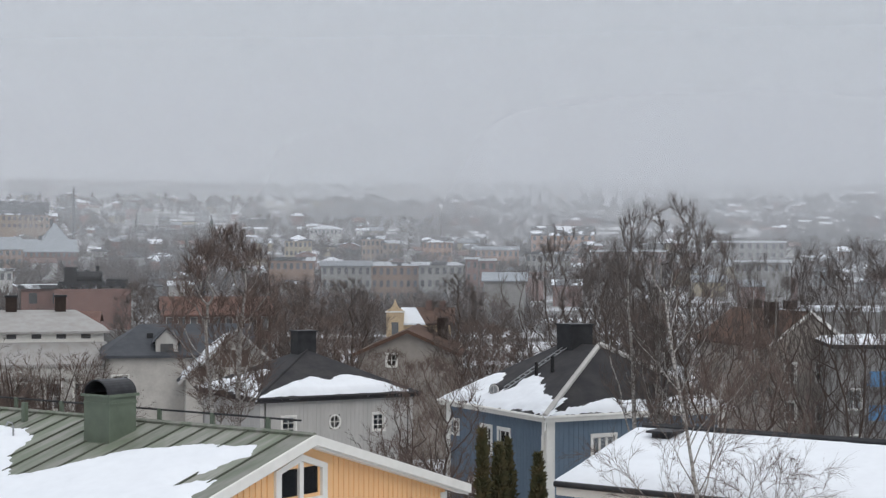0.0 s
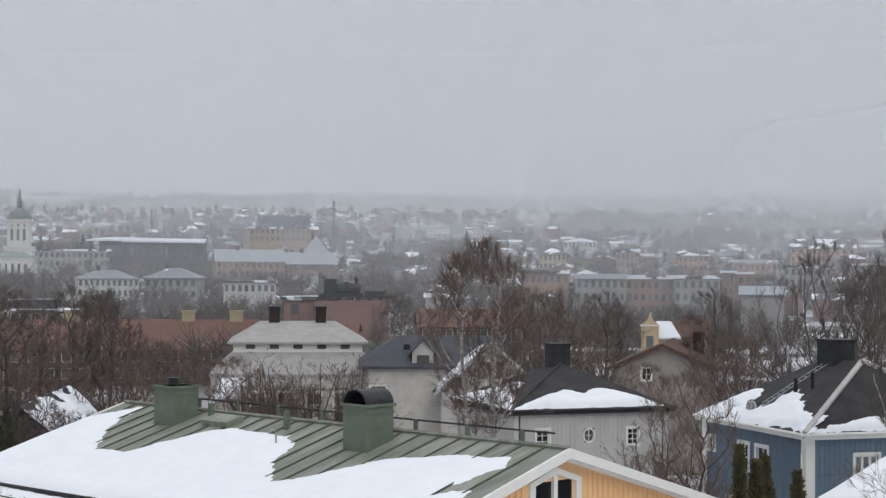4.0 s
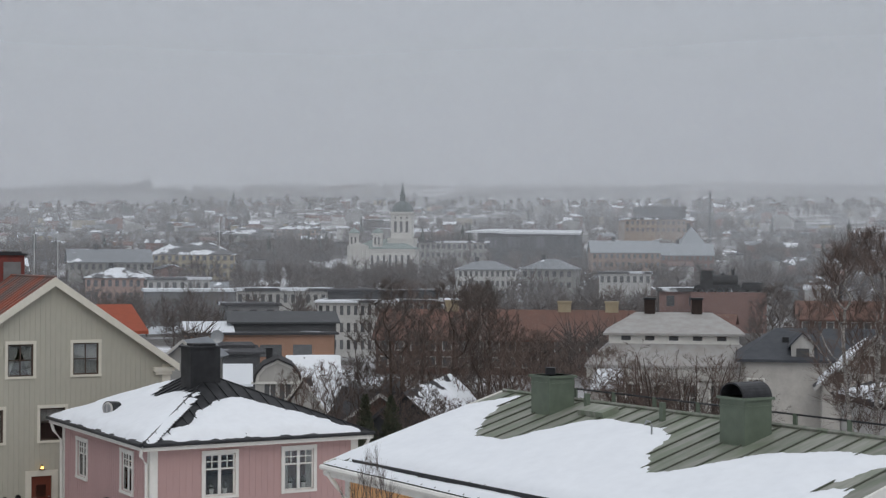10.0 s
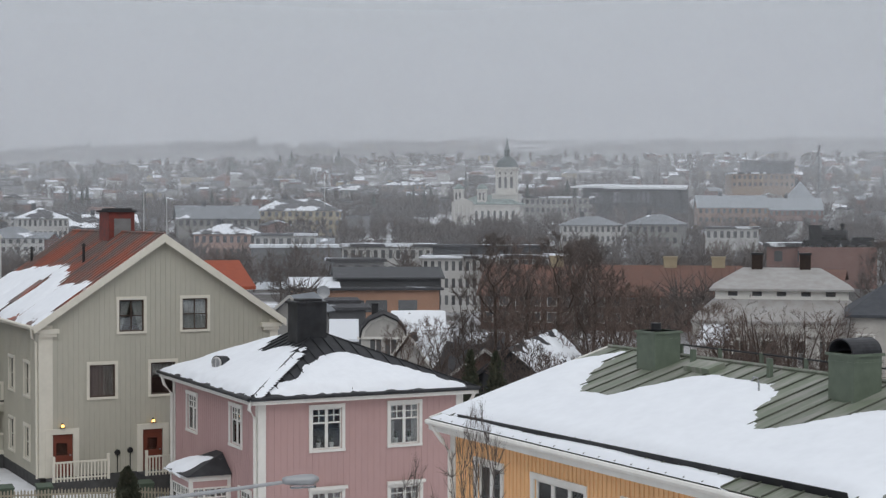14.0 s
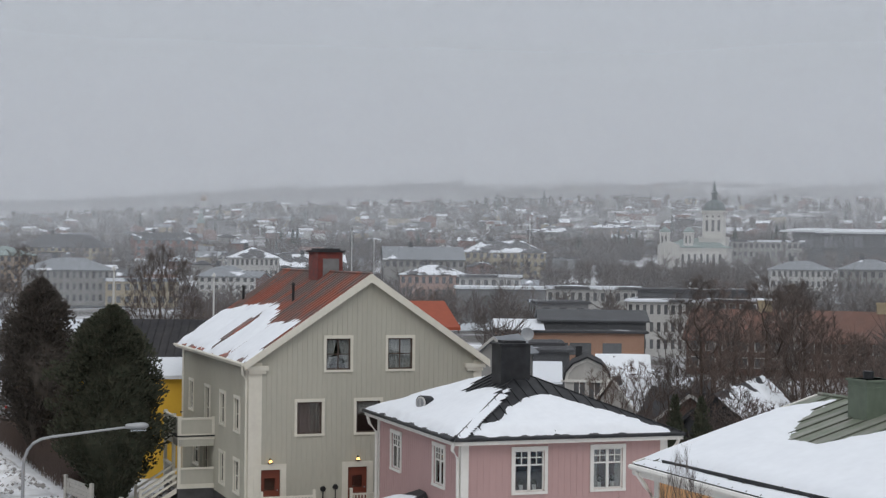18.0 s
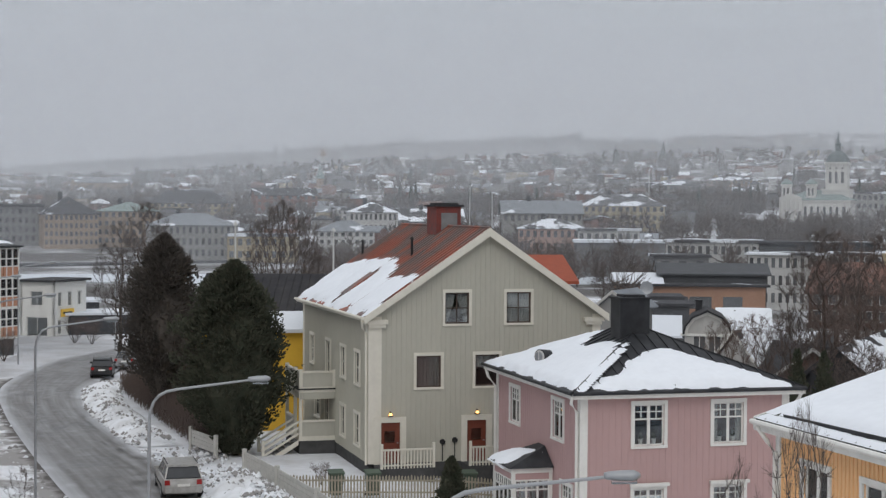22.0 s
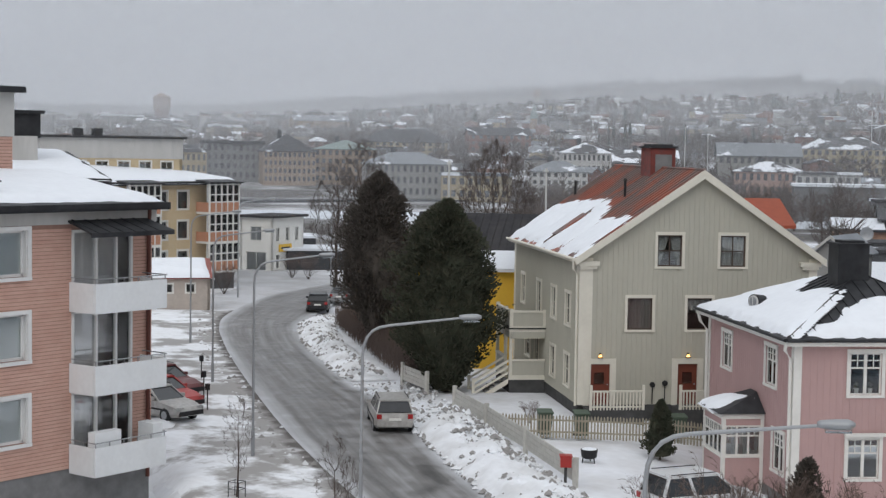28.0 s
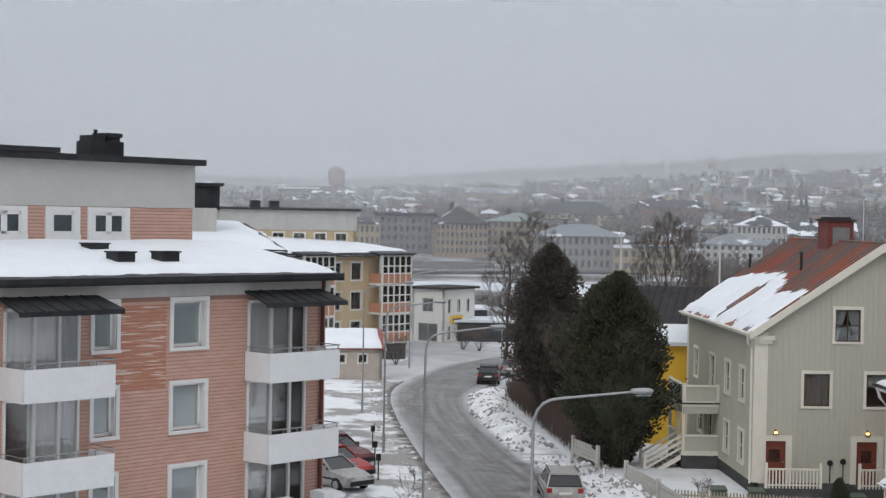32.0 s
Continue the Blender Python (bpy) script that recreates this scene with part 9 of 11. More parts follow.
def gabled(name, az, d, yaw, w, dep, zb, ev, rz, wall_mat, roof_mat, label, wins=(), chim=(), snow=None, seam=0.0, trim=None):
    """A plain house with its gable to the front."""
    x, y = polar(az, d)
    h = thing(name, pose(x, y, zb, 0, 0, az + yaw), label, "house", "houses on the slope")
    EV, RZ = ev - zb, rz - zb
    g = [(0, EV), (w / 2, RZ), (w, EV)]
    wall(h, "front", w, dep, g, list(wins), wall_mat, z0=-1)
    for q in wins:
        window(h, "front", w, dep, *q, casing=0.1, cols=2, rows=2)
    wall(h, "back", w, dep, g, [], wall_mat, z0=-1)
    plain_shell(h, w, dep, EV, wall_mat, ("left", "right"), -1)
    L = Slope([(-0.4, dep + 0.4, EV - 0.2), (-0.4, -0.4, EV - 0.2), (w / 2, -0.4, RZ + 0.1), (w / 2, dep + 0.4, RZ + 0.1)])
    R = Slope([(w + 0.4, -0.4, EV - 0.2), (w + 0.4, dep + 0.4, EV - 0.2), (w / 2, dep + 0.4, RZ + 0.1), (w / 2, -0.4, RZ + 0.1)])
    for s in (L, R):
        roof_face(h, s, roof_mat, seam, 0.15)
    for e in (-0.4, w + 0.4):
        part("bargeboard", Mesh().slab([(e, -0.45, EV - 0.15), (w / 2, -0.45, RZ + 0.15), (w / 2, -0.45, RZ - 0.1), (e, -0.45, EV - 0.4)], (0, 0.06, 0)), trim or (WHITE if snow else PALEGREY), h)
    for cx, cy in chim:
        part("chimney", Mesh().box((cx - 0.4, cy - 0.4, EV), (cx + 0.4, cy + 0.4, RZ + 0.7)), CHIMBROWN, h)
    if snow:
        up = max(q[1] for q in L.poly)
        for s, k in ((L, 1), (R, 2)):
            if str(k) in snow:
                snow_on(s, [(-1, 0.0), (dep + 2, 0.0), (dep + 2, up - 0.15), (-1, up - 0.3)], h.matrix_basis, "patchy snow on the roof", step=0.2, thick=0.13, ragged=1.3, seed=70 + k + int(d), size=1.3)
    return h


stucco = material("beige_grey_stucco", (0.33, 0.30, 0.27), (0.24, 0.22, 0.20), 3.0, 0.9, 0.2, stain=0.25)
gabled("plain_gable_house", 3.03, 112, -6, 6.9, 11, -1.6, 5.75, 7.15, stucco, BROWNROOF, "beige-grey stucco house with brown roof", wins=[(2.0, 2.65, 6.3, 7.15)], chim=[(5.5, 8)], trim=BROWNROOF)


def arched_villa():
    """A villa whose front gable is a gambrel with white trim, with snowy wings behind."""
    x, y = polar(28.5, 117)
    h = thing("arched_gable_villa", pose(x, y, -2.0, 0, 0, 29), "pale villa with white-trimmed gambrel gable, dark roof and snow", "house")
    R, spring, n = 1.62, 5.3, 6
    bend = ((1.0, 0.0), (0.93, 0.34), (0.62, 0.72), (0.0, 1.0), (-0.62, 0.72), (-0.93, 0.34), (-1.0, 0.0))
    wins = [(-0.95, -0.15, 4.0, 5.15), (0.15, 0.95, 4.0, 5.15)]
    for a0, a1, z0, z1 in ((-R, -0.95, -1, spring), (-0.15, 0.15, -1, spring), (0.95, R, -1, spring), (-0.95, -0.15, -1, 4.0), (0.15, 0.95, -1, 4.0), (-0.95, -0.15, 5.15, spring), (0.15, 0.95, 5.15, spring)):
        part("wall", Mesh().box((a0, 0, z0), (a1, 0.25, z1)), PALEGREY, h)
    for sx in (-R, R - 0.2):
        part("wall", Mesh().box((sx, 0.26, -1), (sx + 0.2, 5.0, spring)), PALEGREY, h)
    part("gable", Mesh().slab([(R * bx, 0, spring + 0.01 + R * bz) for bx, bz in bend], (0, 0.25, 0)), PALEGREY, h)
    for w in wins:
        win = part("window", Mesh().box((w[0] - 0.06, -0.04, w[2] - 0.06), (w[1] + 0.06, 0.0, w[2])).box((w[0] - 0.06, -0.04, w[3]), (w[1] + 0.06, 0.0, w[3] + 0.06)).box(((w[0] + w[1]) / 2 - 0.03, 0.02, w[2]), ((w[0] + w[1]) / 2 + 0.03, 0.08, w[3])), WHITE, h)
        part("pane", Mesh().box((w[0], 0.1, w[2]), (w[1], 0.12, w[3])), T_PANE, win)

    def gambrel(r0, r1, y0, y1):
        me = Mesh()
        for r, yy in ((r0, y0), (r1, y0), (r1, y1), (r0, y1)):
            me.v += [(r * bx, yy, spring + r * bz) for bx, bz in bend]
        k = n + 1
        me.f = [(q * k + i, q * k + i + 1, (q + 1) % 4 * k + i + 1, (q + 1) % 4 * k + i) for q in range(4) for i in range(n)]
        return me
    part("roof", gambrel(R + 0.02, R + 0.16, -0.35, 5.0), DARKROOF, h, "dark gambrel roof")
    part("bargeboard", gambrel(R - 0.20, R + 0.01, -0.12, -0.01), WHITE, h, "white gambrel bargeboard")
    part("cornice", Mesh().box((-R - 0.3, -0.2, spring - 0.12), (R + 0.3, -0.01, spring + 0.05)), WHITE, h)
    # wings behind, under snow
    part("wing_wall", Mesh().box((0.9, 3.0, -1), (4.3, 7.5, 5.2)), PALEGREY, h)
    L = Slope([(0.7, 2.6, 5.1), (4.6, 2.6, 5.1), (4.6, 5.3, 6.9), (0.7, 5.3, 6.9)])
    roof_face(h, L, DARKROOF, 0, 0.15)
    roof_face(h, Slope([(4.6, 7.9, 5.1), (0.7, 7.9, 5.1), (0.7, 5.3, 6.9), (4.6, 5.3, 6.9)]), DARKROOF, 0, 0.15)
    snow_on(L, [(-1, -1), (6, -1), (6, 4), (-1, 4)], h.matrix_basis, "patchy snow on the villa's rear roof", step=0.2, thick=0.12, ragged=1.8, seed=77, size=0.7)
    part("chimney", Mesh().box((-0.85, 4.2, 5.0), (-0.35, 4.7, 7.5)).box((-0.9, 4.15, 7.5), (-0.3, 4.75, 7.58)), BLACKROOF, h)


arched_villa()
gabled("villa_wing", 28.3, 109, -28, 3.4, 6.5, -2.0, 1.9, 4.2, PALEGREY, DARKROOF, "low wing of the villa with patchy snow", snow="2")
block("garden_house", 25.05, 110, 2.6, 3, 0, -1.5, 3.3, "gable_x", 0.8, T_BRICKRED, T_SNOWY, 0, 0, "small brown garden house with snow on its roof")
gabled("snow_roof_cottage", 25.05, 90, -13, 3.4, 14, -1.6, 3.3, 4.75, T_DARKWALL, DARKROOF, "low dark cottage under a bright snow roof", snow="2", trim=DARKROOF)
gabled("snow_roof_cottage", 26.2, 104, 20, 5.0, 7, -1.8, 1.8, 3.4, T_BRICKRED, DARKROOF, "low brown cottage with dark roof")
block("orange_roof_house", 36.0, 100, 9.4, 7, 13, -1.2, 7.9, "gable_x", 1.45, T_LIGHT, material("orange_red_roof", (0.33, 0.08, 0.042), (0.25, 0.065, 0.038), 2, 0.7, 0.1, stain=0.2), 0, 0, "grey house with orange-red sheet roof", 0)
block("low_hall", 30.1, 165, 5.6, 8, 2, -1.3, 2.5, "flat", 0.25, T_SLATE, T_DARK, 0, 0, "low dark hall with patchy snow roof")
block("low_cottage", 30.05, 140, 2.3, 5, 0, -1.5, 1.5, "gable_x", 1.5, T_GREY, T_SNOW, 0, 0, "low grey cottage under a bright snow roof")
block("lean_to", 43.7, 90, 2.4, 3, 6, -0.3, 5.6, "gable_x", 0.8, YELLOW, T_SNOW, 0, 0, "yellow lean-to with a snow roof", 0)
gabled("grey_roof_house", 32.4, 118, -20, 2.6, 5, -1.5, 5.2, 6.3, T_LIGHT, T_GREYROOF, "light grey house with pale roof")


def stair_gable():
    """The ornate gable of a yellow house, rising behind the stucco roofs."""
    x, y = polar(2.03, 139)
    h = thing("cream_pediment_house", pose(x, y, -2.0, 0, 0, 0), "cream yellow house with ornate gable and snowy roof", "house", "houses on the slope")
    cream = material("cream_yellow_plaster", (0.55, 0.42, 0.27), (0.44, 0.34, 0.23), 2, 0.8, 0.1, stain=0.22)
    part("wall", Mesh().box((0, 0, -1), (1.5, 4.0, 9.55)), cream, h)
    part("cornice", Mesh().box((-0.1, -0.1, 9.55), (1.6, 0.5, 9.68)), WHITE, h)
    prof = [(0.0, 9.68), (1.5, 9.68), (1.36, 9.82), (1.14, 9.92), (0.98, 10.14), (0.84, 10.44), (0.66, 10.44), (0.52, 10.14), (0.36, 9.92), (0.14, 9.82)]
    part("pediment", Mesh().slab([(a, 0.05, z) for a, z in prof], (0, 0.35, 0)), cream, h)
    part("finial", Mesh().tube([(0.75, 0.2, 10.4), (0.75, 0.2, 10.75)], [0.10, 0.03], 8), cream, h)
    part("window", Mesh().box((0.45, -0.04, 7.4), (1.05, 0.02, 8.7)), T_PANE, h)
    part("wing_wall", Mesh().box((1.52, 0.6, -1), (5.6, 6.0, 8.6)), cream, h)
    part("roof", Mesh().slab([(1.2, 0.2, 8.6), (3.4, 0.2, 8.6), (2.5, 3.2, 9.9), (1.2, 3.2, 9.9)], (0, 0, -0.15)), T_SNOW, h, "snow-covered roof end")
    part("roof", Mesh().slab([(3.42, 0.2, 8.6), (6.0, 0.2, 8.6), (6.0, 3.2, 9.9), (2.52, 3.2, 9.9)], (0, 0, -0.15)), BROWNROOF, h)
    for u in (3.4, 4.6):
        part("chimney", Mesh().box((u, 2.6, 9.0), (u + 0.6, 3.3, 10.5)), T_BRICKRED, h)


stair_gable()
gabled("stone_apartment_house", -11.6, 114, 26, 6.0, 12, -1.6, 6.3, 8.5, stucco, BROWNROOF, "big grey-brown apartment house behind bare trees", wins=[(1.2, 2.0, 2.4, 3.8), (3.6, 4.4, 2.4, 3.8), (1.2, 2.0, 5.2, 6.5), (3.6, 4.4, 5.2, 6.5)], chim=[(1.6, 3), (4.6, 6), (3.2, 9)], snow="2")
flat_house("balcony_block", -13.9, 108, 7.0, 10, 8, -1.6, 6.4, T_LIGHT, DARKROOF, "pale block with blue balconies behind bare trees", wins=[(0.6, 1.6, 1.0, 2.3), (0.6, 1.6, 4.0, 5.3), (4.6, 5.6, 1.0, 2.3), (4.6, 5.6, 4.0, 5.3)], snow=True)
bb = bpy.data.objects["balcony_block"]
for z in (0.4, 3.4, 5.6):
    part("balcony", Mesh().box((1.9, -1.3, z), (4.3, -0.01, z + 0.15)).box((1.9, -1.32, z + 0.1), (4.3, -1.25, z + 1.0)), material("blue_balcony_panel", (0.10, 0.22, 0.38), None, 1, 0.6, 0.05), bb)


def old_engine():
    """The black engine-like silhouette on the low roof."""
    x, y = polar(13.62, 260)
    h = thing("steam_engine", pose(x, y, 7.3, 0, 0, 13.6 - 3), "black steam engine shape set on a plinth", "engine")
    part("plinth", Mesh().box((-0.5, -0.6, -6.5), (11.5, 2.2, 0.0)), T_PINKDARK, h)
    part("cab", Mesh().box((1.0, 0, 0.4), (3.0, 1.6, 3.4)).box((0.8, -0.1, 3.3), (3.2, 1.7, 3.5)), BLACKIRON, h)
    part("boiler", Mesh().tube([(3.0, 0.8, 1.9), (6.8, 0.8, 1.9), (7.0, 0.8, 1.9)], [0.95, 0.95, 0.7], 14), BLACKIRON, h)
    part("funnel", Mesh().tube([(6.2, 0.8, 2.6), (6.2, 0.8, 3.5), (6.2, 0.8, 3.7)], [0.25, 0.3, 0.4], 10), BLACKIRON, h)
    part("dome", Mesh().tube([(4.6, 0.8, 2.6), (4.6, 0.8, 3.0), (4.6, 0.8, 3.2)], [0.4, 0.38, 0.1], 10), BLACKIRON, h)
    part("frame", Mesh().box((0.2, 0.1, 0.6), (7.4, 1.5, 1.2)), BLACKIRON, h)
    part("tender", Mesh().box((7.6, 0.1, 0.4), (11.0, 1.5, 1.6)), BLACKIRON, h)
    part("buffer", Mesh().slab([(-0.3, -0.2, 0.1), (0.3, -0.2, 1.3), (0.9, -0.2, 0.2)], (0, 1.6, 0)), BLACKIRON, h)
    for u in (1.8, 3.4, 5.0, 6.5, 8.4, 10.2):
        part("wheel", Mesh().tube([(u, -0.05, 0.5), (u, 0.12, 0.5)], 0.5 if u < 7 else 0.4, 14), BLACKIRON, h)


old_engine()


def mast(name, az, d, zb, zt, r0, r1, mat, label, category):
    x, y = polar(az, d)
    h = thing(name, pose(x, y, zb), label, category)
    part("shaft", Mesh().tube([(0, 0, -3), (0, 0, (zt - zb) * 0.5), (0, 0, zt - zb)], [r0, (r0 + r1) / 2, r1], 12), mat, h)
    return h


fs = mast("factory_chimney", 13.07, 800, 18, 46.7, 0.8, 0.55, T_DARKWALL, "tall dark factory chimney in the mist", "chimney")
part("rim", Mesh().tube([(0, 0, 27.9), (0, 0, 28.8)], 0.75, 12), T_DARKWALL, fs)
wt = mast("water_tower", 55.64, 1180, 20, 38, 5.4, 5.4, T_SCHOOLRED, "round brick water tower in the mist", "tower")
part("tank", Mesh().tube([(0, 0, 15), (0, 0, 17), (0, 0, 24), (0, 0, 25), (0, 0, 28.5)], [5.5, 6.4, 6.4, 6.8, 0.4], 16), T_SCHOOL, wt)
ht = mast("hill_tower", 42.28, 1500, 48, 62, 2.6, 2.2, T_WHITE, "slim pale tower on the hill", "tower")
part("lantern", Mesh().tube([(0, 0, 13), (0, 0, 15), (0, 0, 18), (0, 0, 20.5)], [3.6, 3.6, 2.8, 0.3], 10), T_TAN, ht)
cs = mast("copper_spire", 42.39, 900, 20, 29, 2.2, 2.0, T_TAN, "small tower with green copper spire", "tower")
part("spire", Mesh().tube([(0, 0, 9), (0, 0, 17.5)], [2.6, 0.1], 8), T_COPPER, cs)
# pale church-like house on the far slope
x, y = polar(5.85, 1180)
h = thing("hill_church", pose(x, y, 42, 0, 0, 6), "pale castle-like house on the far slope", "church")
for a, b, zt in ((-11, -5, 13), (-5, 3, 9.5), (3, 6.5, 15), (6.5, 11, 11)):
    part("wall", Mesh().box((a, 0, -4), (b - 0.1, 9, zt)), CHURCHWHITE, h)
    part("roof", Mesh().tube([((a + b) / 2, 4.5, zt), ((a + b) / 2, 4.5, zt + 3.6)], [(b - a) * 0.68, 0.2], 4), T_SNOW, h)
# flagpoles
for az, d, zt in ((37.0, 400, 18), (36.2, 405, 16), (30.6, 548, 26), (45.4, 118, 11.0), (41.9, 125, 10.5)):
    x, y = polar(az, d)
    h = thing("flagpole", pose(x, y, ground_z(x, y)), "tall white painted flagpole", "flagpole", "flagpoles")
    part("pole", Mesh().tube([(0, 0, -1), (0, 0, zt - ground_z(x, y))], 0.12 if d > 200 else 0.07, 8), T_WHITE, h)
    part("finial", Mesh().tube([(0, 0, zt - ground_z(x, y)), (0, 0, zt - ground_z(x, y) + 0.3)], [0.2, 0.05], 8), T_WHITE, h)
# quay and low harbour sheds
solid("quay", Mesh().slab([(-345, 205, -1.8), (-300, 330, -1.8), (-165, 345, -1.8), (-165, 338, -1.8), (-292, 322, -1.8), (-336, 203, -1.8)], (0, 0, -1.5)), T_DARKWALL, pose(0, 0, 0), "dark quay wall along the bay", "quay", kind="structure")
for az, d, w, ze, lab in ((50.1, 172, 6.5, 0.9, "dark harbour shed with snow on its roof"), (48.0, 178, 7, 0.7, "low dark harbour shed by water"), (50.9, 190, 5, 1.2, "dark harbour store with snow roof")):
    block("harbour_shed", az, d, w, 6, 5, -2.2, ze, "flat", 0.25, T_DARKWALL, T_SNOW if "snow" in lab else T_DARK, 0, 0, lab)


def concert_hall():
    x, y = polar(19.64, 640)
    h = thing("concert_hall", pose(x, y, 12.0, 0, 0, 12), "dark glass concert hall with overhanging snow roof", "building")
    part("wall", Mesh().box((-19, 0, -4), (20, 30, 11.2)), T_DARKWALL, h)
    for i in range(20):
        part("window", Mesh().box((-18.2 + i * 1.9, -0.12, 5.4), (-16.8 + i * 1.9, -0.02, 9.6)), T_PANE, h)
    part("roof", Mesh().slab([(-10, -3, 11.6), (22.5, -3, 11.2), (20, 30, 12.9), (-8, 30, 13.2)], (0, 0, -0.7)), T_SNOW, h)
    part("roof", Mesh().slab([(-24, -2, 11.9), (-10.2, -2, 11.9), (-8.2, 30, 13.4), (-21, 30, 13.4)], (0, 0, -0.6)), T_SNOW, h)


concert_hall()


def filler_town():
    """Small houses scattered over the far slopes."""
    rng = random.Random(11)
    walls = [T_YELLOW, T_PINKDARK, T_GREY, T_LIGHT, T_WHITE, T_TAN, T_SCHOOLRED, T_BRICKRED, T_GREY, T_LIGHT, T_DARKWALL, T_TAN]
    roofs = [T_SNOWY, T_SNOWY, T_SNOW, T_DARK, T_SNOWY, T_DARK, T_TERRA, T_GREYROOF]
    types = []
    for k in range(16):
        w, dep, H = rng.uniform(6, 11), rng.uniform(6, 8), rng.uniform(2.6, 5.4)
        kind = rng.choice(["gable_x", "gable_x", "gable_y", "hip", "flat"])
        rh = {"flat": 0.4}.get(kind, rng.uniform(1.0, 2.1))
        if kind == "flat":
            w *= 1.6
        wm, rm = rng.choice(walls), rng.choice(roofs)
        types.append((body_shape(kind, w, dep, H, rh).data("wall", wm), [r.data("roof", rm) for r in roof_shape(kind, w, dep, H, rh)], w, H, {
            "gable_x": "gabled", "gable_y": "gabled", "hip": "hipped", "flat": "flat-roofed"}[kind]))
    placed, far = [], {}
    count = 0
    while count < 860:
        d = 440 + 1300 * rng.random() ** 1.1
        az = rng.uniform(-17, 71)
        x, y = polar(az, d)
        if any((x - p[0]) ** 2 + (y - p[1]) ** 2 < 17 ** 2 for p in placed):
            continue
        if 440 < d < 680 and 17.5 < az < 28:
            continue
        if az > 48 and d < 560:
            continue
        placed.append((x, y))
        wd, rds, w, H, kind = types[rng.randrange(len(types))]
        if count >= 290:
            count += 1
            c, s = math.cos(radians(az)), math.sin(radians(az))
            for src in (wd, rds[0]):
                far.setdefault(src.materials[0].name, (Mesh(), src.materials[0]))[0].add(
                    [(x + v.co.x * c - v.co.y * s, y + v.co.x * s + v.co.y * c, v.co.z + ground_z(x, y) + d * 0.002) for v in src.vertices], [tuple(p.vertices) for p in src.polygons])
            continue
        h = thing("small_house", pose(x, y, ground_z(x, y) + d * 0.002, 0, 0, az + rng.uniform(-35, 35)), f"small {kind} town house with snow in the mist", "house", "far town houses")
        part("wall", wd, None, h)
        for r in rds:
            part("roof", r, None, h)
        count += 1
    for me, mt in far.values():
        solid("far_houses", me, mt, pose(0, 0, 0), "small town houses lost among trees in the mist", "houses", "far town", "stuff")


filler_town()

# ---- trees ----
# stems, trunk share of the height, trunk radius, limbs, lowest limb, spread of limbs, reach, lift of limbs, hang of twigs, numbers of side twigs
FORMS = {
    "lace": dict(stems=1, trunk=0.97, r=0.006, limbs=30, lo=0.18, spread=(0.45, 0.85), reach=0.38, lift=0.08, hang=0.45, n2=10, n3=7, n4=4),
    "shrub": dict(stems=8, trunk=0.80, r=0.006, limbs=6, lo=0.15, spread=(0.30, 0.75), reach=0.45, lift=0.08, hang=0.0, n2=6, n3=5, n4=3),
}
# stems and their lean, trunk share of the height, lowest branch, half width of the crown, height of its widest part, branch ends, twigs on each end
CROWNS = {
    "birch": dict(stems=2, lean=0.07, trunk=0.80, lo=0.40, wide=0.165, belly=0.66, ends=620, sprigs=5),
    "birchhigh": dict(stems=2, lean=0.07, trunk=0.86, lo=0.42, wide=0.17, belly=0.62, ends=330, sprigs=4),
    "birchtall": dict(stems=1, lean=0.03, trunk=0.72, lo=0.26, wide=0.20, belly=0.56, ends=440, sprigs=5),
    "oak": dict(stems=1, lean=0.03, trunk=0.42, lo=0.24, wide=0.40, belly=0.60, ends=620, sprigs=5),
    "elm": dict(stems=2, lean=0.12, trunk=0.52, lo=0.22, wide=0.27, belly=0.60, ends=480, sprigs=5),
}


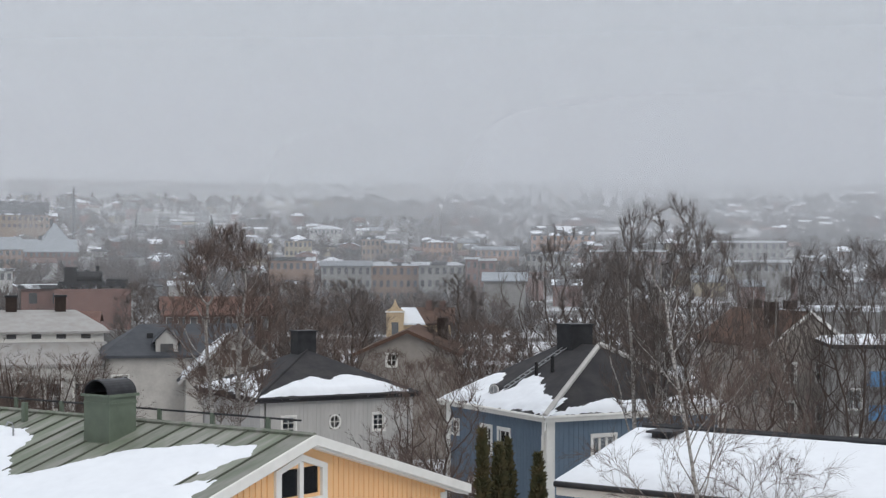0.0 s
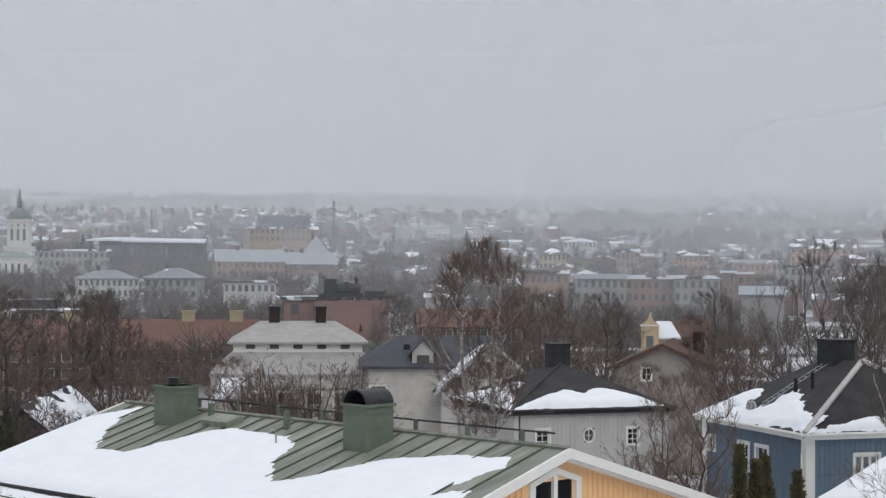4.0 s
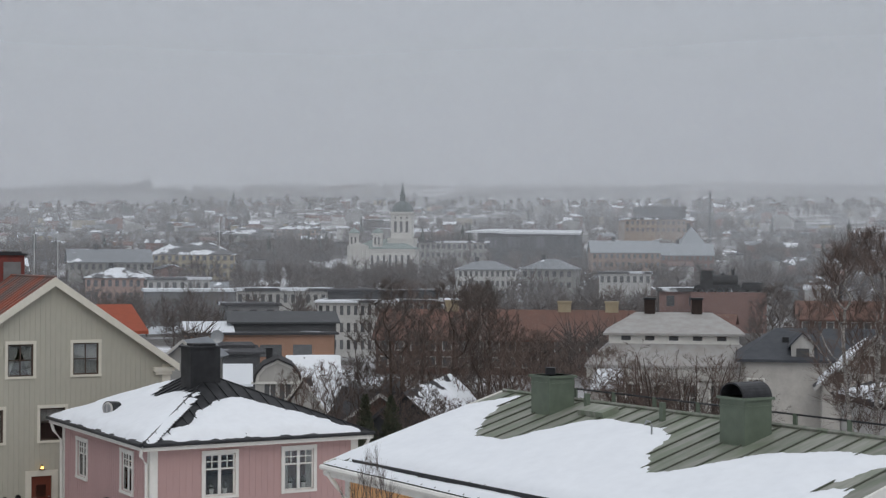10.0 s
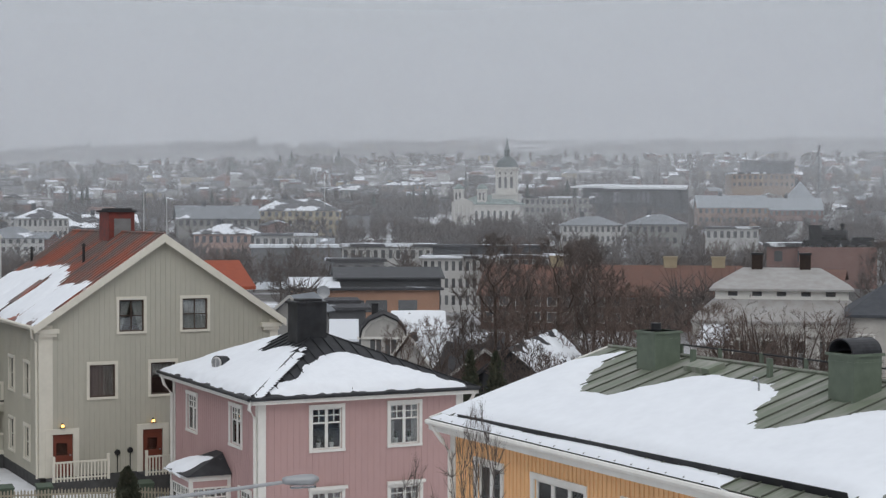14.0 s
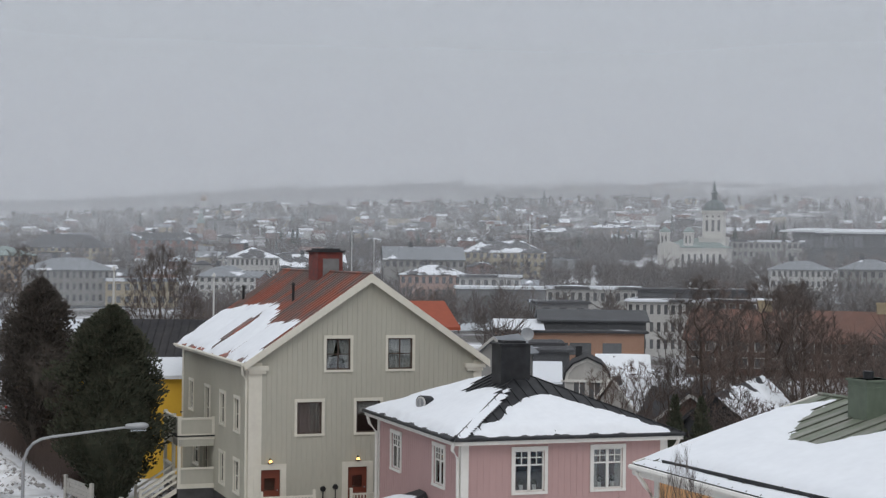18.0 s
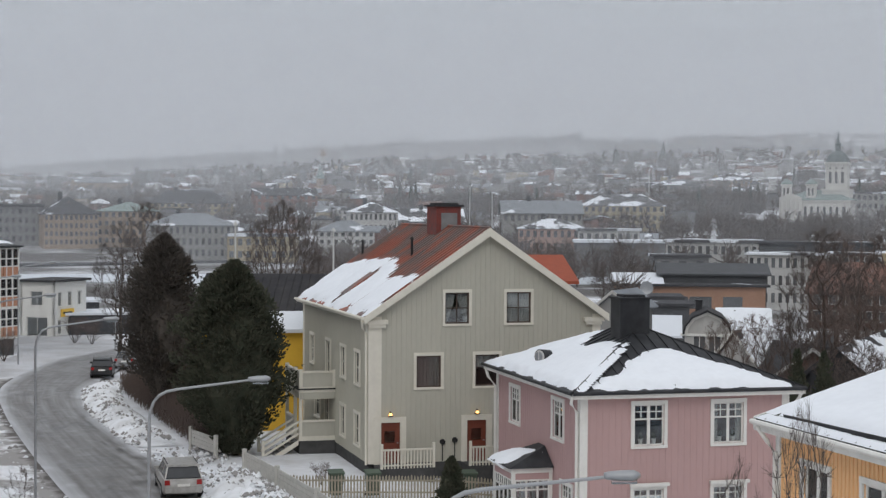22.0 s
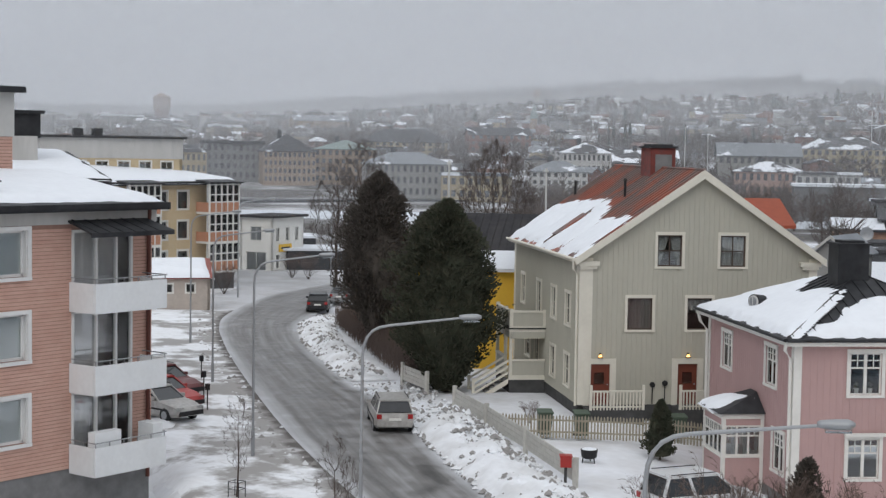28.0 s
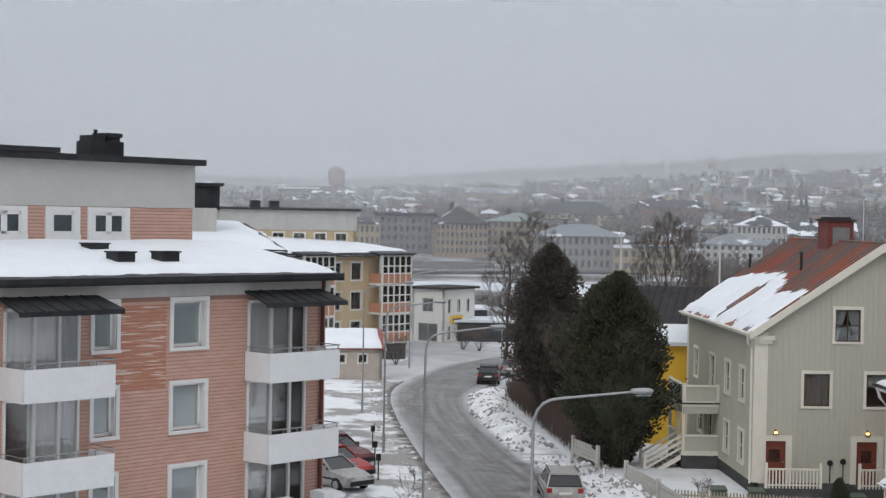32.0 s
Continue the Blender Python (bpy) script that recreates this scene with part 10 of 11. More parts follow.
def grow(seed, height, kind, thin=1.0, light=1.0):
    """Trunk and limbs, and fine twigs, of a bare tree, as two meshes."""
    rng = random.Random(seed)
    wood, twig = Mesh(), Mesh()
    F = FORMS[kind]

    def way(p, d, length, n, lift, hang=0.0, bend=0.14):
        pts, dirs, q, cur = [p], [d], p, d
        for i in range(n):
            cur = (cur + Vector((rng.gauss(0, bend), rng.gauss(0, bend), rng.gauss(lift, 0.07) - hang * i / n))).normalized()
            q = q + cur * (length / n)
            pts.append(q)
            dirs.append(cur)
        return pts, dirs

    def spot(pts, dirs, g):
        x = g * (len(pts) - 1)
        i = min(int(x), len(pts) - 2)
        return pts[i].lerp(pts[i + 1], x - i), dirs[i + 1]

    def side(d, spread):
        o = d.orthogonal().normalized()
        o.rotate(Matrix.Rotation(rng.uniform(0, 2 * math.pi), 3, d))
        return (d * math.cos(spread) + o * math.sin(spread)).normalized()

    def sprig(p, d, ln, t):
        """One fine twig, bent once."""
        o1 = d.orthogonal().normalized() * t
        o2 = d.cross(o1).normalized() * t
        m = p + d * ln * 0.5
        e = m + (d + Vector((rng.gauss(0, 0.22), rng.gauss(0, 0.22), 0.12 - F["hang"] * 0.9))).normalized() * ln * 0.5
        twig.add([p + o1, p - o1 * 0.5 + o2, p - o1 * 0.5 - o2, m + o1 * 0.7, m - o1 * 0.35 + o2 * 0.7, m - o1 * 0.35 - o2 * 0.7, e],
                 [(0, 1, 4, 3), (1, 2, 5, 4), (2, 0, 3, 5), (3, 4, 6), (4, 5, 6), (5, 3, 6)])

    for s in range(F["stems"]):
        if F["stems"] > 1:
            a = 2 * math.pi * s / F["stems"] + rng.uniform(-0.4, 0.4)
            w = {"shrub": 0.45, "birchtall": 0.09, "birchhigh": 0.10}.get(kind, 0.22)
            d0 = Vector((math.cos(a) * w, math.sin(a) * w, 1)).normalized()
            h0 = height * F["trunk"] * rng.uniform(0.85, 1.05)
        else:
            d0, h0 = Vector((rng.gauss(0, 0.04), rng.gauss(0, 0.04), 1)).normalized(), height * F["trunk"]
        r0, nseg = height * F["r"], 9
        tp, td = way(Vector((0, 0, -0.4)), d0, h0 + 0.4, nseg, 0.10, 0.0, 0.06)
        tr = [r0 * 1.2 * (1 - 0.92 * i / nseg) + 0.006 for i in range(nseg + 1)]
        wood.tube(tp, tr, 6, cap=False)
        nl = F["limbs"]
        for k in range(nl):
            f = F["lo"] + (0.99 - F["lo"]) * (k + rng.random()) / nl
            p, d = spot(tp, td, f)
            r = max(0.012, r0 * 1.2 * (1 - 0.92 * f) * 0.55)
            ln = max(0.08, F["reach"] * (1.10 - f) ** 0.8) * height * rng.uniform(0.7, 1.15)
            bp, bd = way(p, side(d, rng.uniform(*F["spread"])), ln, 5, F["lift"], F["hang"] * 0.3)
            wood.tube(bp, [r * (1 - 0.85 * i / 5) for i in range(6)], 4, cap=False)
            for j in range(max(2, int(F["n2"] * light * min(1.0, ln / (0.26 * height))))):
                g = rng.uniform(0.18, 1.0)
                p2, d2 = spot(bp, bd, g)
                l2 = max(0.045 * height, ln * rng.uniform(0.30, 0.52) * (1.25 - 0.5 * g))
                cp, cd = way(p2, side(d2, rng.uniform(0.35, 0.85)), l2, 3, 0.07, F["hang"] * 0.6)
                r2 = max(0.0065 * thin, r * 0.35 * (1 - 0.7 * g))
                twig.tube(cp, [r2, r2 * 0.75, r2 * 0.5, r2 * 0.25], 3, cap=False)
                for m in range(max(2, int(F["n3"] * light * min(1.0, l2 / (0.11 * height))))):
                    u = rng.uniform(0.15, 1.0)
                    p3, d3 = spot(cp, cd, u)
                    l3 = max(0.024 * height, l2 * rng.uniform(0.30, 0.60))
                    dd = side(d3, rng.uniform(0.3, 0.8))
                    sprig(p3, dd, l3, 0.0052 * thin)
                    for q in range(max(1, int(F["n4"] * light))):
                        sprig(p3 + dd * l3 * rng.uniform(0.15, 0.5), side(dd, rng.uniform(0.3, 0.75)), l3 * rng.uniform(0.5, 0.85), 0.0034 * thin)
    return wood, twig


def grow_crown(seed, height, kind, thin=1.0, light=1.0):
    """A bare tree whose branches fill an uneven crown: each branch end joins the nearest branch below it, and limbs thicken by what they carry."""
    rng = random.Random(seed)
    F = CROWNS[kind]
    H = height
    pos, up, run = [], [], []
    for s in range(F["stems"]):
        a = 2 * math.pi * s / F["stems"] + rng.uniform(-0.5, 0.5)
        top = H * F["trunk"] * (1 - 0.10 * s)
        ph = rng.uniform(0, 6)
        for i in range(11):
            f = i / 10
            q = F["lean"] * f * top
            pos.append((q * math.cos(a) + 0.012 * H * math.sin(ph + 5 * f) * f, q * math.sin(a) + 0.012 * H * math.cos(ph + 4 * f) * f, -0.4 + f * (top + 0.4)))
            up.append(-1 if i == 0 else len(pos) - 2)
            run.append(f * top)
    nt = len(pos)
    ends = []
    lumps = [(rng.uniform(0, 6.28), rng.uniform(F["lo"], 1), rng.uniform(0.75, 1.2)) for _ in range(9)]
    while len(ends) < int(F["ends"] * light):
        f = rng.uniform(F["lo"], 1.0)
        b = F["belly"]
        prof = math.sqrt(max(0.0, 1 - ((f - b) / (1.0 - b)) ** 2)) if f > b else 1 - 0.75 * ((b - f) / (b - F["lo"])) ** 1.4
        a = rng.uniform(0, 2 * math.pi)
        if rng.random() > 0.25 + prof:
            continue
        lump = 1.0
        for la, lf, lw in lumps:
            if abs(math.remainder(a - la, 2 * math.pi)) < 0.6 and abs(f - lf) < 0.12:
                lump = lw
        q = F["wide"] * H * prof * lump * rng.random() ** 0.45
        p = (q * math.cos(a), q * math.sin(a), f * H)
        if noise.noise((p[0] * 0.9 + seed, p[1] * 0.9, p[2] * 0.9)) < -0.22:
            continue
        ends.append(p)
    ends.sort(key=lambda p: p[0] ** 2 + p[1] ** 2 + (p[2] - F["lo"] * H * 0.8) ** 2)
    P = np.zeros((nt + len(ends), 3))
    R = np.zeros(nt + len(ends))
    P[:nt], R[:nt] = pos, run
    usable = np.array([z > F["lo"] * H * 0.6 for _, _, z in pos] + [True] * len(ends))
    n = nt
    for p in ends:
        v = np.array(p) - P[:n]
        dist = np.sqrt((v ** 2).sum(1))
        flat = np.hypot(v[:, 0], v[:, 1])
        cost = dist + 0.5 * R[:n] + 2.5 * np.maximum(0, 0.55 * flat - v[:, 2]) + np.where(usable[:n], 0, 50)
        k = int(cost.argmin())
        P[n], R[n] = p, R[k] + dist[k]
        up.append(k)
        n += 1
    load = [0] * n
    kids = [0] * n
    for k in range(n - 1, -1, -1):
        load[k] += 1 if k >= nt else 0
        if up[k] >= 0:
            load[up[k]] += load[k]
            kids[up[k]] += 1
    rad = [0.0046 * thin * max(1, l) ** 0.38 for l in load]
    base = H * 0.0125
    for k in range(nt):
        rad[k] = max(rad[k], base * (1 - 0.75 * (k % 11) / 10))
    wood, twig = Mesh(), Mesh()
    for s in range(F["stems"]):
        ids = range(s * 11, s * 11 + 11)
        wood.tube([Vector(P[k]) for k in ids], [rad[k] for k in ids], 7, cap=False)
    for k in range(nt, n):
        a, b = Vector(P[up[k]]), Vector(P[k])
        ln = (b - a).length
        out = Vector((b.x - a.x, b.y - a.y, 0)) * 0.07
        m = a.lerp(b, 0.5) + out + Vector((rng.gauss(0, 0.03), rng.gauss(0, 0.03), -0.05)) * ln
        r0 = min(rad[up[k]], rad[k] * 1.35)
        (wood if load[k] > 9 else twig).tube([a, m, b], [r0, (r0 + rad[k]) / 2, rad[k] * (0.6 if kids[k] == 0 else 1)], 4 if load[k] > 9 else 3, cap=False)
        if load[k] > 4:
            continue
        for q in range(F["sprigs"] if load[k] < 3 else 2):
            c = a.lerp(b, rng.uniform(0.25, 1.0))
            d = ((b - m).normalized() + Vector((rng.gauss(0, 0.55), rng.gauss(0, 0.55), rng.gauss(0.3, 0.35)))).normalized()
            l2, t = H * rng.uniform(0.03, 0.075), 0.0036 * thin
            o1 = d.orthogonal().normalized() * t
            o2 = d.cross(o1).normalized() * t
            mid = c + d * l2 * 0.5
            e = mid + (d + Vector((rng.gauss(0, 0.25), rng.gauss(0, 0.25), 0.15))).normalized() * l2 * 0.5
            twig.add([c + o1, c - o1 * 0.5 + o2, c - o1 * 0.5 - o2, mid + o1 * 0.8, mid - o1 * 0.4 + o2 * 0.8, mid - o1 * 0.4 - o2 * 0.8, e],
                     [(0, 1, 4, 3), (1, 2, 5, 4), (2, 0, 3, 5), (3, 4, 6), (4, 5, 6), (5, 3, 6)])
            for w in range(3):
                g = c.lerp(mid, rng.uniform(0.3, 1.0))
                d2 = (d + Vector((rng.gauss(0, 0.55), rng.gauss(0, 0.55), rng.gauss(0.1, 0.4)))).normalized()
                u = d2.orthogonal().normalized() * t * 0.8
                w2 = d2.cross(u)
                twig.add([g + u, g - u * 0.5 + w2, g - u * 0.5 - w2, g + d2 * l2 * 0.6], [(0, 1, 3), (1, 2, 3), (2, 0, 3)])
    return wood, twig


TREE_KINDS = {}


def tree_data(key, seed, kind, bark, twigs, thin=1.0, light=1.0):
    wood, twig = (grow_crown if kind in CROWNS else grow)(seed, 10.0, kind, thin, light)
    TREE_KINDS[key] = (wood.data("trunk", bark, True), twig.data("crown", twigs))


tree_data("lace", 3, "lace", BIRCHBARK, TWIGS, 0.65, 1.15)
tree_data("birch", 4, "birch", BIRCHBARK, TWIGS, 1.5, 1.2)
tree_data("birch2", 8, "birchhigh", BIRCHBARK, DARKTWIGS, 1.5, 1.1)
tree_data("dark", 5, "birchtall", BARK, DARKTWIGS, 1.6, 1.0)
tree_data("elm", 31, "elm", BARK, DARKTWIGS, 1.6, 1.0)
tree_data("brown", 14, "elm", BARK, TWIGS, 1.6, 1.2)
tree_data("far", 15, "elm", BARK, TWIGS, 2.2, 0.75)
tree_data("far2", 16, "oak", BARK, DARKTWIGS, 2.2, 0.75)
tree_data("far3", 17, "birchtall", BARK, DARKTWIGS, 2.2, 0.8)
tree_data("old", 18, "oak", BARK, BARK, 2.9, 1.3)
tree_data("shrub", 21, "shrub", BARK, TWIGS, 1.6, 1.2)
tree_data("shrub2", 22, "shrub", BARK, DARKTWIGS, 1.5, 1.2)
tree_data("sapling", 23, "birchtall", BARK, DARKTWIGS, 2.0, 0.25)
TREE_LABEL = {"lace": "slender bare birch with fine hanging twigs", "birch": "bare birch with white trunk and brown twigs", "birch2": "tall bare birch with dark fine twigs",
              "dark": "tall bare dark garden tree", "elm": "bare forked tree with dark fine twigs",
              "brown": "bare forked tree with brown twigs", "far": "bare brown tree between town houses", "far2": "broad bare tree between town houses",
              "far3": "tall bare tree between town houses", "old": "big old bare tree with round crown", "shrub": "bare many-stemmed brown garden bush", "shrub2": "bare many-stemmed dark garden bush",
              "sapling": "thin bare young street tree"}


def tree(key, az, d, top, wide=1.0, turn=0.0, base=None):
    x, y = polar(az, d)
    z = ground_z(x, y) if base is None else base
    s = (top - z) / 10.0
    h = thing("tree", pose(x, y, z, 0, 0, turn), TREE_LABEL[key], "bush" if "shrub" in key else "tree", "bare bushes" if "shrub" in key else "bare trees")
    h.scale = (s * wide, s * wide, s)
    t, c = TREE_KINDS[key]
    part("trunk", t, None, h)
    part("crown", c, None, h)
    return h


tree("birch", 7.75, 74, 13.5, 1.15, 20)
tree("far3", 10.74, 150, 10.2, 1.3, 60)
tree("far", 4.55, 130, 10.8, 1.1, 30)
tree("far3", 3.33, 125, 10.6, 1.2, 70)
tree("far", 2.95, 135, 9.6, 1.0, 10)
tree("far3", -0.53, 120, 10.9, 1.2, 100)
tree("brown", -1.2, 90, 8.6, 1.0, 200)
tree("far2", -4.59, 110, 14.0, 0.9, 40)
tree("far3", -5.8, 104, 12.6, 1.0, 300)
tree("birch2", -7.2, 66, 14.2, 0.85, 15)
tree("birch2", -8.25, 67, 14.6, 1.0, 215)
tree("elm", -6.2, 88, 12.6, 0.9, 110)
tree("elm", -9.49, 66, 13.3, 0.75, 60)
tree("lace", -11.1, 34, 12.3, 0.95, 20)
tree("elm", -13.11, 75, 12.6, 0.7, 10)
tree("elm", -14.4, 72, 12.9, 0.85, 130)
tree("dark", -15.6, 80, 12.0, 0.9, 250)
tree("birch2", -11.4, 84, 12.2, 0.9, 20)
tree("shrub", -12.8, 60, 7.0, 1.3, 10)
tree("brown", 0.45, 68, 7.9, 1.1, 30)
tree("shrub2", 1.0, 71, 6.0, 1.2, 130)
tree("shrub", 8.6, 76, 5.6, 1.2, 10)
tree("shrub", 14.6, 84, 10.0, 1.15, 44)
tree("shrub2", 14.5, 85, 9.4, 1.2, 100)
tree("shrub", 15.9, 92, 8.0, 1.1, 140)
tree("shrub2", 12.3, 90, 6.6, 1.2, 240)
tree("far", 23.6, 120, 10.6, 1.2, 30)
tree("far3", 21.04, 118, 10.6, 1.2, 30)
tree("birch", 21.4, 128, 10.1, 1.1, 0)
tree("far3", 10.9, 140, 10.0, 1.2, 320)
tree("far", 19.3, 112, 7.4, 1.3, 70)
tree("shrub2", 22.0, 108, 5.6, 1.4, 20)
tree("shrub", 24.8, 112, 5.4, 1.4, 90)
tree("far3", 48.54, 135, 12.6, 1.2, 30)
tree("far3", 49.4, 138, 10.8, 1.2, 130)
tree("old", 43.72, 140, 12.6, 0.70, 60)
tree("shrub", 42.6, 150, 6.5, 1.4, 10)
tree("shrub", 50.4, 158, 2.2, 1.3, 0)
tree("shrub", 51.0, 160, 2.3, 1.3, 90)
tree("shrub", 53.4, 140, 2.6, 1.3, 30)
tree("sapling", 52.9, 55.0, 3.6, 0.9, 30)
tree("sapling", 49.4, 46, 3.9, 0.8, 10)
tree("sapling", 48.9, 45, 3.4, 0.8, 100)
tree("shrub", 36.2, 43.5, 4.9, 1.15, 30)
tree("shrub", 34.5, 43.5, 4.9, 1.15, 60)
tree("shrub", 33.0, 43.5, 4.7, 1.15, 130)
tree("shrub", 31.2, 43.5, 4.7, 1.15, 210)
tree("shrub", 29.4, 43.5, 4.7, 1.15, 300)
tree("shrub2", 56.6, 52.0, 0.9, 1.5, 300)
tree("shrub2", 55.6, 52.4, 0.7, 1.6, 120)
tree("shrub", 42.3, 71, 1.3, 1.2, 20)
tree("sapling", 25.2, 25, 9.2, 0.42, 20)
tree("sapling", 27.33, 30, 7.6, 0.42, 120)
tree("sapling", 25.09, 27, 8.9, 0.40, 220)

tree("brown", 5.6, 112, 10.4, 1.3, 170)
tree("elm", 6.2, 120, 11.0, 1.3, 10)
tree("brown", 16.6, 84, 7.6, 1.5, 100)

for az, d, top, key, turn in ((24.6, 108, 11.0, "far3", 0), (22.3, 110, 10.9, "far3", 80), (20.9, 112, 8.4, "far", 160),
                              (22.9, 102, 7.6, "far", 200), (24.2, 98, 6.4, "far", 240), 
                              (20.0, 100, 6.6, "far", 60), (18.9, 108, 7.4, "far", 100), (23.4, 96, 5.2, "shrub", 10), (22.2, 99, 5.4, "shrub2", 70)):
    tree(key, az, d, top, 1.15, turn)

for az, d, top, key, turn in ((26.6, 97, 6.0, "far", 50), (25.7, 95, 6.4, "far3", 20), (27.7, 103, 5.4, "far", 110), (27.1, 100, 4.6, "shrub", 0), (22.2, 84, 5.0, "far", 30), (23.2, 86, 5.6, "far3", 90), (22.7, 85, 4.6, "far2", 10), (23.7, 88, 5.0, "far", 140), (29.9, 108, 4.2, "shrub", 60), (27.6, 100, 3.6, "shrub", 0),
                              (16.2, 88, 6.4, "shrub", 50), (17.6, 90, 5.6, "shrub", 150),
                              (3.9, 104, 8.2, "brown", 75), (5.2, 96, 7.6, "elm", 15)):
    tree(key, az, d, top, 1.2, turn)

# brown crowns round the plain gable house and behind the blue house
for az, d, top, key, turn in ((1.9, 97, 6.6, "brown", 15), (-0.9, 94, 8.8, "elm", 175), (-1.9, 99, 8.0, "brown", 255), (-10.9, 60, 9.4, "brown", 300), (0.2, 70, 5.6, "shrub", 160)):
    tree(key, az, d, top, 1.15, turn)


def town_trees():
    """Bare trees on the plots between the houses of the near town."""
    rng = random.Random(77)
    for k in range(76):
        az, d = rng.uniform(-15, 37), 150 + 330 * rng.random() ** 0.9
        x, y = polar(az, d)
        if 24.3 < az < 30.5 and d < 245 or -7 < az < 12 and d < 300 and k % 3:
            continue
        tree(rng.choice(("far", "far", "far2", "far3")), az, d, ground_z(x, y) + rng.uniform(6.0, 10.5), rng.uniform(1.1, 1.5), rng.uniform(0, 360))


town_trees()


def conifer(az, d, top, r, mat, label, seed, base=None, tufts=4200, shape=0.75, skirt=1.0):
    """A dense evergreen built of many small sprays, with an uneven outline and gaps."""
    rng = random.Random(seed)
    x, y = polar(az, d)
    z0 = ground_z(x, y) if base is None else base
    H = top - z0
    h = thing("conifer", pose(x, y, z0), label, "conifer", "evergreens")
    part("trunk", Mesh().tube([(0, 0, -0.3), (0, 0, H * 0.5), (0, 0, H * 0.9)], [r * 0.09, r * 0.06, 0.02], 8), BARK, h)
    core = Mesh()
    for i in range(13):
        f = i / 12
        for j in range(14):
            a = 2 * math.pi * j / 14
            q = r * 0.78 * (skirt + (1 - skirt) * min(1, f / 0.36)) * (math.sin(math.pi * min(1, f * 0.92 + 0.08) ** shape) ** 0.65 if f < 0.99 else 0.02) * (1 + 0.25 * noise.noise((math.cos(a) * 1.5, math.sin(a) * 1.5, f * 5 + seed)))
            core.v.append((q * math.cos(a), q * math.sin(a), 0.1 + f * H * 0.93))
    core.f += [(i * 14 + j, i * 14 + (j + 1) % 14, (i + 1) * 14 + (j + 1) % 14, (i + 1) * 14 + j) for i in range(12) for j in range(14)]
    part("inner_crown", core, mat, h)
    boughs = [(rng.uniform(0, 6.28), rng.random() ** 0.85, rng.uniform(0.80, 1.30)) for _ in range(170)]
    me = Mesh()
    lobes = [(rng.uniform(0, 6.28), rng.uniform(0.1, 0.95), rng.uniform(-0.22, 0.30)) for _ in range(26)]
    for k in range(tufts):
        if k % 10 < 7:
            ba, bf, br = boughs[rng.randrange(len(boughs))]
            f = min(1.0, max(0.0, bf + rng.gauss(0, 0.022)))
            a = ba + rng.gauss(0, 0.13)
        else:
            f, a, br = rng.random() ** 0.85, rng.uniform(0, 2 * math.pi), 0.92
        prof = (math.sin(math.pi * min(1, (f * 0.92 + 0.08)) ** shape)) ** 0.65 if f < 0.995 else 0.05
        bulge = 1 + sum(w * math.exp(-((math.remainder(a - la, 2 * math.pi)) ** 2) * 3 - ((f - lf) ** 2) * 40) for la, lf, w in lobes) + 0.22 * noise.noise((math.cos(a) * 2.5, math.sin(a) * 2.5, f * 7 + seed))
        rr = r * (skirt + (1 - skirt) * min(1, f / 0.36)) * prof * bulge * (br * rng.uniform(0.66, 1.03) if k % 3 else rng.uniform(0.3, 0.85))
        p = Vector((rr * math.cos(a), rr * math.sin(a), 0.1 + f * H))
        s = rng.uniform(0.08, 0.18) * (0.5 + 0.06 * H)
        out = Vector((math.cos(a), math.sin(a), rng.uniform(0.2, 1.6))).normalized()
        o = out.orthogonal().normalized()
        o.rotate(Matrix.Rotation(rng.uniform(0, 6.28), 3, out))
        b = out.cross(o)
        me.add([p + o * s * 0.45, p - o * s * 0.25 + b * s * 0.4, p - o * s * 0.25 - b * s * 0.4, p + out * s * 1.1], [(0, 1, 3), (1, 2, 3), (2, 0, 3), (0, 2, 1)])
    part("crown", me, mat, h)
    return h


conifer(45.42, 80.6, 9.5, 2.4, THUJA, "broad dark green arborvitae beside the street", 1, tufts=30000, skirt=0.5)
conifer(47.9, 96, 10.6, 2.0, THUJABROWN, "tall browned arborvitae beside the hedge", 2, tufts=22000, skirt=0.15, shape=1.15)
conifer(47.3, 99, 7.6, 1.5, THUJABROWN, "browned arborvitae beside the hedge", 7, tufts=5000, skirt=0.2)
conifer(37.6, 65.6, 1.95, 0.58, THUJA, "small clipped green conifer in the snowy garden", 3, tufts=6000, shape=0.52)
conifer(32.4, 45, 3.7, 0.95, THUJABROWN, "low browned evergreen beside the pink house", 16, tufts=3000, shape=0.6)
conifer(-1.42, 42, 7.64, 0.34, OLIVE, "slim columnar arborvitae between the houses", 4, tufts=2600, shape=0.5)
conifer(-2.02, 42.5, 7.2, 0.5, OLIVE, "columnar arborvitae between the houses", 5, tufts=2600, shape=0.5)
conifer(-2.35, 43.0, 7.3, 0.36, OLIVE, "slim columnar arborvitae between the houses", 15, tufts=2200, shape=0.5)
conifer(-3.44, 42.5, 6.95, 0.5, OLIVE, "columnar arborvitae between the houses", 6, tufts=2600, shape=0.5)
conifer(25.36, 82, 5.2, 0.75, THUJA, "columnar evergreen in a garden", 8, tufts=2200, shape=0.5)
conifer(24.45, 82, 5.15, 0.85, THUJA, "columnar evergreen in a garden", 9, tufts=2200, shape=0.5)


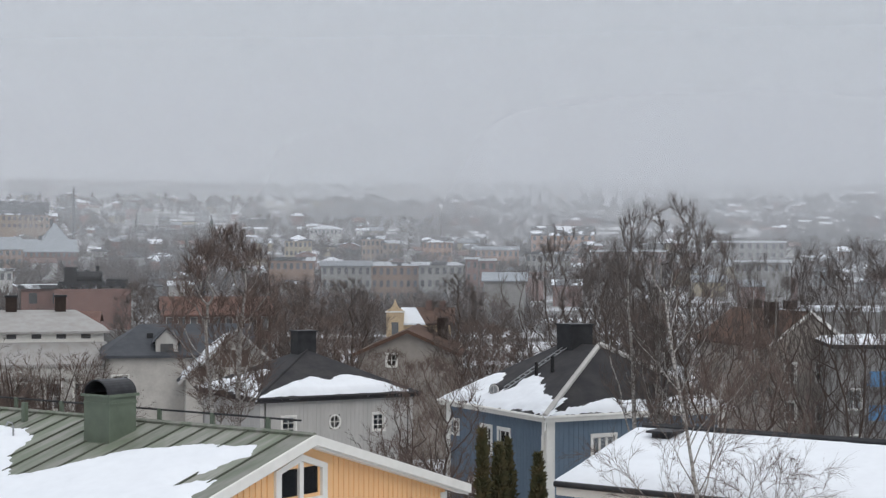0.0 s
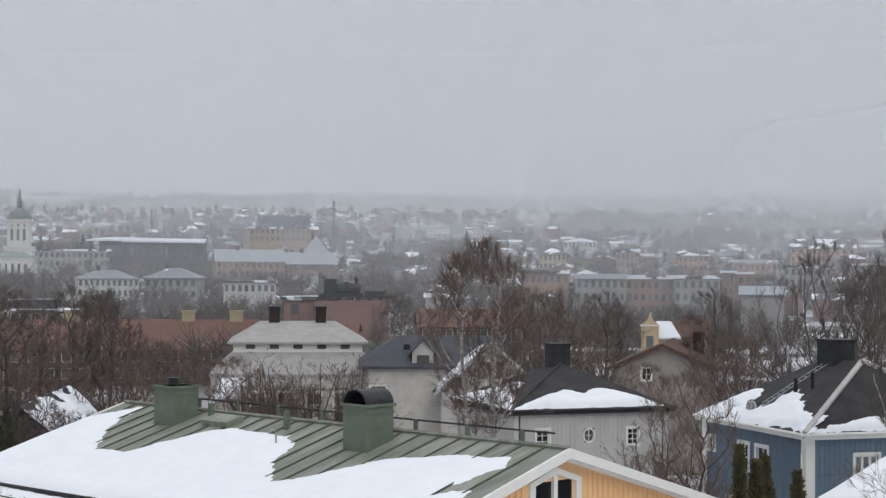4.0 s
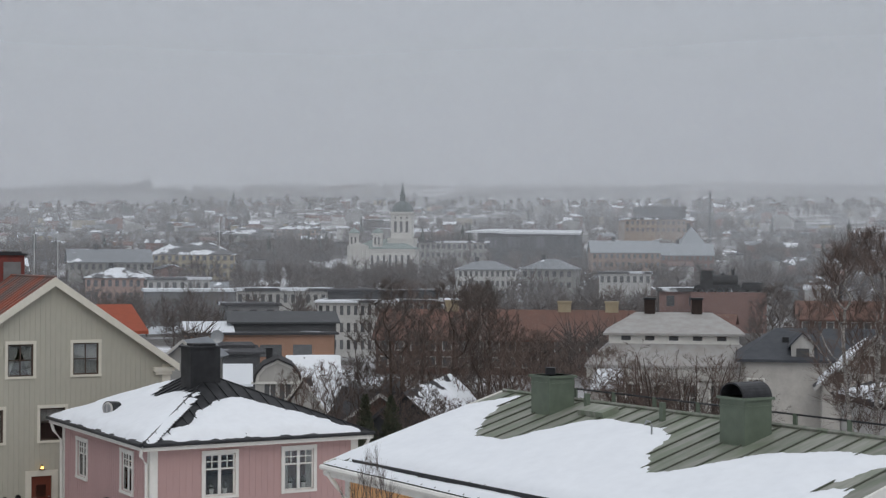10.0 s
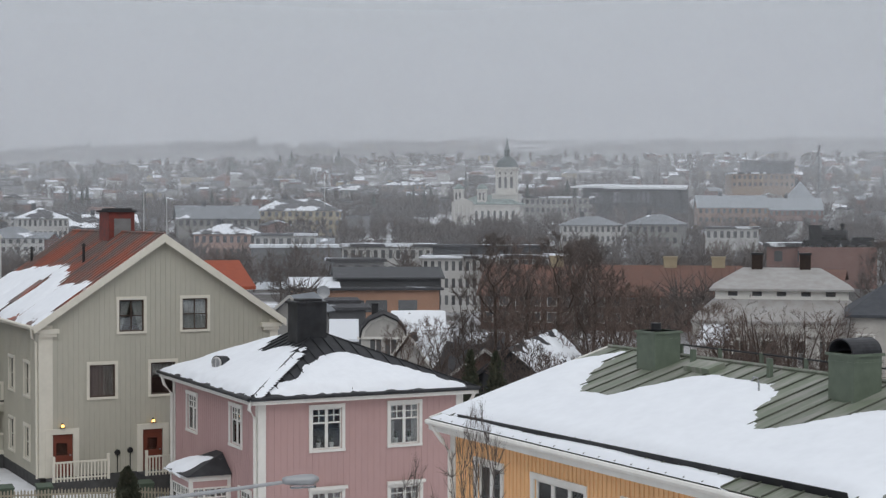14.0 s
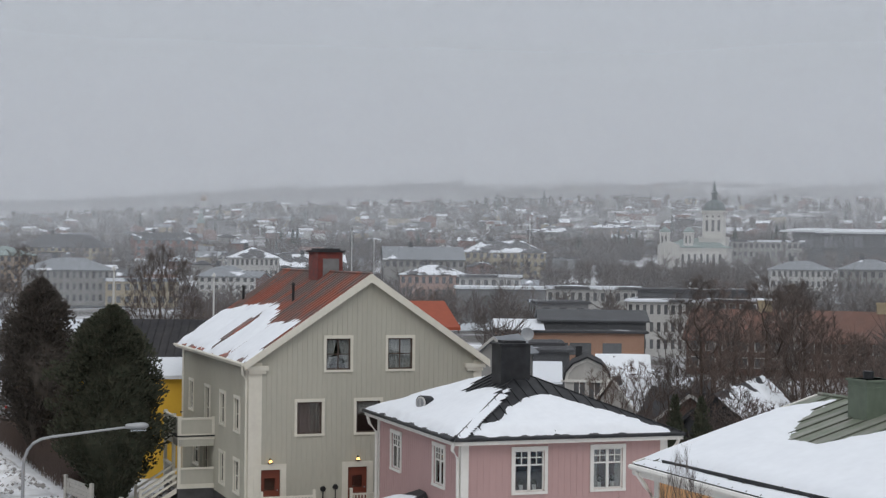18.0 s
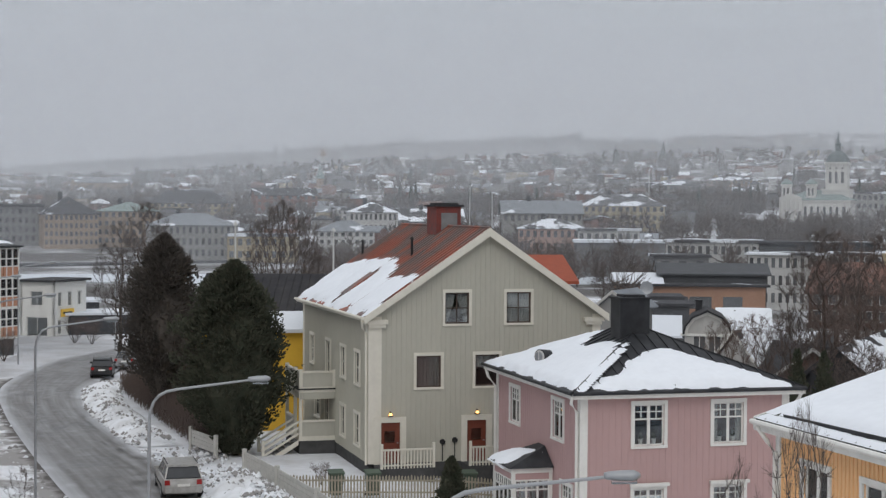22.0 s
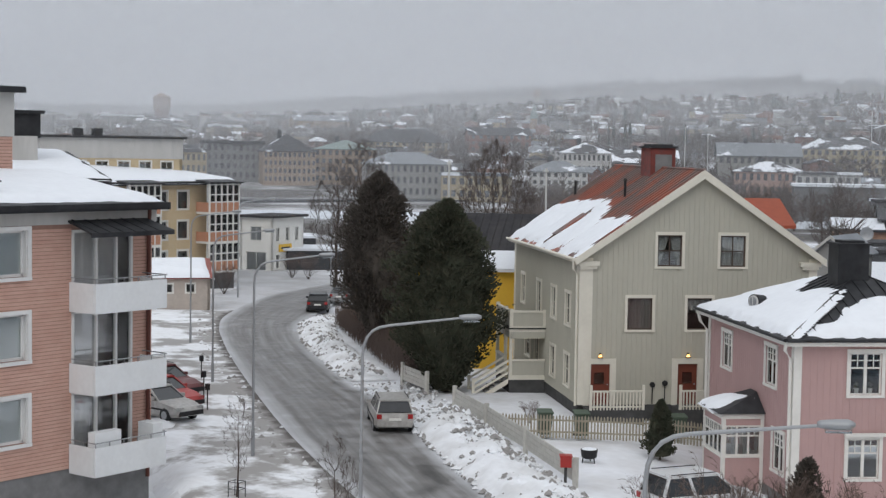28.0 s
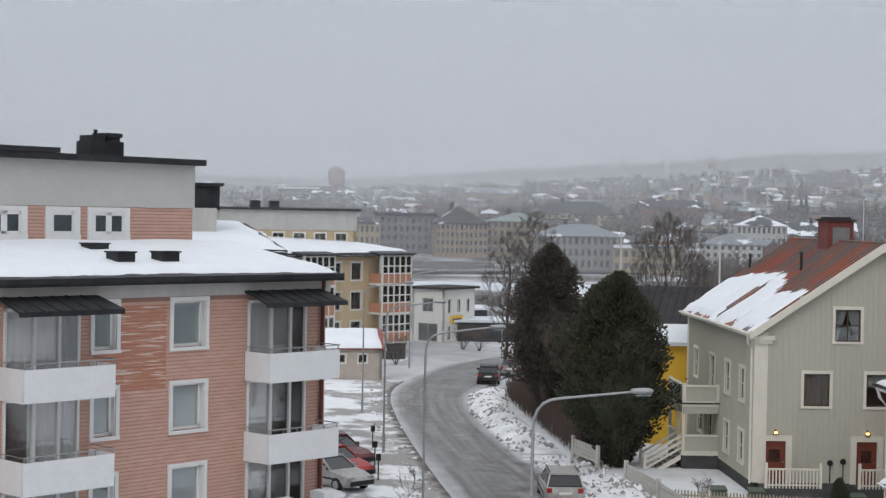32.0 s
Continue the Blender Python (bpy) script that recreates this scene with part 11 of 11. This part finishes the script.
def hedge():
    rng = random.Random(5)
    a, b = Vector((-84.5, 73.4, 0)), Vector((-59.4, 56.9, 0))
    me = Mesh()
    for k in range(9500):
        u, v = rng.random(), rng.gauss(0, 0.5)
        p = a.lerp(b, u) + Vector((0.55, 0.83, 0)) * max(-0.8, min(0.8, v))
        base = ground_z(p.x, p.y)
        hgt = rng.uniform(0.5, 1.0) * (1.9 + 0.5 * noise.noise((u * 9, 0, 3)))
        q = p + Vector((rng.gauss(0, 0.12), rng.gauss(0, 0.12), 0))
        lo = rng.uniform(0.0, 0.7) * hgt
        t = 0.018
        me.add([(p.x - t, p.y, base + lo), (p.x + t, p.y - t, base + lo), (p.x, p.y + t, base + lo), (q.x, q.y, base + hgt)], [(0, 1, 3), (1, 2, 3), (2, 0, 3)])
    return solid("hedge", me, TWIGS, pose(0, 0, 0), "bare brown hedge above the snow bank", "hedge", kind="stuff")


hedge()


def far_woods():
    """Bare and evergreen trees over the town and the slopes beyond, too many to count."""
    rng = random.Random(9)
    u, cos, sin = rng.random, math.cos, math.sin
    bv, bf, green = [], [], Mesh()
    groves = [(26.6, 29.6, 580, 720, 330, 1.0, 0.1), (29.5, 34.0, 1150, 1400, 70, 1.35, 0.25), (21.5, 24.0, 690, 760, 120, 1.1, 0.2), (34.0, 40.0, 620, 700, 260, 1.0, 0.1),
              (5.0, 12.0, 460, 560, 120, 1.0, 0.05), (-6.0, 4.0, 470, 540, 90, 1.0, 0.05), (8.0, 9.5, 700, 800, 60, 1.2, 0.15), (22.8, 28.2, 470, 555, 150, 0.8, 0.0), (-3.5, 7.0, 320, 410, 230, 0.85, 0.0)]
    spots = [(170 + 1650 * u() ** 1.25, -18 + 90 * u(), 1.0, None) for k in range(14500)]
    spots += [(1700 + 700 * u(), 33 + 39 * u(), 1.2, 0.3) for k in range(2200)]
    spots += [(d0 + (d1 - d0) * u(), a0 + (a1 - a0) * u(), tall, share) for a0, a1, d0, d1, n, tall, share in groves for k in range(n)]
    for d, az, tall, share in spots:
        thick = noise.noise((az * 0.16, d * 0.006, 2))
        if share is None and thick < -0.22 and d < 1300 and not (21 < az < 32 and 430 < d < 590):
            continue
        if az > 43 and d < 500 or 560 < d < 640 and 22.5 < az < 27.5 or az < -8 and 170 < d < 520 or 24.3 < az < 31 and d < 300 or share is None and az < 14 and d < 460 and u() < 0.86:
            continue
        x, y = polar(az, d)
        z = ground_z(x, y) - 0.5
        far = d / 700
        if d > 560 and u() < ((0.008 if d < 1000 else 0.04) if share is None else share * 0.5):
            H = (6 + 8 * u()) * tall
            w = H * (0.16 + 0.1 * u())
            for t in range(5):
                zz, r = z + H * (0.12 + 0.17 * t), w * (1 - 0.17 * t)
                a0, n = 6.28 * u(), 5
                ring = [(x + r * cos(a0 + 6.283 * i / n) * (0.7 + 0.4 * u()), y + r * sin(a0 + 6.283 * i / n) * (0.7 + 0.4 * u()), zz) for i in range(n)]
                green.add(ring + [(x, y, zz + H * 0.30)], [(i, (i + 1) % n, n) for i in range(n)])
            continue
        H = (6 + 6.5 * u()) * (0.85 if d < 300 else 1.0) * min(tall, 1.3)
        w, s = H * 0.06, 0.045 + 0.11 * far
        for t in range(40):
            a, el = 6.283 * u(), 0.25 + 1.1 * u()
            ox, oy, oz = x + w * (u() - 0.5) * 2, y + w * (u() - 0.5) * 2, z + H * (0.12 + 0.48 * u())
            ln = H * (0.2 + 0.3 * u())
            ex, ey, ez = ox + cos(a) * cos(el) * ln, oy + sin(a) * cos(el) * ln, oz + sin(el) * ln
            n = len(bv)
            bv += [(ox - s, oy, oz), (ox + s, oy, oz), (ox, oy, oz + 2 * s), (ex, ey, ez)]
            bf += [(n, n + 1, n + 3), (n + 1, n + 2, n + 3)]
    bare = Mesh()
    bare.v, bare.f = bv, bf
    solid("bare_woods", bare, DARKTWIGS, pose(0, 0, 0), "bare grey trees scattered over the town slopes", "woods", kind="stuff")
    solid("evergreen_woods", green, material("far_spruce", (0.022, 0.03, 0.022), (0.035, 0.042, 0.03), 8, 0.9, 0.0, stain=0.3), pose(0, 0, 0), "dark spruces scattered over the hillside", "woods", kind="stuff")


far_woods()


def tree_guard(x, y):
    """A low steel frame round a young street tree."""
    z = ground_z(x, y)
    h = thing("tree_guard", pose(x, y, z, 0, 0, 20), "low dark steel guard round a young tree", "tree guard")
    for a in range(4):
        c, s = math.cos(a * math.pi / 2 + 0.785) * 0.30, math.sin(a * math.pi / 2 + 0.785) * 0.30
        part("post", Mesh().tube([(c, s, -0.2), (c, s, 0.62)], 0.018, 6), BLACKIRON, h)
    for zz in (0.35, 0.60):
        pts = [(math.cos(a * math.pi / 2 + 0.785) * 0.30, math.sin(a * math.pi / 2 + 0.785) * 0.30, zz) for a in range(5)]
        part("hoop", Mesh().tube(pts, 0.014, 6), BLACKIRON, h)


tree_guard(*polar(52.9, 55.0))
